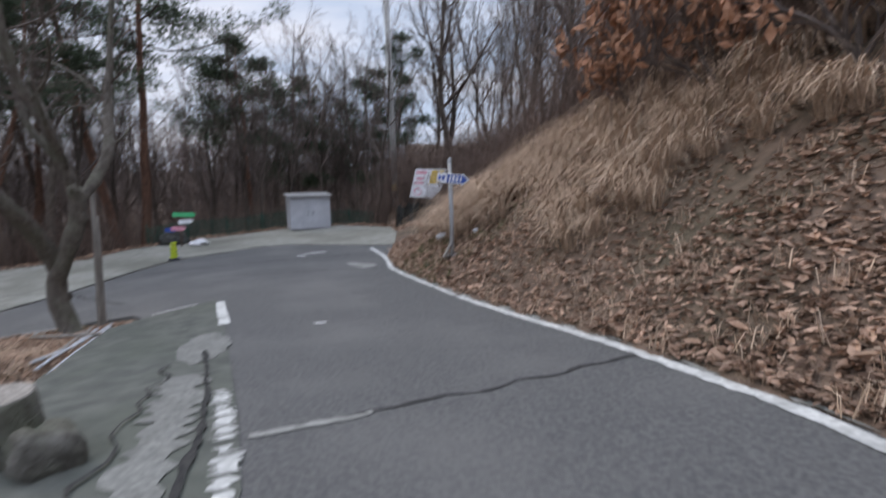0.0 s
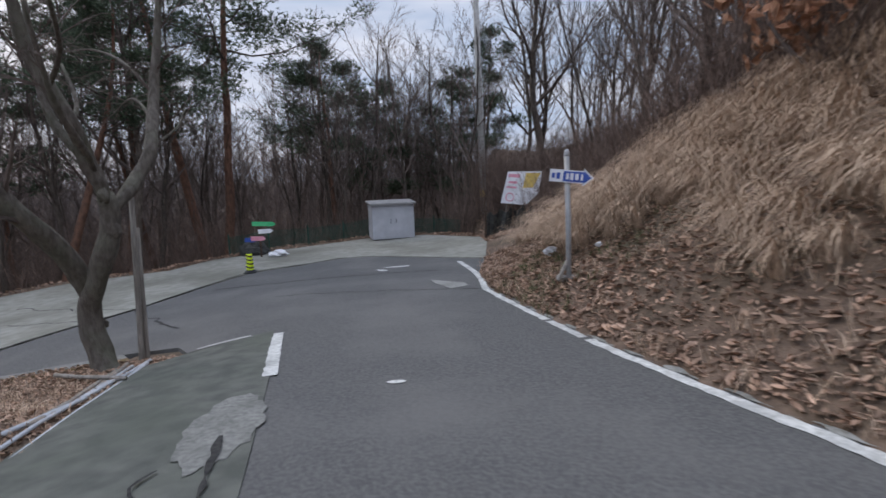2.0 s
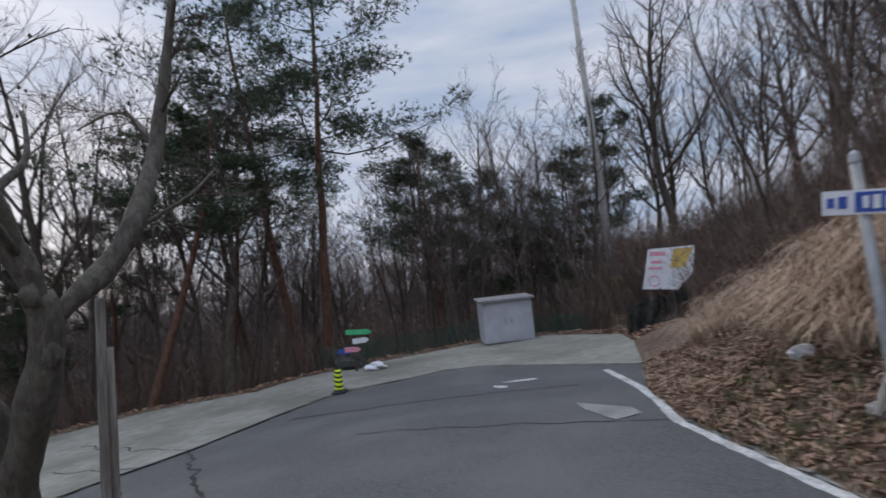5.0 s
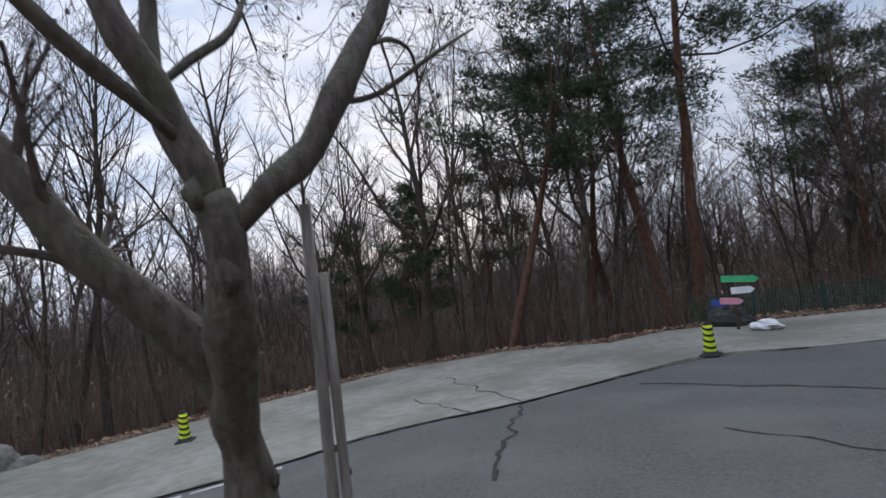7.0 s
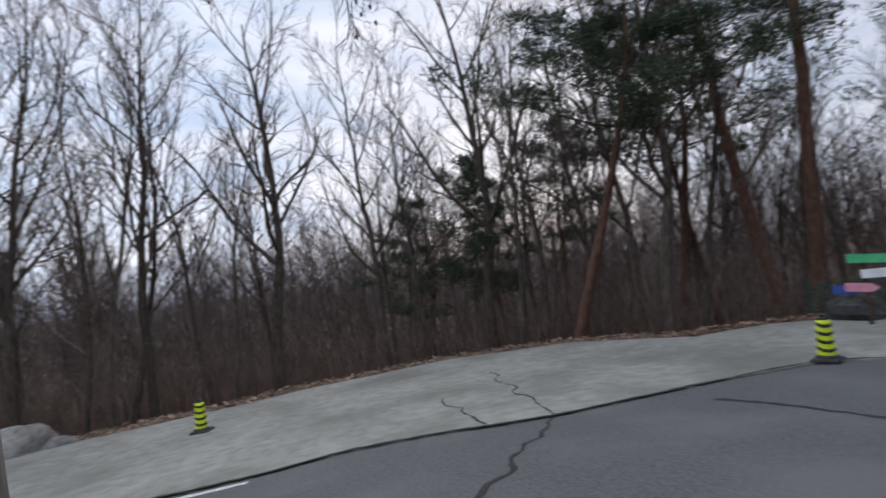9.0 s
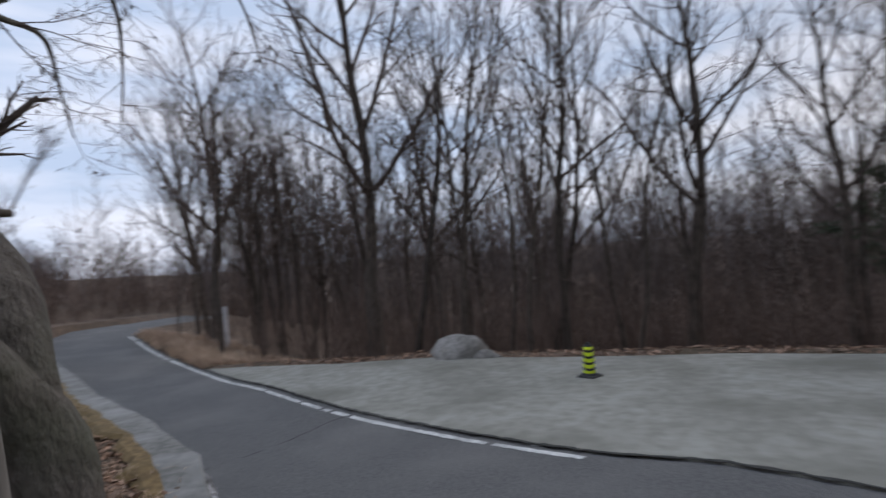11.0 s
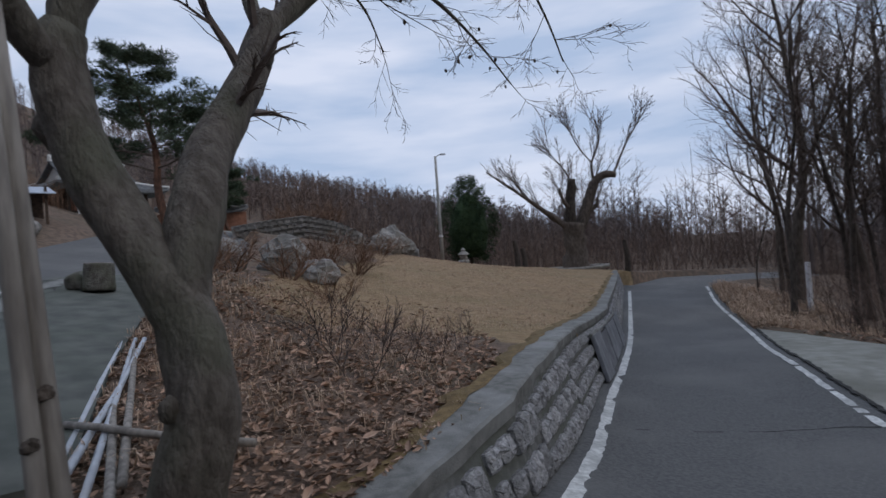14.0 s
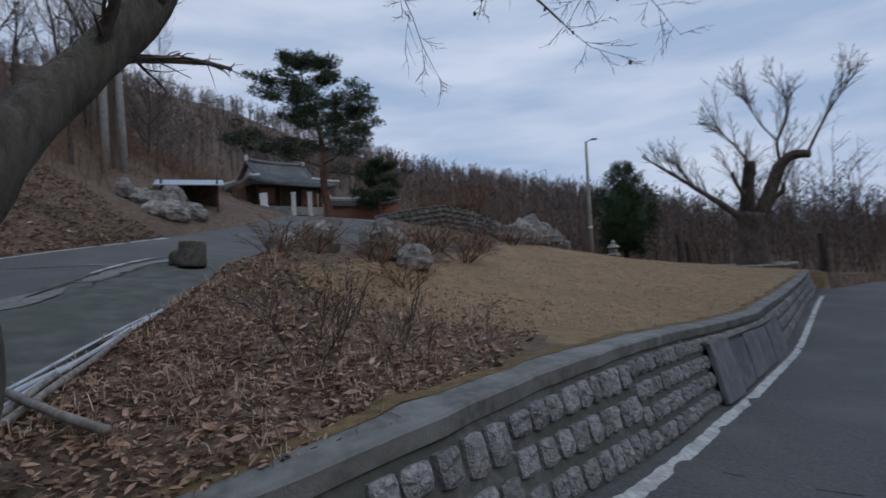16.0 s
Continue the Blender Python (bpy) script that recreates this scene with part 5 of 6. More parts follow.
# poles and planks lying on the slope below the concrete strip
for k, (a, b, r, mat, lab) in enumerate([
        ((-6.05, 9.55), (-4.75, 6.3), 0.03, "pvc", "grey plastic pipe lying on leaves"), ((-6.25, 9.5), (-4.95, 6.4), 0.025, "pvc", "grey plastic pipe lying on leaves"),
        ((-6.35, 9.3), (-5.2, 6.9), 0.03, "weathered_wood", "weathered stick lying on leaves"), ((-6.15, 9.75), (-5.15, 6.6), 0.028, "pvc", "blue-grey pipe lying on leaves"),
        ((-7.0, 8.95), (-5.6, 8.6), 0.03, "weathered_wood", "pale bamboo pole lying across pipes"), ((-6.5, 9.7), (-5.7, 8.2), 0.03, "weathered_wood", "weathered stick lying on leaves")]):
    pts = []
    for f in np.linspace(0, 1, 6):
        x, y = a[0] + (b[0] - a[0]) * f, a[1] + (b[1] - a[1]) * f
        pts.append((x, y, ground_at(x, y) + 0.06 + 0.05 * (k == 4)))
    g = Geo()
    g.tube(pts, [r, r, r * 0.95, r * 0.95, r * 0.9, r * 0.85], 8, True, 0.1)
    tagged(part("pipe" if mat == "pvc" else "stick", g, M[mat], smooth=True), lab, "pipe" if mat == "pvc" else "stick", "poles lying on the slope")

# ---- lawn, garden and house ----
def rock_thing(x, y, r, seed, label, zoff=0.0):
    z = ground_at(x, y)
    return tagged(part("garden_rock", Geo().blob((x, y, z + r[2] * 0.55 + zoff), r, seed, 0.3, 9, 12), M["rock"]), label, "rock", "garden rocks")


rock_thing(-5.05, 0.0, (0.55, 0.4, 0.52), 1, "blocky pale garden rock among bare shrubs")
rock_thing(-5.9, 0.35, (0.4, 0.35, 0.35), 2, "pale garden rock among bare shrubs")
rock_thing(-4.1, 1.2, (0.5, 0.4, 0.42), 3, "grey garden rock beside the road")
rock_thing(-3.7, 1.9, (0.35, 0.3, 0.45), 4, "upright grey garden rock beside the road")
for k in range(11):
    f = k / 10
    rock_thing(-6.6 - 0.9 * f, -11.5 - 17 * f, (0.7, 0.6, 0.55 + 0.15 * (k % 3)), 20 + k, "grey rock in the low garden edging")
SHRUB = dict(seg=[0.2, 0.16, 0.12, 0.1], wander=[0.25, 0.3, 0.3, 0.3], lift=[0.06, 0.06, 0.04, 0.02], taper=0.4, kids=[8, 6, 5], start=[0.15, 0.15, 0.1], spread=[0.6, 0.6, 0.6],
             ratio=[0.55, 0.55, 0.5], thin=0.6, least=0.004, tip_level=3)


def shrub_mesh(seed, stems, length, r, spread=0.6, mat="shrub_twig"):
    g, rng = Geo(), random.Random(seed)
    for k in range(stems):
        a = rng.uniform(0, math.tau)
        d = Vector((math.cos(a) * spread * rng.random(), math.sin(a) * spread * rng.random(), 1))
        branch(g, rng, Vector((0.12 * math.cos(a), 0.12 * math.sin(a), -0.05)), d, length * rng.uniform(0.7, 1.2), r, 1, 3, SHRUB)
    return g.mesh("shrub", M[mat])


SHRUBS = [shrub_mesh(41, 14, 0.9, 0.014, 0.9), shrub_mesh(42, 18, 1.1, 0.014, 1.1), shrub_mesh(43, 9, 0.8, 0.012, 0.8)]
for x, y, i, s, lab in [(-6.6, 2.7, 0, 1.0, "low bare spreading shrub on the dry lawn"), (-5.4, 1.2, 1, 1.1, "tangled bare brown shrub"), (-4.6, 2.2, 1, 1.0, "tangled bare brown shrub"),
                        (-5.6, -1.2, 1, 1.2, "tangled bare brown shrub"), (-6.4, -2.4, 1, 1.2, "tangled bare brown shrub"), (-4.7, -0.8, 0, 1.2, "tangled bare brown shrub"),
                        (-5.3, -3.4, 1, 1.3, "tangled bare brown shrub"), (-6.2, -5.0, 1, 1.1, "reddish bare shrub by the terrace"), (-6.6, -9.5, 1, 1.3, "dark reddish rounded shrub"),
                        (-6.9, -12, 0, 1.4, "dark reddish rounded shrub"), (-4.5, 3.4, 0, 1.0, "tangled bare brown shrub")]:
    ob = new("shrub", SHRUBS[i])
    ob.matrix_basis = pose(x, y, ground_at(x, y), 0, 0, 77 * x) @ Matrix.Diagonal((s, s, s * 0.6, 1))
    tagged(ob, lab, "shrub", "garden shrubs")
RUST = shrub_mesh(47, 26, 1.2, 0.02, 1.2)
for x, y in ((-1.6, -16.6), (-2.7, -17.2), (-0.6, -17.4), (-3.5, -17.6)):
    ob = new("shrub", RUST)
    ob.matrix_basis = pose(x, y, 1.75, 0, 0, 50 * y)
    tagged(ob, "rust-brown clipped shrub on the terrace", "shrub", "garden shrubs")
SAPLING = shrub_mesh(44, 3, 0.75, 0.007, 0.35, "twig")
for x, y, s in [(-7.55, 7.6, 1.0), (-7.2, 7.2, 0.95), (-7.9, 6.9, 0.8), (-8.2, 7.0, 0.7), (-7.0, 6.2, 1.0), (-8.6, 6.1, 0.7), (-7.6, 5.9, 0.8)]:
    ob = new("sapling", SAPLING)
    ob.matrix_basis = pose(x, y, ground_at(x, y), 0, 0, 99 * x) @ Matrix.Diagonal((s, s, s, 1))
    tagged(ob, "thin bare sapling on the leafy slope", "sapling", "saplings on the slope")

# stone terrace behind the shrubs
terr = thing("terrace_wall", (-3, -14.5, ground_at(-3, -14.5)), "pale stacked-stone terrace wall round a raised bed", "terrace wall")
TL = [(0.4, -13.4), (-1.3, -13.6), (-2.9, -14.2), (-4.3, -14.6), (-5.5, -15.2), (-6.5, -16.4)]
TT = [1.75, 1.95, 2.1, 1.75, 1.1, 0.3]
tstones, trng = [], random.Random(8)
g = Geo()
for k in range(len(TL) - 1):
    (x1, y1), (x2, y2) = TL[k], TL[k + 1]
    for e in range(8):
        f, f2 = e / 8, (e + 1) / 8
        q = [(x1 + (x2 - x1) * a, y1 + (y2 - y1) * a, TT[k] + (TT[k + 1] - TT[k]) * a) for a in (f, f2)]
        g.add([(q[0][0], q[0][1], -1.2), (q[1][0], q[1][1], -1.2), (q[1][0] + 0.3, q[1][1] + 0.1, q[1][2]), (q[0][0] + 0.3, q[0][1] + 0.1, q[0][2]),
               (q[0][0] + 2, q[0][1] - 6, q[0][2] + 0.1), (q[1][0] + 2, q[1][1] - 6, q[1][2] + 0.1)], [(0, 1, 2, 3), (3, 2, 5, 4)])
part("wall_core", g, M["rock"], terr)
TSTONE = [stone_mesh(s) for s in (71, 72, 73)]
for k in range(len(TL) - 1):
    a, b = Vector(TL[k]), Vector(TL[k + 1])
    t = (b - a).normalized()
    L = (b - a).length
    for row in range(6):
        for i in range(int(L / 0.34)):
            f = (i + 0.5 + 0.3 * (row % 2)) * 0.34 / L
            p = a.lerp(b, min(f, 1))
            ztop = TT[k] + (TT[k + 1] - TT[k]) * f
            z = ztop - 0.14 - 0.26 * row
            if z < ground_at(p.x - 0.2, p.y) - 0.1:
                continue
            inw = 0.3 * (1 - (ztop - z) / 2.4)
            ob = new("stone", TSTONE[trng.randrange(3)])
            ob.parent = terr
            ob.matrix_parent_inverse = terr.matrix_basis.inverted()
            ob.matrix_basis = pose(p.x + inw - 0.05, p.y + 0.1 * inw, z, -8, 0, math.degrees(math.atan2(t.y, t.x)) + 180) @ Matrix.Diagonal((0.32, 1.3, 0.24, 1))

# tall juniper, stone lantern, lamp pole and the lopped tree on the lawn
jx, jy = -11.7, -23.7
jz = ground_at(jx, jy)
jun = thing("juniper_tree", (jx, jy, jz), "dense dark green egg-shaped juniper at the lawn's end", "tree")
g, rng = Geo(), random.Random(17)
for k in range(330):
    h = rng.random()
    rmax = 2.1 * math.sin(math.pi * (0.14 + 0.83 * h)) ** 0.75
    a, rr = rng.uniform(0, math.tau), rmax * rng.uniform(0.7, 1.0)
    ellipsoid_tuft(g, rng, (jx + rr * math.cos(a), jy + rr * math.sin(a), jz + 0.25 + 5.6 * h), (0.32, 0.32, 0.4), 20, 0.16)
part("crown", g, M["juniper"], jun)
g = Geo()
g.tube([(jx, jy, jz - 0.2), (jx, jy, jz + 4.5)], [0.16, 0.04], 8)
part("trunk", g, M["dark_bark"], jun)
g = Geo()
g.lathe(Matrix.Translation((jx, jy, jz + 0.5)), [(0.6, 0), (1.15, 0.6), (1.35, 1.8), (1.1, 3.2), (0.5, 4.2), (0.1, 4.5)], 12)
part("inner_foliage", g, M["juniper"], jun)
sx2, sy2 = -10.75, -18.75
sz2 = ground_at(sx2, sy2)
lan = thing("stone_lantern", (sx2, sy2, sz2), "small pale stone lantern on the lawn's edge", "stone lantern")
for nm, prof in (("base", [(0.34, 0), (0.36, 0.1), (0.28, 0.2)]), ("shaft", [(0.2, 0.2), (0.24, 0.32), (0.2, 0.45)]), ("cap", [(0.2, 0.45), (0.36, 0.5), (0.24, 0.62), (0.12, 0.7)]), ("finial", [(0.1, 0.7), (0.14, 0.78), (0.05, 0.9)])):
    part(nm, Geo().lathe(Matrix.Translation((sx2, sy2, sz2)), prof, 10), M["rock"], lan)
px, py = -9.64, -21.5
pz = ground_at(px, py)
lamp = thing("lamp_pole", (px, py, pz), "slim grey pole with a small lamp at its top", "lamp pole")
g = Geo()
g.tube([(px, py, pz - 0.2), (px, py, pz + 3.5), (px - 0.02, py, pz + 6.8)], [0.12, 0.1, 0.075], 12)
part("shaft", g, M["concrete_pole"], lamp, smooth=True)
g = Geo()
g.tube([(px, py, pz + 6.7), (px - 0.2, py, pz + 6.85), (px - 0.4, py, pz + 6.9)], [0.03, 0.03, 0.03], 6)
arm_ = part("arm", g, M["steel_pole"], lamp)
part("lamp_head", Geo().box(pose(px - 0.5, py, pz + 6.85, 0, 0, 0), 0.35, 0.16, 0.1, 0.03), M["steel_pole"], lamp)
part("junction_box", Geo().box(pose(px, py + 0.14, pz + 3.9), 0.2, 0.12, 0.35, 0.02), M["steel_pole"], lamp)
part("collar", Geo().lathe(Matrix.Translation((px, py, pz + 1.6)), [(0.12, 0), (0.13, 0.03), (0.13, 0.12), (0.115, 0.15)], 12), M["sign_white"], lamp)
kx, ky = -17.7, -19.6
kz = ground_at(kx, ky)
lop = thing("lopped_tree", (kx, ky, kz), "old lopped tree with two stub arms and new bare shoots", "tree")
line = smooth_line([(kx, ky, kz - 0.3), (kx, ky, kz + 0.7), (kx + 0.04, ky, kz + 1.6), (kx + 0.05, ky, kz + 2.4), (kx, ky, kz + 2.8)], 0.25)
part("trunk", Geo().tube(line, [0.72 + 0.2 * max(0, 1 - i / 4) - 0.06 * math.sin(math.pi * i / len(line)) for i in range(len(line))], 16, True, 0.35), M["dark_bark"], lop, smooth=True)
LOP_ARMS = [([(0.1, 0, 2.9), (0.2, 0.1, 4.4), (0.05, 0.1, 5.8), (-0.1, 0.1, 7.2)], 0.36, 0.3), ([(-0.3, 0, 2.9), (-1.0, 0.1, 4.4), (-1.5, 0, 5.6), (-2.1, 0, 6.9), (-2.9, 0.1, 7.4), (-3.8, 0.1, 7.3)], 0.42, 0.55),
            ([(0.3, 0, 2.9), (1.2, 0.2, 3.9), (2.9, 0.2, 5.2), (4.8, 0.4, 6.6), (7.0, 0.6, 8.2)], 0.24, 0.8), ([(0.1, 0.2, 4.6), (0.9, 0.6, 5.6), (1.2, 0.8, 6.5)], 0.13, 0.4),
            ([(-0.9, 0.1, 4.4), (-1.9, 0.3, 4.9), (-2.0, 0.4, 5.5)], 0.15, 0.4), ([(0.4, -0.3, 3.2), (1.6, -1.2, 4.4), (3.2, -2.0, 6.0), (4.4, -2.6, 8.0)], 0.17, 0.8),
            ([(-2.0, 0, 6.7), (-1.9, 0.1, 8.4), (-2.6, 0.2, 10.2), (-2.3, 0.2, 12.6)], 0.11, 0.8), ([(-3.6, 0.1, 7.3), (-4.3, 0, 8.6), (-5.2, 0, 10.2), (-6.6, 0.2, 12.2)], 0.1, 0.8),
            ([(-0.1, 0.1, 7.0), (0.8, 0.4, 8.3), (2.2, 0.8, 9.8)], 0.08, 0.75), ([(-1.9, 0.1, 8.4), (-0.9, 0, 9.8), (0.2, 0.1, 12.0)], 0.07, 0.75)]
rng = random.Random(23)
sh = Geo()
LOP_ARMS = [(p, r if q < 0.7 else r * 0.72, q) for p, r, q in LOP_ARMS]
SHOOTS = dict(BARE, lift=[0, 0.07, 0.06, 0.05], kids=[10, 7, 5], spread=[0.6, 0.55, 0.55])
for pts, r, thin_ in LOP_ARMS:
    line = smooth_line([(kx + x * 0.74, ky + y * 0.74, kz + z * 0.76) for x, y, z in pts], 0.25)
    n = len(line)
    part("arm", Geo().tube(line, [r * (1 - thin_ * i / n) for i in range(n)], 10, True, 0.35), M["dark_bark"], lop, smooth=True)
    for _ in range(9 if thin_ > 0.7 else 3):
        i = rng.randrange(int(n * (0.35 if thin_ > 0.7 else 0.7)), n - 1)
        d = (Vector(line[i + 1]) - Vector(line[i])).normalized() + Vector((rng.uniform(-.7, .7), rng.uniform(-.6, .6), rng.uniform(-.1, .8)))
        branch(sh, rng, Vector(line[i]), d, rng.uniform(1.2, 2.4), 0.03, 1, 3, SHOOTS)
part("shoot_spray", sh, M["twig"], lop)
g = Geo()
g.tube([(kx + 1.9 * math.cos(a), ky + 1.5 * math.sin(a), kz + 0.08) for a in np.linspace(0, math.tau, 24)], [0.1] * 24, 6, False, 0.3)
tagged(part("stone_ring", g, M["rock"]), "low stone ring round the old lopped tree", "stone ring")
for x, y, h in ((-15.1, -22.5, 1.3), (-14.6, -22.4, 1.8), (-20.6, -18.9, 1.9)):
    z = ground_at(x, y)
    tagged(part("tree_stump", Geo().tube([(x, y, z - 0.1), (x, y, z + h * 0.5), (x + 0.1, y, z + h)], [0.2, 0.16, 0.13], 9, True, 0.3), M["dark_bark"]), "dark cut tree stump at the lawn's end", "stump")

# big trees beside the lower road
for x, y, i, s in [(-24.6, -10.2, 2, 1.05), (-25.4, -11.6, 4, 0.95), (-26.2, -13.4, 0, 0.9), (-24.9, -7.4, 4, 0.85), (-28, -14.5, 3, 1.0), (-23.9, -6.2, 1, 0.9)]:
    plant(BARE_SET[i], x, y, None, s)

# garden pine over the house
gp = pine(pine_meshes(64, 9.5, 0.24, 0.3, M["red_bark"], 1.5, 0.16, 0.46, 22), "garden_pine", "broad old pine with layered dark crown beside the house", "tree")
plant(gp, 7.4, -21.4, paved_at(7.4, -21.4), 1.2, 215)
gp2 = pine(pine_meshes(62, 4.5, 0.14, 0.2, M["red_bark"], 1.3, 0.2, 0.42), "garden_pine", "low rounded pine below the old pine", "tree")
plant(gp2, 4.0, -22.5, paved_at(4.0, -22.5), 0.95, 10)


def tiled_roof(m, w, d, rise, over, parent, ridge=True):
    """A hipped-and-gabled tiled roof with upturned eaves, rows of half-round tiles and a ridge."""
    hw, hd = w / 2 + over, d / 2 + over

    def surf(u, v):
        x, y = u * hw, v * hd
        k = 1 - abs(v)
        return Vector((x * (1 - 0.18 * k), y, rise * k ** 1.35 + 0.35 * (abs(u) ** 4) * (1 - k) + 0.18))

    g = Geo()
    n, q = 16, 10
    vs = [m @ surf(-1 + 2 * i / n, -1 + 2 * j / q) for j in range(q + 1) for i in range(n + 1)]
    low = [m @ (surf(-1 + 2 * i / n, -1 + 2 * j / q) - Vector((0, 0, 0.14))) for j in range(q + 1) for i in range(n + 1)]
    k = (n + 1) * (q + 1)
    fs = [(j * (n + 1) + i, j * (n + 1) + i + 1, (j + 1) * (n + 1) + i + 1, (j + 1) * (n + 1) + i) for j in range(q) for i in range(n)]
    fs += [tuple(k + i for i in reversed(f)) for f in fs]
    rim = [(i, i + 1) for i in range(n)] + [(q * (n + 1) + i + 1, q * (n + 1) + i) for i in range(n)] + [((j + 1) * (n + 1), j * (n + 1)) for j in range(q)] + [(j * (n + 1) + n, (j + 1) * (n + 1) + n) for j in range(q)]
    fs += [(b, a, a + k, b + k) for a, b in rim]
    roof = part("roof", g.add(vs + low, fs), M["roof_tile"], parent, "grey curved tile roof with upturned eaves")
    g = Geo()
    for i in range(int(w / 0.3)):
        u = -0.97 + 1.94 * (i + 0.5) / int(w / 0.3)
        for s in (-1, 1):
            g.tube([m @ (surf(u, s * (1 - 0.98 * f)) + Vector((0, 0, 0.03))) for f in np.linspace(0, 1, 6)], [0.055] * 6, 5, False)
    part("tile_rows", g, M["roof_tile"], roof)
    g = Geo()
    g.tube([m @ (surf(u, 0) + Vector((0, 0, 0.1 + 0.12 * u ** 4))) for u in np.linspace(-0.98, 0.98, 9)], [0.15] * 9, 6, True)
    part("ridge", g, M["plaster"], roof, "pale plastered ridge")
    for s in (-1, 1):
        g = Geo()
        g.tube([m @ (surf(s * 0.97, v) + Vector((0, 0, 0.08))) for v in np.linspace(-0.98, 0.98, 11)], [0.09] * 11, 6, True)
        part("hip_ridge", g, M["roof_tile"], roof)
        part("ridge_end", Geo().box(m @ pose(s * hw * 0.8, 0, rise + 0.2), 0.3, 0.3, 0.45, 0.06), M["plaster"], roof)


def gabled_roof(m, w, d, rise, over, parent):
    """A hip-and-gable tiled roof: swept eaves on four sides, a gable triangle at each end, tile rows and pale ridges."""
    hw, hd, gx_ = w / 2 + over, d / 2 + over, w / 2 - 0.55
    brk = 0.5

    def lift_(u, v):
        return 0.38 * (abs(u) ** 3) * (abs(v) ** 3)

    def eave(u, v, k):
        """From the eave (k 0) to the foot of the gable (k 1)."""
        x, y = u * (hw + (gx_ - hw) * k), v * (hd + (hd * brk - hd) * k)
        return Vector((x, y, rise * 0.36 * k ** 1.2 + lift_(u, v) * (1 - k)))

    g, n, q = Geo(), 12, 5
    for a, b in (((-1, -1), (1, -1)), ((1, -1), (1, 1)), ((1, 1), (-1, 1)), ((-1, 1), (-1, -1))):
        top = [[m @ eave(a[0] + (b[0] - a[0]) * i / n, a[1] + (b[1] - a[1]) * i / n, j / q) for i in range(n + 1)] for j in range(q + 1)]
        low = [p - Vector((0, 0, 0.16)) for p in top[0]]
        vs = low + [p for row in top for p in row]
        g.add(vs, [(j * (n + 1) + i, j * (n + 1) + i + 1, (j + 1) * (n + 1) + i + 1, (j + 1) * (n + 1) + i) for j in range(q + 1) for i in range(n)])
        g.add(low + [m @ Vector((p_.x * 0.8, p_.y * 0.75, -0.1)) for p_ in [m.inverted() @ v for v in low]], [(i + 1, i, n + 1 + i, n + 2 + i) for i in range(n)])
    for s in (-1, 1):
        prof = [(hd * brk * (1 - f), rise * (0.36 + 0.64 * f ** 1.15)) for f in np.linspace(0, 1, 6)]
        vs = [m @ Vector((x, s * y, z)) for y, z in prof for x in (-gx_ - 0.25, gx_ + 0.25)]
        g.add(vs, [(2 * i, 2 * i + 1, 2 * i + 3, 2 * i + 2) for i in range(5)])
    roof = part("roof", g, M["roof_tile"], parent, "grey curved tile roof with upturned eaves")
    rows = Geo()
    for i in range(int(2 * hw / 0.32)):
        u = -0.97 + 1.94 * i / int(2 * hw / 0.32)
        for s in (-1, 1):
            rows.tube([m @ (eave(u, s, f) + Vector((0, 0, 0.04))) for f in np.linspace(0, 1, 5)], [0.06] * 5, 5, True)
            if abs(u * hw) < gx_ + 0.2:
                rows.tube([m @ Vector((u * hw, s * hd * brk * (1 - f), rise * (0.36 + 0.64 * f ** 1.15) + 0.04)) for f in np.linspace(0, 1, 5)], [0.06] * 5, 5, True)
    for i in range(int(2 * hd / 0.32)):
        v = -0.97 + 1.94 * i / int(2 * hd / 0.32)
        for s in (-1, 1):
            rows.tube([m @ (eave(s, v, f) + Vector((0, 0, 0.04))) for f in np.linspace(0, 1, 5)], [0.06] * 5, 5, True)
    tagged(part("tile_row", rows, M["roof_tile"], roof), kind="stuff")
    ends = [m @ Vector((x, 0, rise + 0.1 + 0.14 * abs(x / gx_) ** 3)) for x in np.linspace(-gx_ - 0.25, gx_ + 0.25, 9)]
    part("ridge", Geo().tube(ends, [0.16] * 9, 8, True), M["roof_tile"], roof)
    for s in (-1, 1):
        part("gable", Geo().plate(m @ pose(s * (gx_ - 0.1), 0, rise * 0.36, 0, 0, 90), [(-hd * brk * 0.85, 0), (hd * brk * 0.85, 0), (0, rise * 0.52)], 0.08), M["plaster"], roof, "pale plastered gable")
        part("ridge_end", Geo().box(m @ pose(s * (gx_ + 0.2), 0, rise + 0.1), 0.28, 0.3, 0.5, 0.08), M["plaster"], roof, "pale ridge-end tile")
        for t in (-1, 1):
            part("hip_ridge", Geo().tube([m @ (eave(s, t, f) + Vector((0, 0, 0.1))) for f in np.linspace(0, 1, 6)], [0.12] * 6, 6, True), M["plaster"], roof, "pale plastered hip ridge")
            part("verge", Geo().tube([m @ Vector((s * (gx_ + 0.22), t * hd * brk * (1 - f), rise * (0.36 + 0.64 * f ** 1.15) + 0.06)) for f in np.linspace(0, 1, 5)], [0.09] * 5, 6, True), M["roof_tile"], roof)


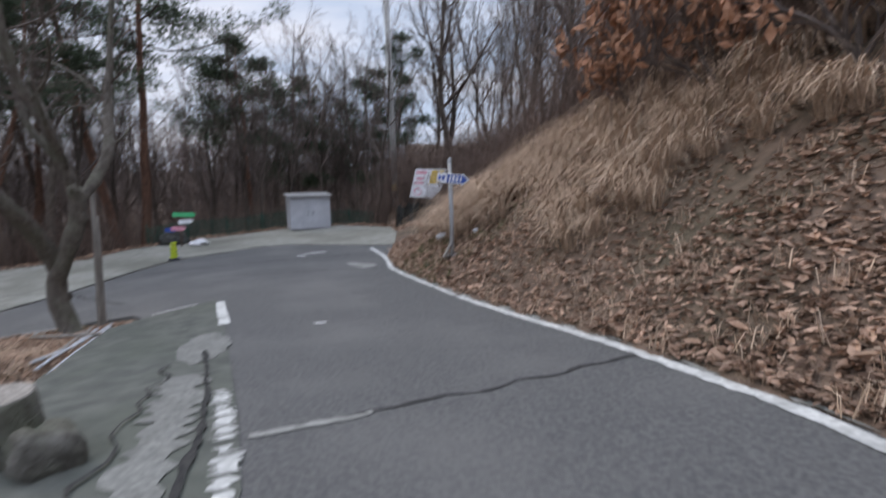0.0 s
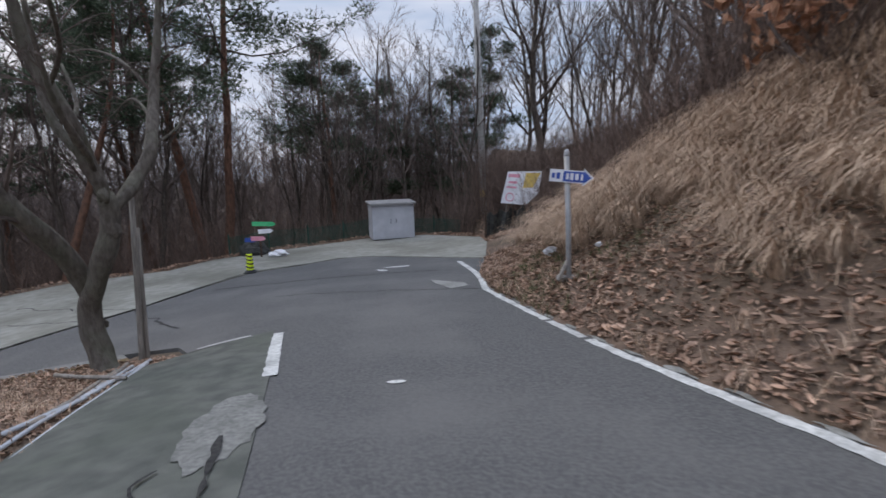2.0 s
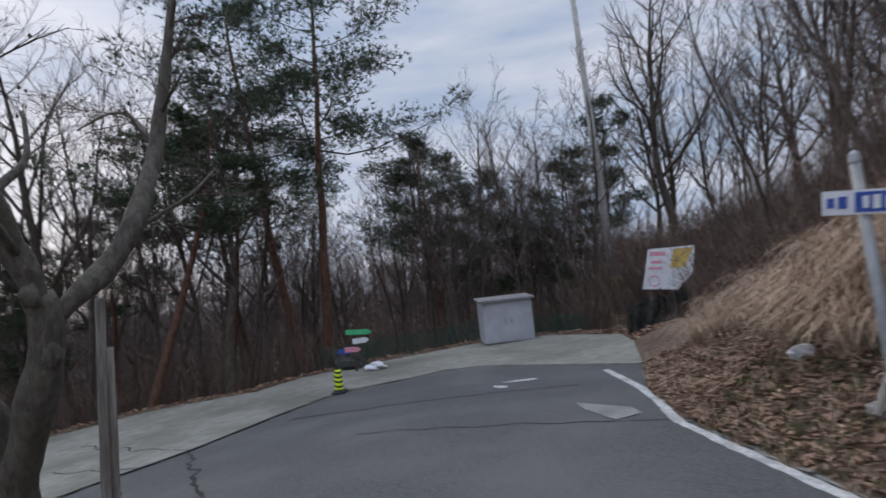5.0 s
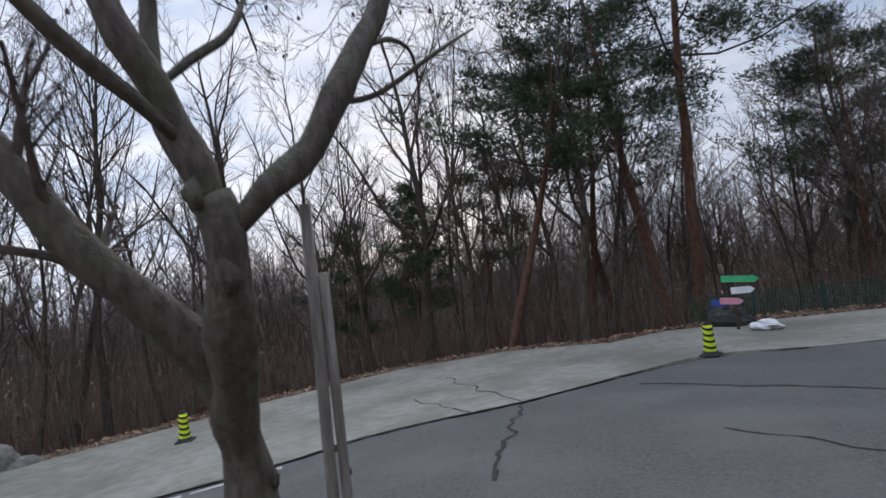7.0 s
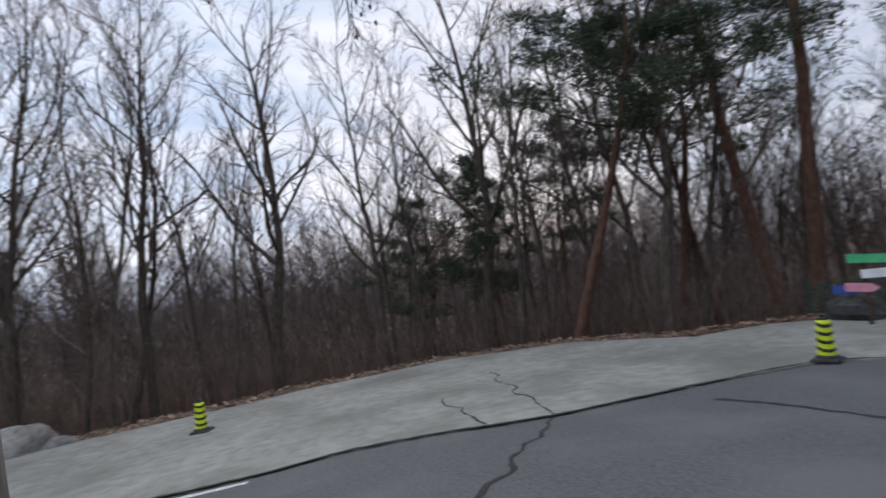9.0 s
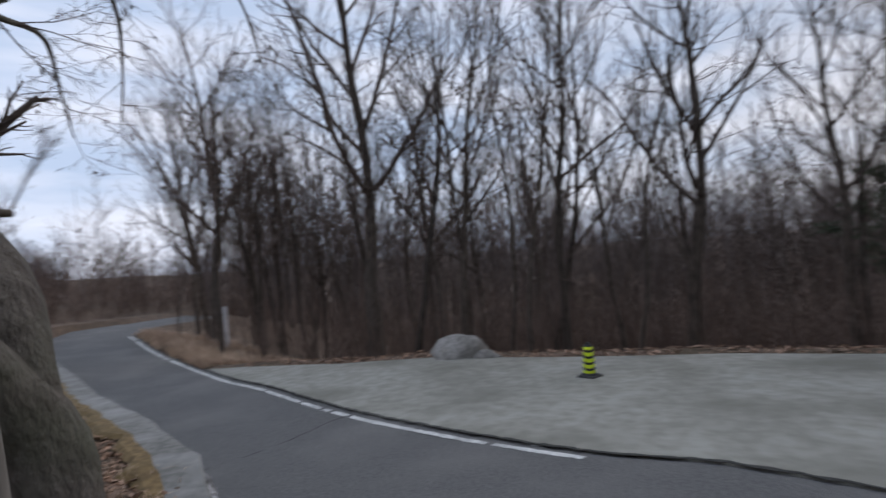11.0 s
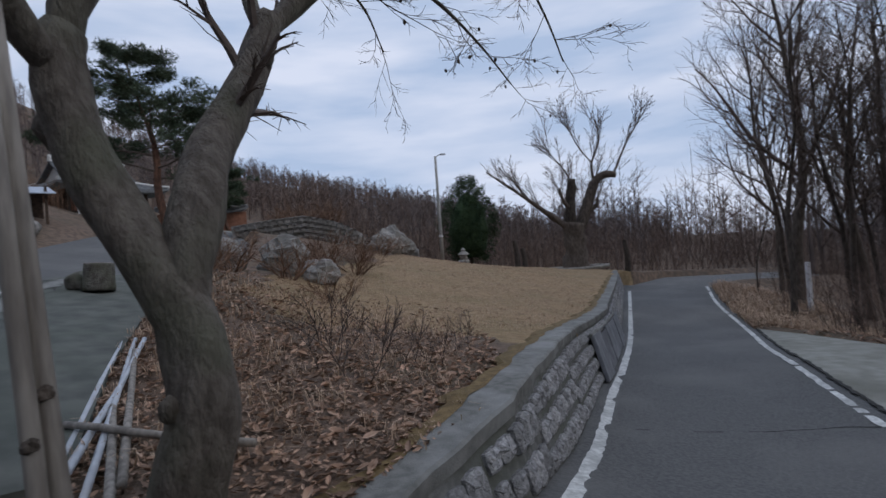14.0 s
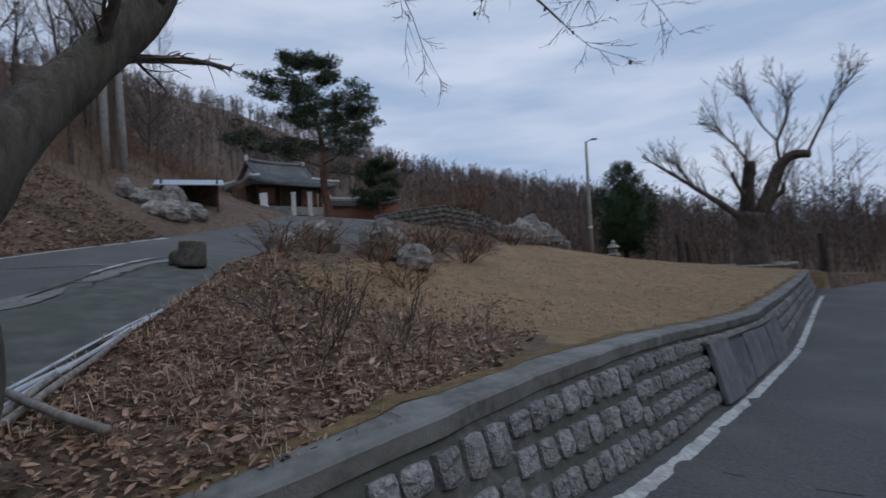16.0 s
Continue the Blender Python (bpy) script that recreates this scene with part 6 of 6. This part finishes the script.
hx, hy = 17.2, -30.4
hz = paved_at(hx, hy)
hh_ = max(5.35 - hz, 2.3)
house = thing("tiled_house", (hx, hy, hz), "low traditional timber house with a grey tiled roof", "house")
hm = pose(hx, hy, hz, 0, 0, 62)
part("foundation", Geo().box(hm @ pose(0, 0, -0.3), 7.2, 5.6, 0.75, 0.05), M["rock"], house)
part("wall", Geo().box(hm @ pose(0, 0, 0.45), 5.6, 4.0, hh_ - 0.35), M["dark_timber"], house)
for x in (-3.0, -1.0, 1.0, 3.0):
    for y in (-2.3, 2.3):
        part("pillar", Geo().box(hm @ pose(x, y, 0.45), 0.22, 0.22, hh_ - 0.4, 0.02), M["dark_timber"], house)
for side, count, span in ((0, 3, 2.0), (90, 2, 1.9)):
    for k in range(count):
        wm = hm @ pose(0, 0, 0.45, 0, 0, side) @ pose((k - (count - 1) / 2) * span, 2.02 if side == 0 else -2.82, 0.3)
        w_ = part("window", Geo().box(wm, 1.3, 0.05, 1.3, 0.01), M["dark_timber"] if k == 1 else M["brick_red"], house, "dark lattice window")
        for i in range(5):
            part("lattice_bar", Geo().box(wm @ pose(-0.52 + 0.26 * i, 0, 0), 0.04, 0.09, 1.3), M["dark_timber"], w_)
gabled_roof(hm @ pose(0, 0, hh_), 6.2, 4.6, 2.2, 1.2, house)
gate = thing("gate_posts", (9.6, -21.6, paved_at(9.6, -21.6)), "pair of pale gate posts before the house", "gate")
gm = pose(9.6, -21.6, paved_at(9.6, -21.6), 0, 0, 32)
for dx in (-0.55, 0.55):
    part("pillar", Geo().box(gm @ pose(dx, 0, -0.1), 0.3, 0.3, 1.75, 0.03), M["plaster"], gate, "pale gate post")
    part("cap", Geo().box(gm @ pose(dx, 0, 1.65), 0.36, 0.36, 0.08, 0.03), M["plaster"], gate)
yard_wall = thing("garden_wall", (6.3, -23.4, paved_at(6.3, -23.4)), "low red-brown brick wall with a tiled top", "wall")
ym = pose(6.0, -23.6, paved_at(6.0, -23.6), 0, 0, 22)
part("brick_wall", Geo().box(ym @ pose(0, 0, -0.2), 5.4, 0.3, 1.3, 0.03), M["brick_red"], yard_wall)
tiled_roof(ym @ pose(0, 0, 0.95), 5.2, 0.3, 0.28, 0.25, yard_wall)
sg = thing("white_sign", (11.6, -20.2, paved_at(11.6, -20.2)), "upright white signboard in the yard", "sign")
part("panel", Geo().box(pose(11.6, -20.2, paved_at(11.6, -20.2) - 0.05, 0, 3, 25), 0.5, 0.1, 1.6, 0.02), M["sign_white"], sg)
shed = thing("open_shed", (6.5, -6.9, ground_at(6.5, -6.9)), "small open shed with a blue-grey metal roof", "shed")
szz = ground_at(6.3, -6.8)
shm = pose(6.2, -7.0, szz - 0.1, 0, 0, 40) @ Matrix.Scale(0.68, 4)
for dx in (-1.5, 1.5):
    for dy in (-1, 1):
        part("post", Geo().box(shm @ pose(dx, dy, -0.5), 0.12, 0.12, 2.0), M["dark_timber"], shed)
part("back_wall", Geo().box(shm @ pose(0, -1, -0.4), 3.1, 0.08, 1.8), M["dark_timber"], shed)
part("metal_roof", Geo().box(shm @ pose(0, 0, 1.4, -14), 3.8, 3.0, 0.06, 0.01), M["metal_roof"], shed, "blue-grey sheet metal roof")
for k in range(16):
    a = random.Random(k)
    x, y = 4.9 + a.uniform(-0.9, 0.9), -4.6 + a.uniform(-1.0, 1.4)
    rock_thing(x, y, (a.uniform(.3, .6), a.uniform(.3, .5), a.uniform(.25, .45)), 60 + k, "pale rock heaped at the foot of the hill")
for x, y, lean in ((8.9, -5.5, -0.1), (9.3, -6.8, 0.35)):
    z = ground_at(x, y)
    up = thing("utility_pole", (x, y, z), "tall concrete utility pole on the hillside", "utility pole")
    part("shaft", Geo().tube([(x, y, z - 0.3), (x + lean * 0.5, y, z + 5), (x + lean, y, z + 10)], [0.17, 0.14, 0.1], 12), M["concrete_pole"], up, smooth=True)
    part("bracket", Geo().tube([(x + lean * 0.6, y, z + 6), (x + lean * 0.6 - 0.7, y + 0.2, z + 6.2)], [0.03, 0.03], 6), M["steel_pole"], up)

# ---- loose cover: leaves, dry grass, brush, far woods ----
def leaf_litter(name, n, pick, mat, size, label, seed):
    rng = random.Random(seed)
    pts = [pick(rng) for _ in range(n)]
    pts = [p for p in pts if p]
    xs, ys = np.array([p[0] for p in pts]), np.array([p[1] for p in pts])
    zs = land_z(xs, ys)
    g = Geo()
    for x, y, z in zip(xs, ys, zs):
        s = size * rng.uniform(0.4, 1.0) * (1.7 if rng.random() < 0.14 else 1.0)
        m = pose(x, y, z + 0.012 + rng.random() * 0.035, rng.uniform(-28, 28), rng.uniform(-28, 28), rng.uniform(0, 360))
        c = rng.uniform(0.1, 0.5) * s
        g.add([m @ Vector(p) for p in ((-s, 0, c * 0.6), (-0.3 * s, -0.42 * s, c), (-0.2 * s, 0, 0), (-0.3 * s, 0.42 * s, c), (0.5 * s, -0.35 * s, c), (0.4 * s, 0, 0), (0.5 * s, 0.35 * s, c), (s, 0, c * 0.8))],
              [(0, 1, 2), (0, 2, 3), (1, 4, 5, 2), (2, 5, 6, 3), (4, 7, 5), (5, 7, 6)])
    return tagged(part(name, g, mat), label, "leaves", kind="stuff")


def bank_spot(rng):
    k = rng.randrange(2, len(RIGHT_EDGE) - 1)
    a, b = Vector(RIGHT_EDGE[k]), Vector(RIGHT_EDGE[k + 1])
    t = (b - a).normalized()
    p = a.lerp(b, rng.random()) + Vector((t.y, -t.x)) * (0.02 + 6.5 * rng.random() ** 1.3)
    return p


def wedge_spot(rng):
    x, y = rng.uniform(-9, -3.6), rng.uniform(1.5, 10)
    return (x, y) if in_poly(WEDGE, x, y) and rng.random() < min(1.0, max(0.08, (y + 0.4 * (x + 6) - 2.5) / 5)) else None


def rim_spot(rng):
    k = rng.randrange(len(CONC_OUT) - 1)
    a, b = Vector(CONC_OUT[k]), Vector(CONC_OUT[k + 1])
    t = (b - a).normalized()
    return a.lerp(b, rng.random()) + Vector((-t.y, t.x)) * (rng.random() ** 1.5 * 1.5 - 0.12)


def north_spot(rng):
    return rng.uniform(-5, 2), rng.uniform(23.7, 33)


def verge_spot(rng):
    k = rng.randrange(10, 14)
    a, b = Vector(SEAM[k]), Vector(SEAM[k + 1])
    t = (b - a).normalized()
    return a.lerp(b, rng.random()) + Vector((t.y, -t.x)) * (rng.random() ** 1.4 * 5) if k > 11 else None


leaf_litter("fallen_leaves", 40000, bank_spot, M["leaf"], 0.058, "brown fallen leaves on the roadside bank", 1)
leaf_litter("fallen_leaves", 26000, wedge_spot, M["leaf"], 0.038, "brown fallen leaves on the garden slope", 2)
leaf_litter("fallen_leaves", 5000, rim_spot, M["leaf"], 0.075, "brown fallen leaves along the concrete edge", 3)
leaf_litter("fallen_leaves", 3000, north_spot, M["leaf"], 0.08, "reddish fallen leaves on the slope behind the locker", 4)
leaf_litter("fallen_leaves", 3500, verge_spot, M["leaf"], 0.09, "brown fallen leaves on the road verge", 5)


def blades(name, spots, mat, h, w, lean, label, category, seed, per=10):
    rng = random.Random(seed)
    g = Geo()
    zs = land_z(np.array([p[0] for p in spots]), np.array([p[1] for p in spots]))
    for (x, y), z in zip(spots, zs):
        for _ in range(per):
            a = rng.uniform(0, math.tau)
            hh = h * rng.uniform(0.5, 1.25)
            bx_, by_ = x + rng.gauss(0, 0.06), y + rng.gauss(0, 0.06)
            l1, l2 = lean * rng.uniform(0.1, 0.6), lean * rng.uniform(0.6, 1.5)
            dx, dy = math.cos(a), math.sin(a)
            ww = w * rng.uniform(0.6, 1.3)
            g.add([(bx_ - dy * ww, by_ + dx * ww, z - 0.02), (bx_ + dy * ww, by_ - dx * ww, z - 0.02), (bx_ + dx * hh * l1 + dy * ww * .8, by_ + dy * hh * l1 - dx * ww * .8, z + hh * 0.65), (bx_ + dx * hh * l1 - dy * ww * .8, by_ + dy * hh * l1 + dx * ww * .8, z + hh * 0.65),
                   (bx_ + dx * hh * l2, by_ + dy * hh * l2, z + hh * (1 - 0.3 * l2))], [(0, 1, 2, 3), (3, 2, 4)])
    return tagged(part(name, g, mat), label, category, kind="stuff")


rng = random.Random(77)
def tussocks(name, spots, mat, reach, label, seed, per=70):
    """Clumps of long grass that rise and arch over, mostly downhill, with a few seed heads."""
    rng = random.Random(seed)
    g = Geo()
    zs = land_z(np.array([p[0] for p in spots]), np.array([p[1] for p in spots]))
    for (x, y), z in zip(spots, zs):
        big = reach * rng.uniform(0.65, 1.3)
        for _ in range(per):
            a = rng.gauss(math.pi, 0.95)
            dx, dy = math.cos(a), math.sin(a)
            ln, out, w = big * rng.uniform(0.6, 1.2), rng.uniform(0.25, 0.9), rng.uniform(0.003, 0.006)
            bx_, by_ = x + rng.gauss(0, 0.07), y + rng.gauss(0, 0.07)
            pts = [(bx_ + dx * ln * out * f ** 1.4, by_ + dy * ln * out * f ** 1.4, z - 0.03 + ln * (1.05 * f - (0.55 + 0.45 * out) * f ** 2.6)) for f in (0, 0.35, 0.65, 0.85, 1.0)]
            vs = []
            for (px_, py_, pz_), k in zip(pts, (1, 0.95, 0.8, 0.6, 0.15)):
                vs += [(px_ - dy * w * k, py_ + dx * w * k, pz_), (px_ + dy * w * k, py_ - dx * w * k, pz_)]
            g.add(vs, [(2 * i, 2 * i + 1, 2 * i + 3, 2 * i + 2) for i in range(4)])
    return tagged(part(name, g, mat), label, "grass", kind="stuff")


tall = []
for _ in range(5200):
    p = bank_spot(rng)
    d = gap_to(RIGHT_EDGE, p[0], p[1], False)
    low_d = 1.5 + 0.5 * math.sin(p[1] * 1.3) + max(0, 8.0 - p[1]) * 0.5
    if p[1] > 5.0 and low_d < d < 5.2 and rng.random() < (0.95 if p[1] > 8 else 0.22):
        if all((p[0] - a) ** 2 + (p[1] - b) ** 2 > 0.33 ** 2 for a, b in tall):
            tall.append((p[0], p[1]))
tussocks("dry_grass", tall, M["dry_grass"], 1.15, "long straw-coloured grass arching down the bank", 5, 120)
low = [tuple(bank_spot(rng)) for _ in range(500)]
blades("dry_grass", low, M["dry_grass"], 0.25, 0.005, 0.9, "short dry grass among leaves on the bank", "grass", 6, 9)
green = [tuple(bank_spot(rng)) for _ in range(1400)]
green = [p for p in green if math.hypot(p[0] - 0.6, p[1] - 11.9) < 1.3 or math.hypot(p[0] + 0.2, p[1] - 13.2) < 0.9 or math.hypot(p[0] - 2.2, p[1] - 8.6) < 0.35]
blades("green_weeds", green, M["weed"], 0.14, 0.006, 0.9, "low green weeds round the sign post", "weeds", 7, 8)
tuft = [(rng.uniform(-8.5, -4.6), rng.uniform(3, 9)) for _ in range(700)]
tuft = [p for p in tuft if in_poly(WEDGE, *p)]
blades("dry_grass", tuft, M["dry_grass"], 0.13, 0.004, 1.0, "short dry tufts on the garden slope", "grass", 8, 7)
verge = [p for p in (verge_spot(rng) for _ in range(1500)) if p is not None]
blades("dry_grass", [tuple(p) for p in verge], M["dry_grass"], 0.4, 0.006, 0.8, "dry reddish grass on the road verge", "grass", 9, 9)
lawn_spots = [(rng.uniform(-15, -6), rng.uniform(-18, 5)) for _ in range(5200)]
lawn_spots = [p for p in lawn_spots if in_poly(WEDGE, *p) and p[1] < 4.3 - 0.25 * (p[0] + 10) and gap_to(WALL, p[0], p[1], False) > 0.75]
blades("lawn_grass", lawn_spots, M["dry_grass"], 0.05, 0.004, 1.2, "short dead straw-coloured lawn grass", "grass", 10, 6)


def thicket(name, spots, mat, h, label, seed, per=3, r=0.012):
    rng = random.Random(seed)
    g = Geo()
    zs = land_z(np.array([p[0] for p in spots]), np.array([p[1] for p in spots]))
    for (x, y), z in zip(spots, zs):
        for _ in range(per):
            p = Vector((x + rng.gauss(0, 0.25), y + rng.gauss(0, 0.25), z - 0.1))
            hh = h * rng.uniform(0.5, 1.3)
            d = Vector((rng.gauss(0, 0.22), rng.gauss(0, 0.22), 1)).normalized()
            q, e = p + d * hh * 0.5, None
            e = q + (d + Vector((rng.gauss(0, 0.25), rng.gauss(0, 0.25), 0))).normalized() * hh * 0.5
            g.stick(p, q, r, r * 0.7)
            g.stick(q, e, r * 0.7, r * 0.25)
            for _ in range(5):
                f = rng.uniform(0.2, 0.95)
                s = p.lerp(q, f * 2) if f < 0.5 else q.lerp(e, f * 2 - 1)
                t = s + Vector((rng.gauss(0, 0.5), rng.gauss(0, 0.5), rng.uniform(0.1, 0.8))).normalized() * hh * rng.uniform(0.15, 0.4)
                g.stick(s, t, r * 0.5, r * 0.2)
    return tagged(part(name, g, mat), label, "undergrowth", kind="stuff")


rng = random.Random(91)
valley = [p for p in ((rng.uniform(-42, -2), rng.uniform(-4, 45)) for _ in range(4200)) if in_valley(*p) and math.hypot(p[0] + 8, p[1] - 12) < 34]
thicket("undergrowth", valley, M["brush"], 2.6, "tangled dark bare undergrowth in the wood", 1, 3)
hill = [p for p in ((rng.uniform(-2, 16), rng.uniform(3, 38)) for _ in range(2600)) if in_poly(EAST, *p) and off_paved(*p, 3.4 if p[1] < 15 else 1.8)]
thicket("undergrowth", hill, M["brush"], 2.0, "tangled bare undergrowth on the hillside", 2, 3)
scrub = [p for p in ((rng.uniform(-3, 12), rng.uniform(7, 34)) for _ in range(5200)) if in_poly(EAST, *p) and 4.2 < gap_to(RIGHT_EDGE + [(-2.0, 23.6), (-2.4, 25.4), (-3.0, 30)], p[0], p[1], False) < 9]
thicket("undergrowth", scrub, M["brush"], 3.4, "dense brown bare scrub along the top of the bank", 12, 3, 0.011)
deep = [p for p in ((rng.uniform(-58, 2), rng.uniform(-6, 60)) for _ in range(2700)) if in_valley(*p) and 26 < math.hypot(p[0] + 6, p[1] - 11) < 46]
thicket("undergrowth", deep, M["brush"], 6.2, "dense dark saplings deeper in the wood", 4, 2, 0.022)
board_scrub = [(rng.uniform(-4, 6), rng.uniform(26.5, 42)) for _ in range(900)]
thicket("undergrowth", [p for p in board_scrub if off_paved(*p, 1.2)], M["brush"], 3.2, "grey bare scrub behind the notice board", 8, 3, 0.014)
slope = [p for p in ((rng.uniform(4, 30), rng.uniform(-30, 4)) for _ in range(1500)) if in_poly(EAST, *p) and off_paved(*p, 2.5) and math.hypot(p[0] - 11, p[1] + 24) > 7 and math.hypot(p[0] - 6, p[1] + 6) > 2.2]
thicket("undergrowth", slope, M["shrub_twig"], 1.5, "rust-brown scrub on the hill above the yard", 5, 3)
back = []
while len(back) < 1500:
    a, r_ = rng.uniform(120, 205), rng.uniform(33, 70)
    p = (-8 - r_ * math.sin(radians(a)), 8 + r_ * math.cos(radians(a)))
    if off_paved(*p, 2.5) and not (in_poly(WEDGE, *p) and p[1] > -27):
        back.append(p)
thicket("undergrowth", back, M["brush"], 3.2, "brown bare scrub beyond the lawn", 14, 3, 0.02)
south = [p for p in ((rng.uniform(-50, -20), rng.uniform(-40, -6)) for _ in range(500)) if in_valley(*p)]
thicket("undergrowth", south, M["brush"], 2.0, "bare undergrowth beside the lower road", 3, 3)


def far_woods(name, spots, h, mat, label, seed):
    rng = random.Random(seed)
    g = Geo()
    zs = land_z(np.array([p[0] for p in spots]), np.array([p[1] for p in spots]))
    for (x, y), z in zip(spots, zs):
        hh = h * rng.uniform(0.7, 1.3)
        top = Vector((x + rng.gauss(0, 0.4), y + rng.gauss(0, 0.4), z + hh))
        base = Vector((x, y, z - 0.3))
        g.stick(base, top, 0.11, 0.03)
        for _ in range(11):
            f = rng.uniform(0.25, 1.0)
            s = base.lerp(top, f)
            a = rng.uniform(0, math.tau)
            L = hh * 0.36 * (1.25 - 0.8 * f) * rng.uniform(0.6, 1.2)
            t = s + Vector((math.cos(a), math.sin(a), rng.uniform(0.5, 1.3))).normalized() * L
            g.stick(s, t, 0.045, 0.012)
            for _ in range(2):
                u = s.lerp(t, rng.uniform(0.35, 1))
                v = u + Vector((rng.gauss(0, 1), rng.gauss(0, 1), rng.uniform(0.2, 1.4))).normalized() * L * 0.5
                g.stick(u, v, 0.03, 0.01)
    return tagged(part(name, g, mat), label, "woods", kind="stuff")


rng = random.Random(55)
far = []
while len(far) < 4600:
    a, r_ = rng.uniform(150, 300), 42 + 118 * rng.random() ** 0.9
    x, y = -6 - r_ * math.sin(radians(a)), 4 + r_ * math.cos(radians(a))
    if off_paved(x, y, 5) and not (x < 0 and y > -34) and not (math.hypot(x - 6, y + 27) < 11):
        far.append((x, y))
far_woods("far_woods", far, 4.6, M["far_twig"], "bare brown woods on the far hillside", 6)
ring_ = []
while len(ring_) < 1500:
    a, r_ = rng.uniform(-30, 165), 40 + 70 * rng.random()
    x, y = -8 - r_ * math.sin(radians(a)), 10 + r_ * math.cos(radians(a))
    if in_valley(x, y):
        ring_.append((x, y))
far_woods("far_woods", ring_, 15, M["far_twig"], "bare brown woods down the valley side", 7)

end_ = []
while len(end_) < 260:
    a, r_ = rng.uniform(118, 165), 58 + 40 * rng.random()
    x, y = -8 - r_ * math.sin(radians(a)), 10 + r_ * math.cos(radians(a))
    if off_paved(x, y, 4) and (y < -30 or x < -34):
        end_.append((x, y))
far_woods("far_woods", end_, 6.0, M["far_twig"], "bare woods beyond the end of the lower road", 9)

# oak with clinging brown leaves on the bank
oak = thing("oak_tree", (4.6, 9.2, ground_at(4.6, 9.2)), "small oak with clinging rust-brown leaves on the bank", "tree")
rng = random.Random(12)
og, ol = Geo(), Geo()
for bx0, by0, n_ in ((4.6, 9.2, 5), (5.2, 7.2, 5), (3.9, 11.4, 3)):
    b0 = Vector((bx0, by0, ground_at(bx0, by0) - 0.1))
    for k in range(n_):
        tips = []
        branch(og, rng, b0, Vector((rng.uniform(-.9, .3), rng.uniform(-.5, .5), 1)), rng.uniform(1.8, 3.0), 0.045, 1, 3, dict(SHRUB, seg=[0.3, 0.3, 0.25, 0.2]), tips)
        for at, e in tips:
            for _ in range(6):
                s = rng.uniform(0.08, 0.15)
                m = Matrix.Translation(at + Vector((rng.gauss(0, .1), rng.gauss(0, .1), rng.gauss(0, .1)))) @ pose(0, 0, 0, rng.uniform(0, 360), rng.uniform(0, 360), rng.uniform(0, 360))
                ol.add([m @ Vector(p) for p in ((-s, 0, 0.02), (0, -0.5 * s, 0.01), (s, 0, 0.02), (0, 0.5 * s, 0.03), (0, 0, -0.01))], [(0, 1, 4), (1, 2, 4), (2, 3, 4), (3, 0, 4)])
part("branchwork", og, M["twig"], oak)
part("leaves", ol, M["oak_leaf"], oak, "rust-brown clinging leaves")

# ---- stones and slabs of the retaining wall ----
STONES = [stone_mesh(s) for s in (81, 82, 83, 84)]
srng = random.Random(3)


def wall_piece(name, mesh_, s, frac, sx_, sz_, sy_=1.0, out=0.0):
    p, t, n, top, foot = wall_frame(s)
    h = top - foot
    at = p + n * (BATTER * h * frac) - n * out
    ob = new(name, mesh_)
    ob.parent = wall_1
    ob.matrix_parent_inverse = wall_1.matrix_basis.inverted()
    slope = (wall_frame(min(s + 0.3, WALL_LEN))[3] - wall_frame(max(s - 0.3, 0))[3]) / 0.6
    yaw = math.degrees(math.atan2(t.y, t.x))
    ob.matrix_basis = pose(at.x, at.y, foot + h * frac, -math.degrees(math.atan(BATTER)), -math.degrees(math.atan(slope)), yaw) @ Matrix.Diagonal((sx_, sy_, sz_, 1))
    return ob


SLAB_A, SLAB_B = 8.7, 15.1
s = 0.5
while s < WALL_LEN - 0.4:
    p, t, n, top, foot = wall_frame(s)
    h = top - foot - 0.14
    rows = max(1, int(round(h / 0.27)))
    wdt = srng.uniform(0.22, 0.31)
    for r_ in range(rows):
        fr = (h * (r_ + 0.5) / rows) / (top - foot)
        if SLAB_A < s < SLAB_B and r_ < rows - 1:
            continue
        wall_piece("stone", STONES[srng.randrange(4)], s + wdt / 2 + srng.uniform(-.02, .02), fr, wdt - 0.04, h / rows - 0.045 + srng.uniform(-.02, .01), 1.0, 0.01)
    s += wdt
slab_m = Geo().box(pose(0, 0, -0.5), 1, 0.08, 1, 0.012).mesh("slab", M["slab"])
s = SLAB_A
for wdt, hh, out in ((1.05, 0.8, 0.1), (1.0, 0.72, 0.08), (1.1, 0.76, 0.09), (1.05, 0.74, 0.08), (1.1, 0.76, 0.1), (1.0, 0.72, 0.08)):
    p, t, n, top, foot = wall_frame(s + wdt / 2)
    wall_piece("slab", slab_m, s + wdt / 2, hh / 2, wdt - 0.03, (top - foot) * hh, 1.0, out)
    s += wdt
rail = Geo()
pts = []
for k in range(12):
    p, t, n, top, foot = wall_frame(SLAB_A - 0.1 + (SLAB_B - SLAB_A) * k / 11)
    q = p + n * (BATTER * (top - foot) * 0.78) - n * 0.1
    pts.append((q.x, q.y, foot + (top - foot) * 0.79))
rail.tube(pts, [0.035] * 12, 6)
part("ledge", rail, M["coping"], wall_1, "narrow concrete ledge above the slabs")
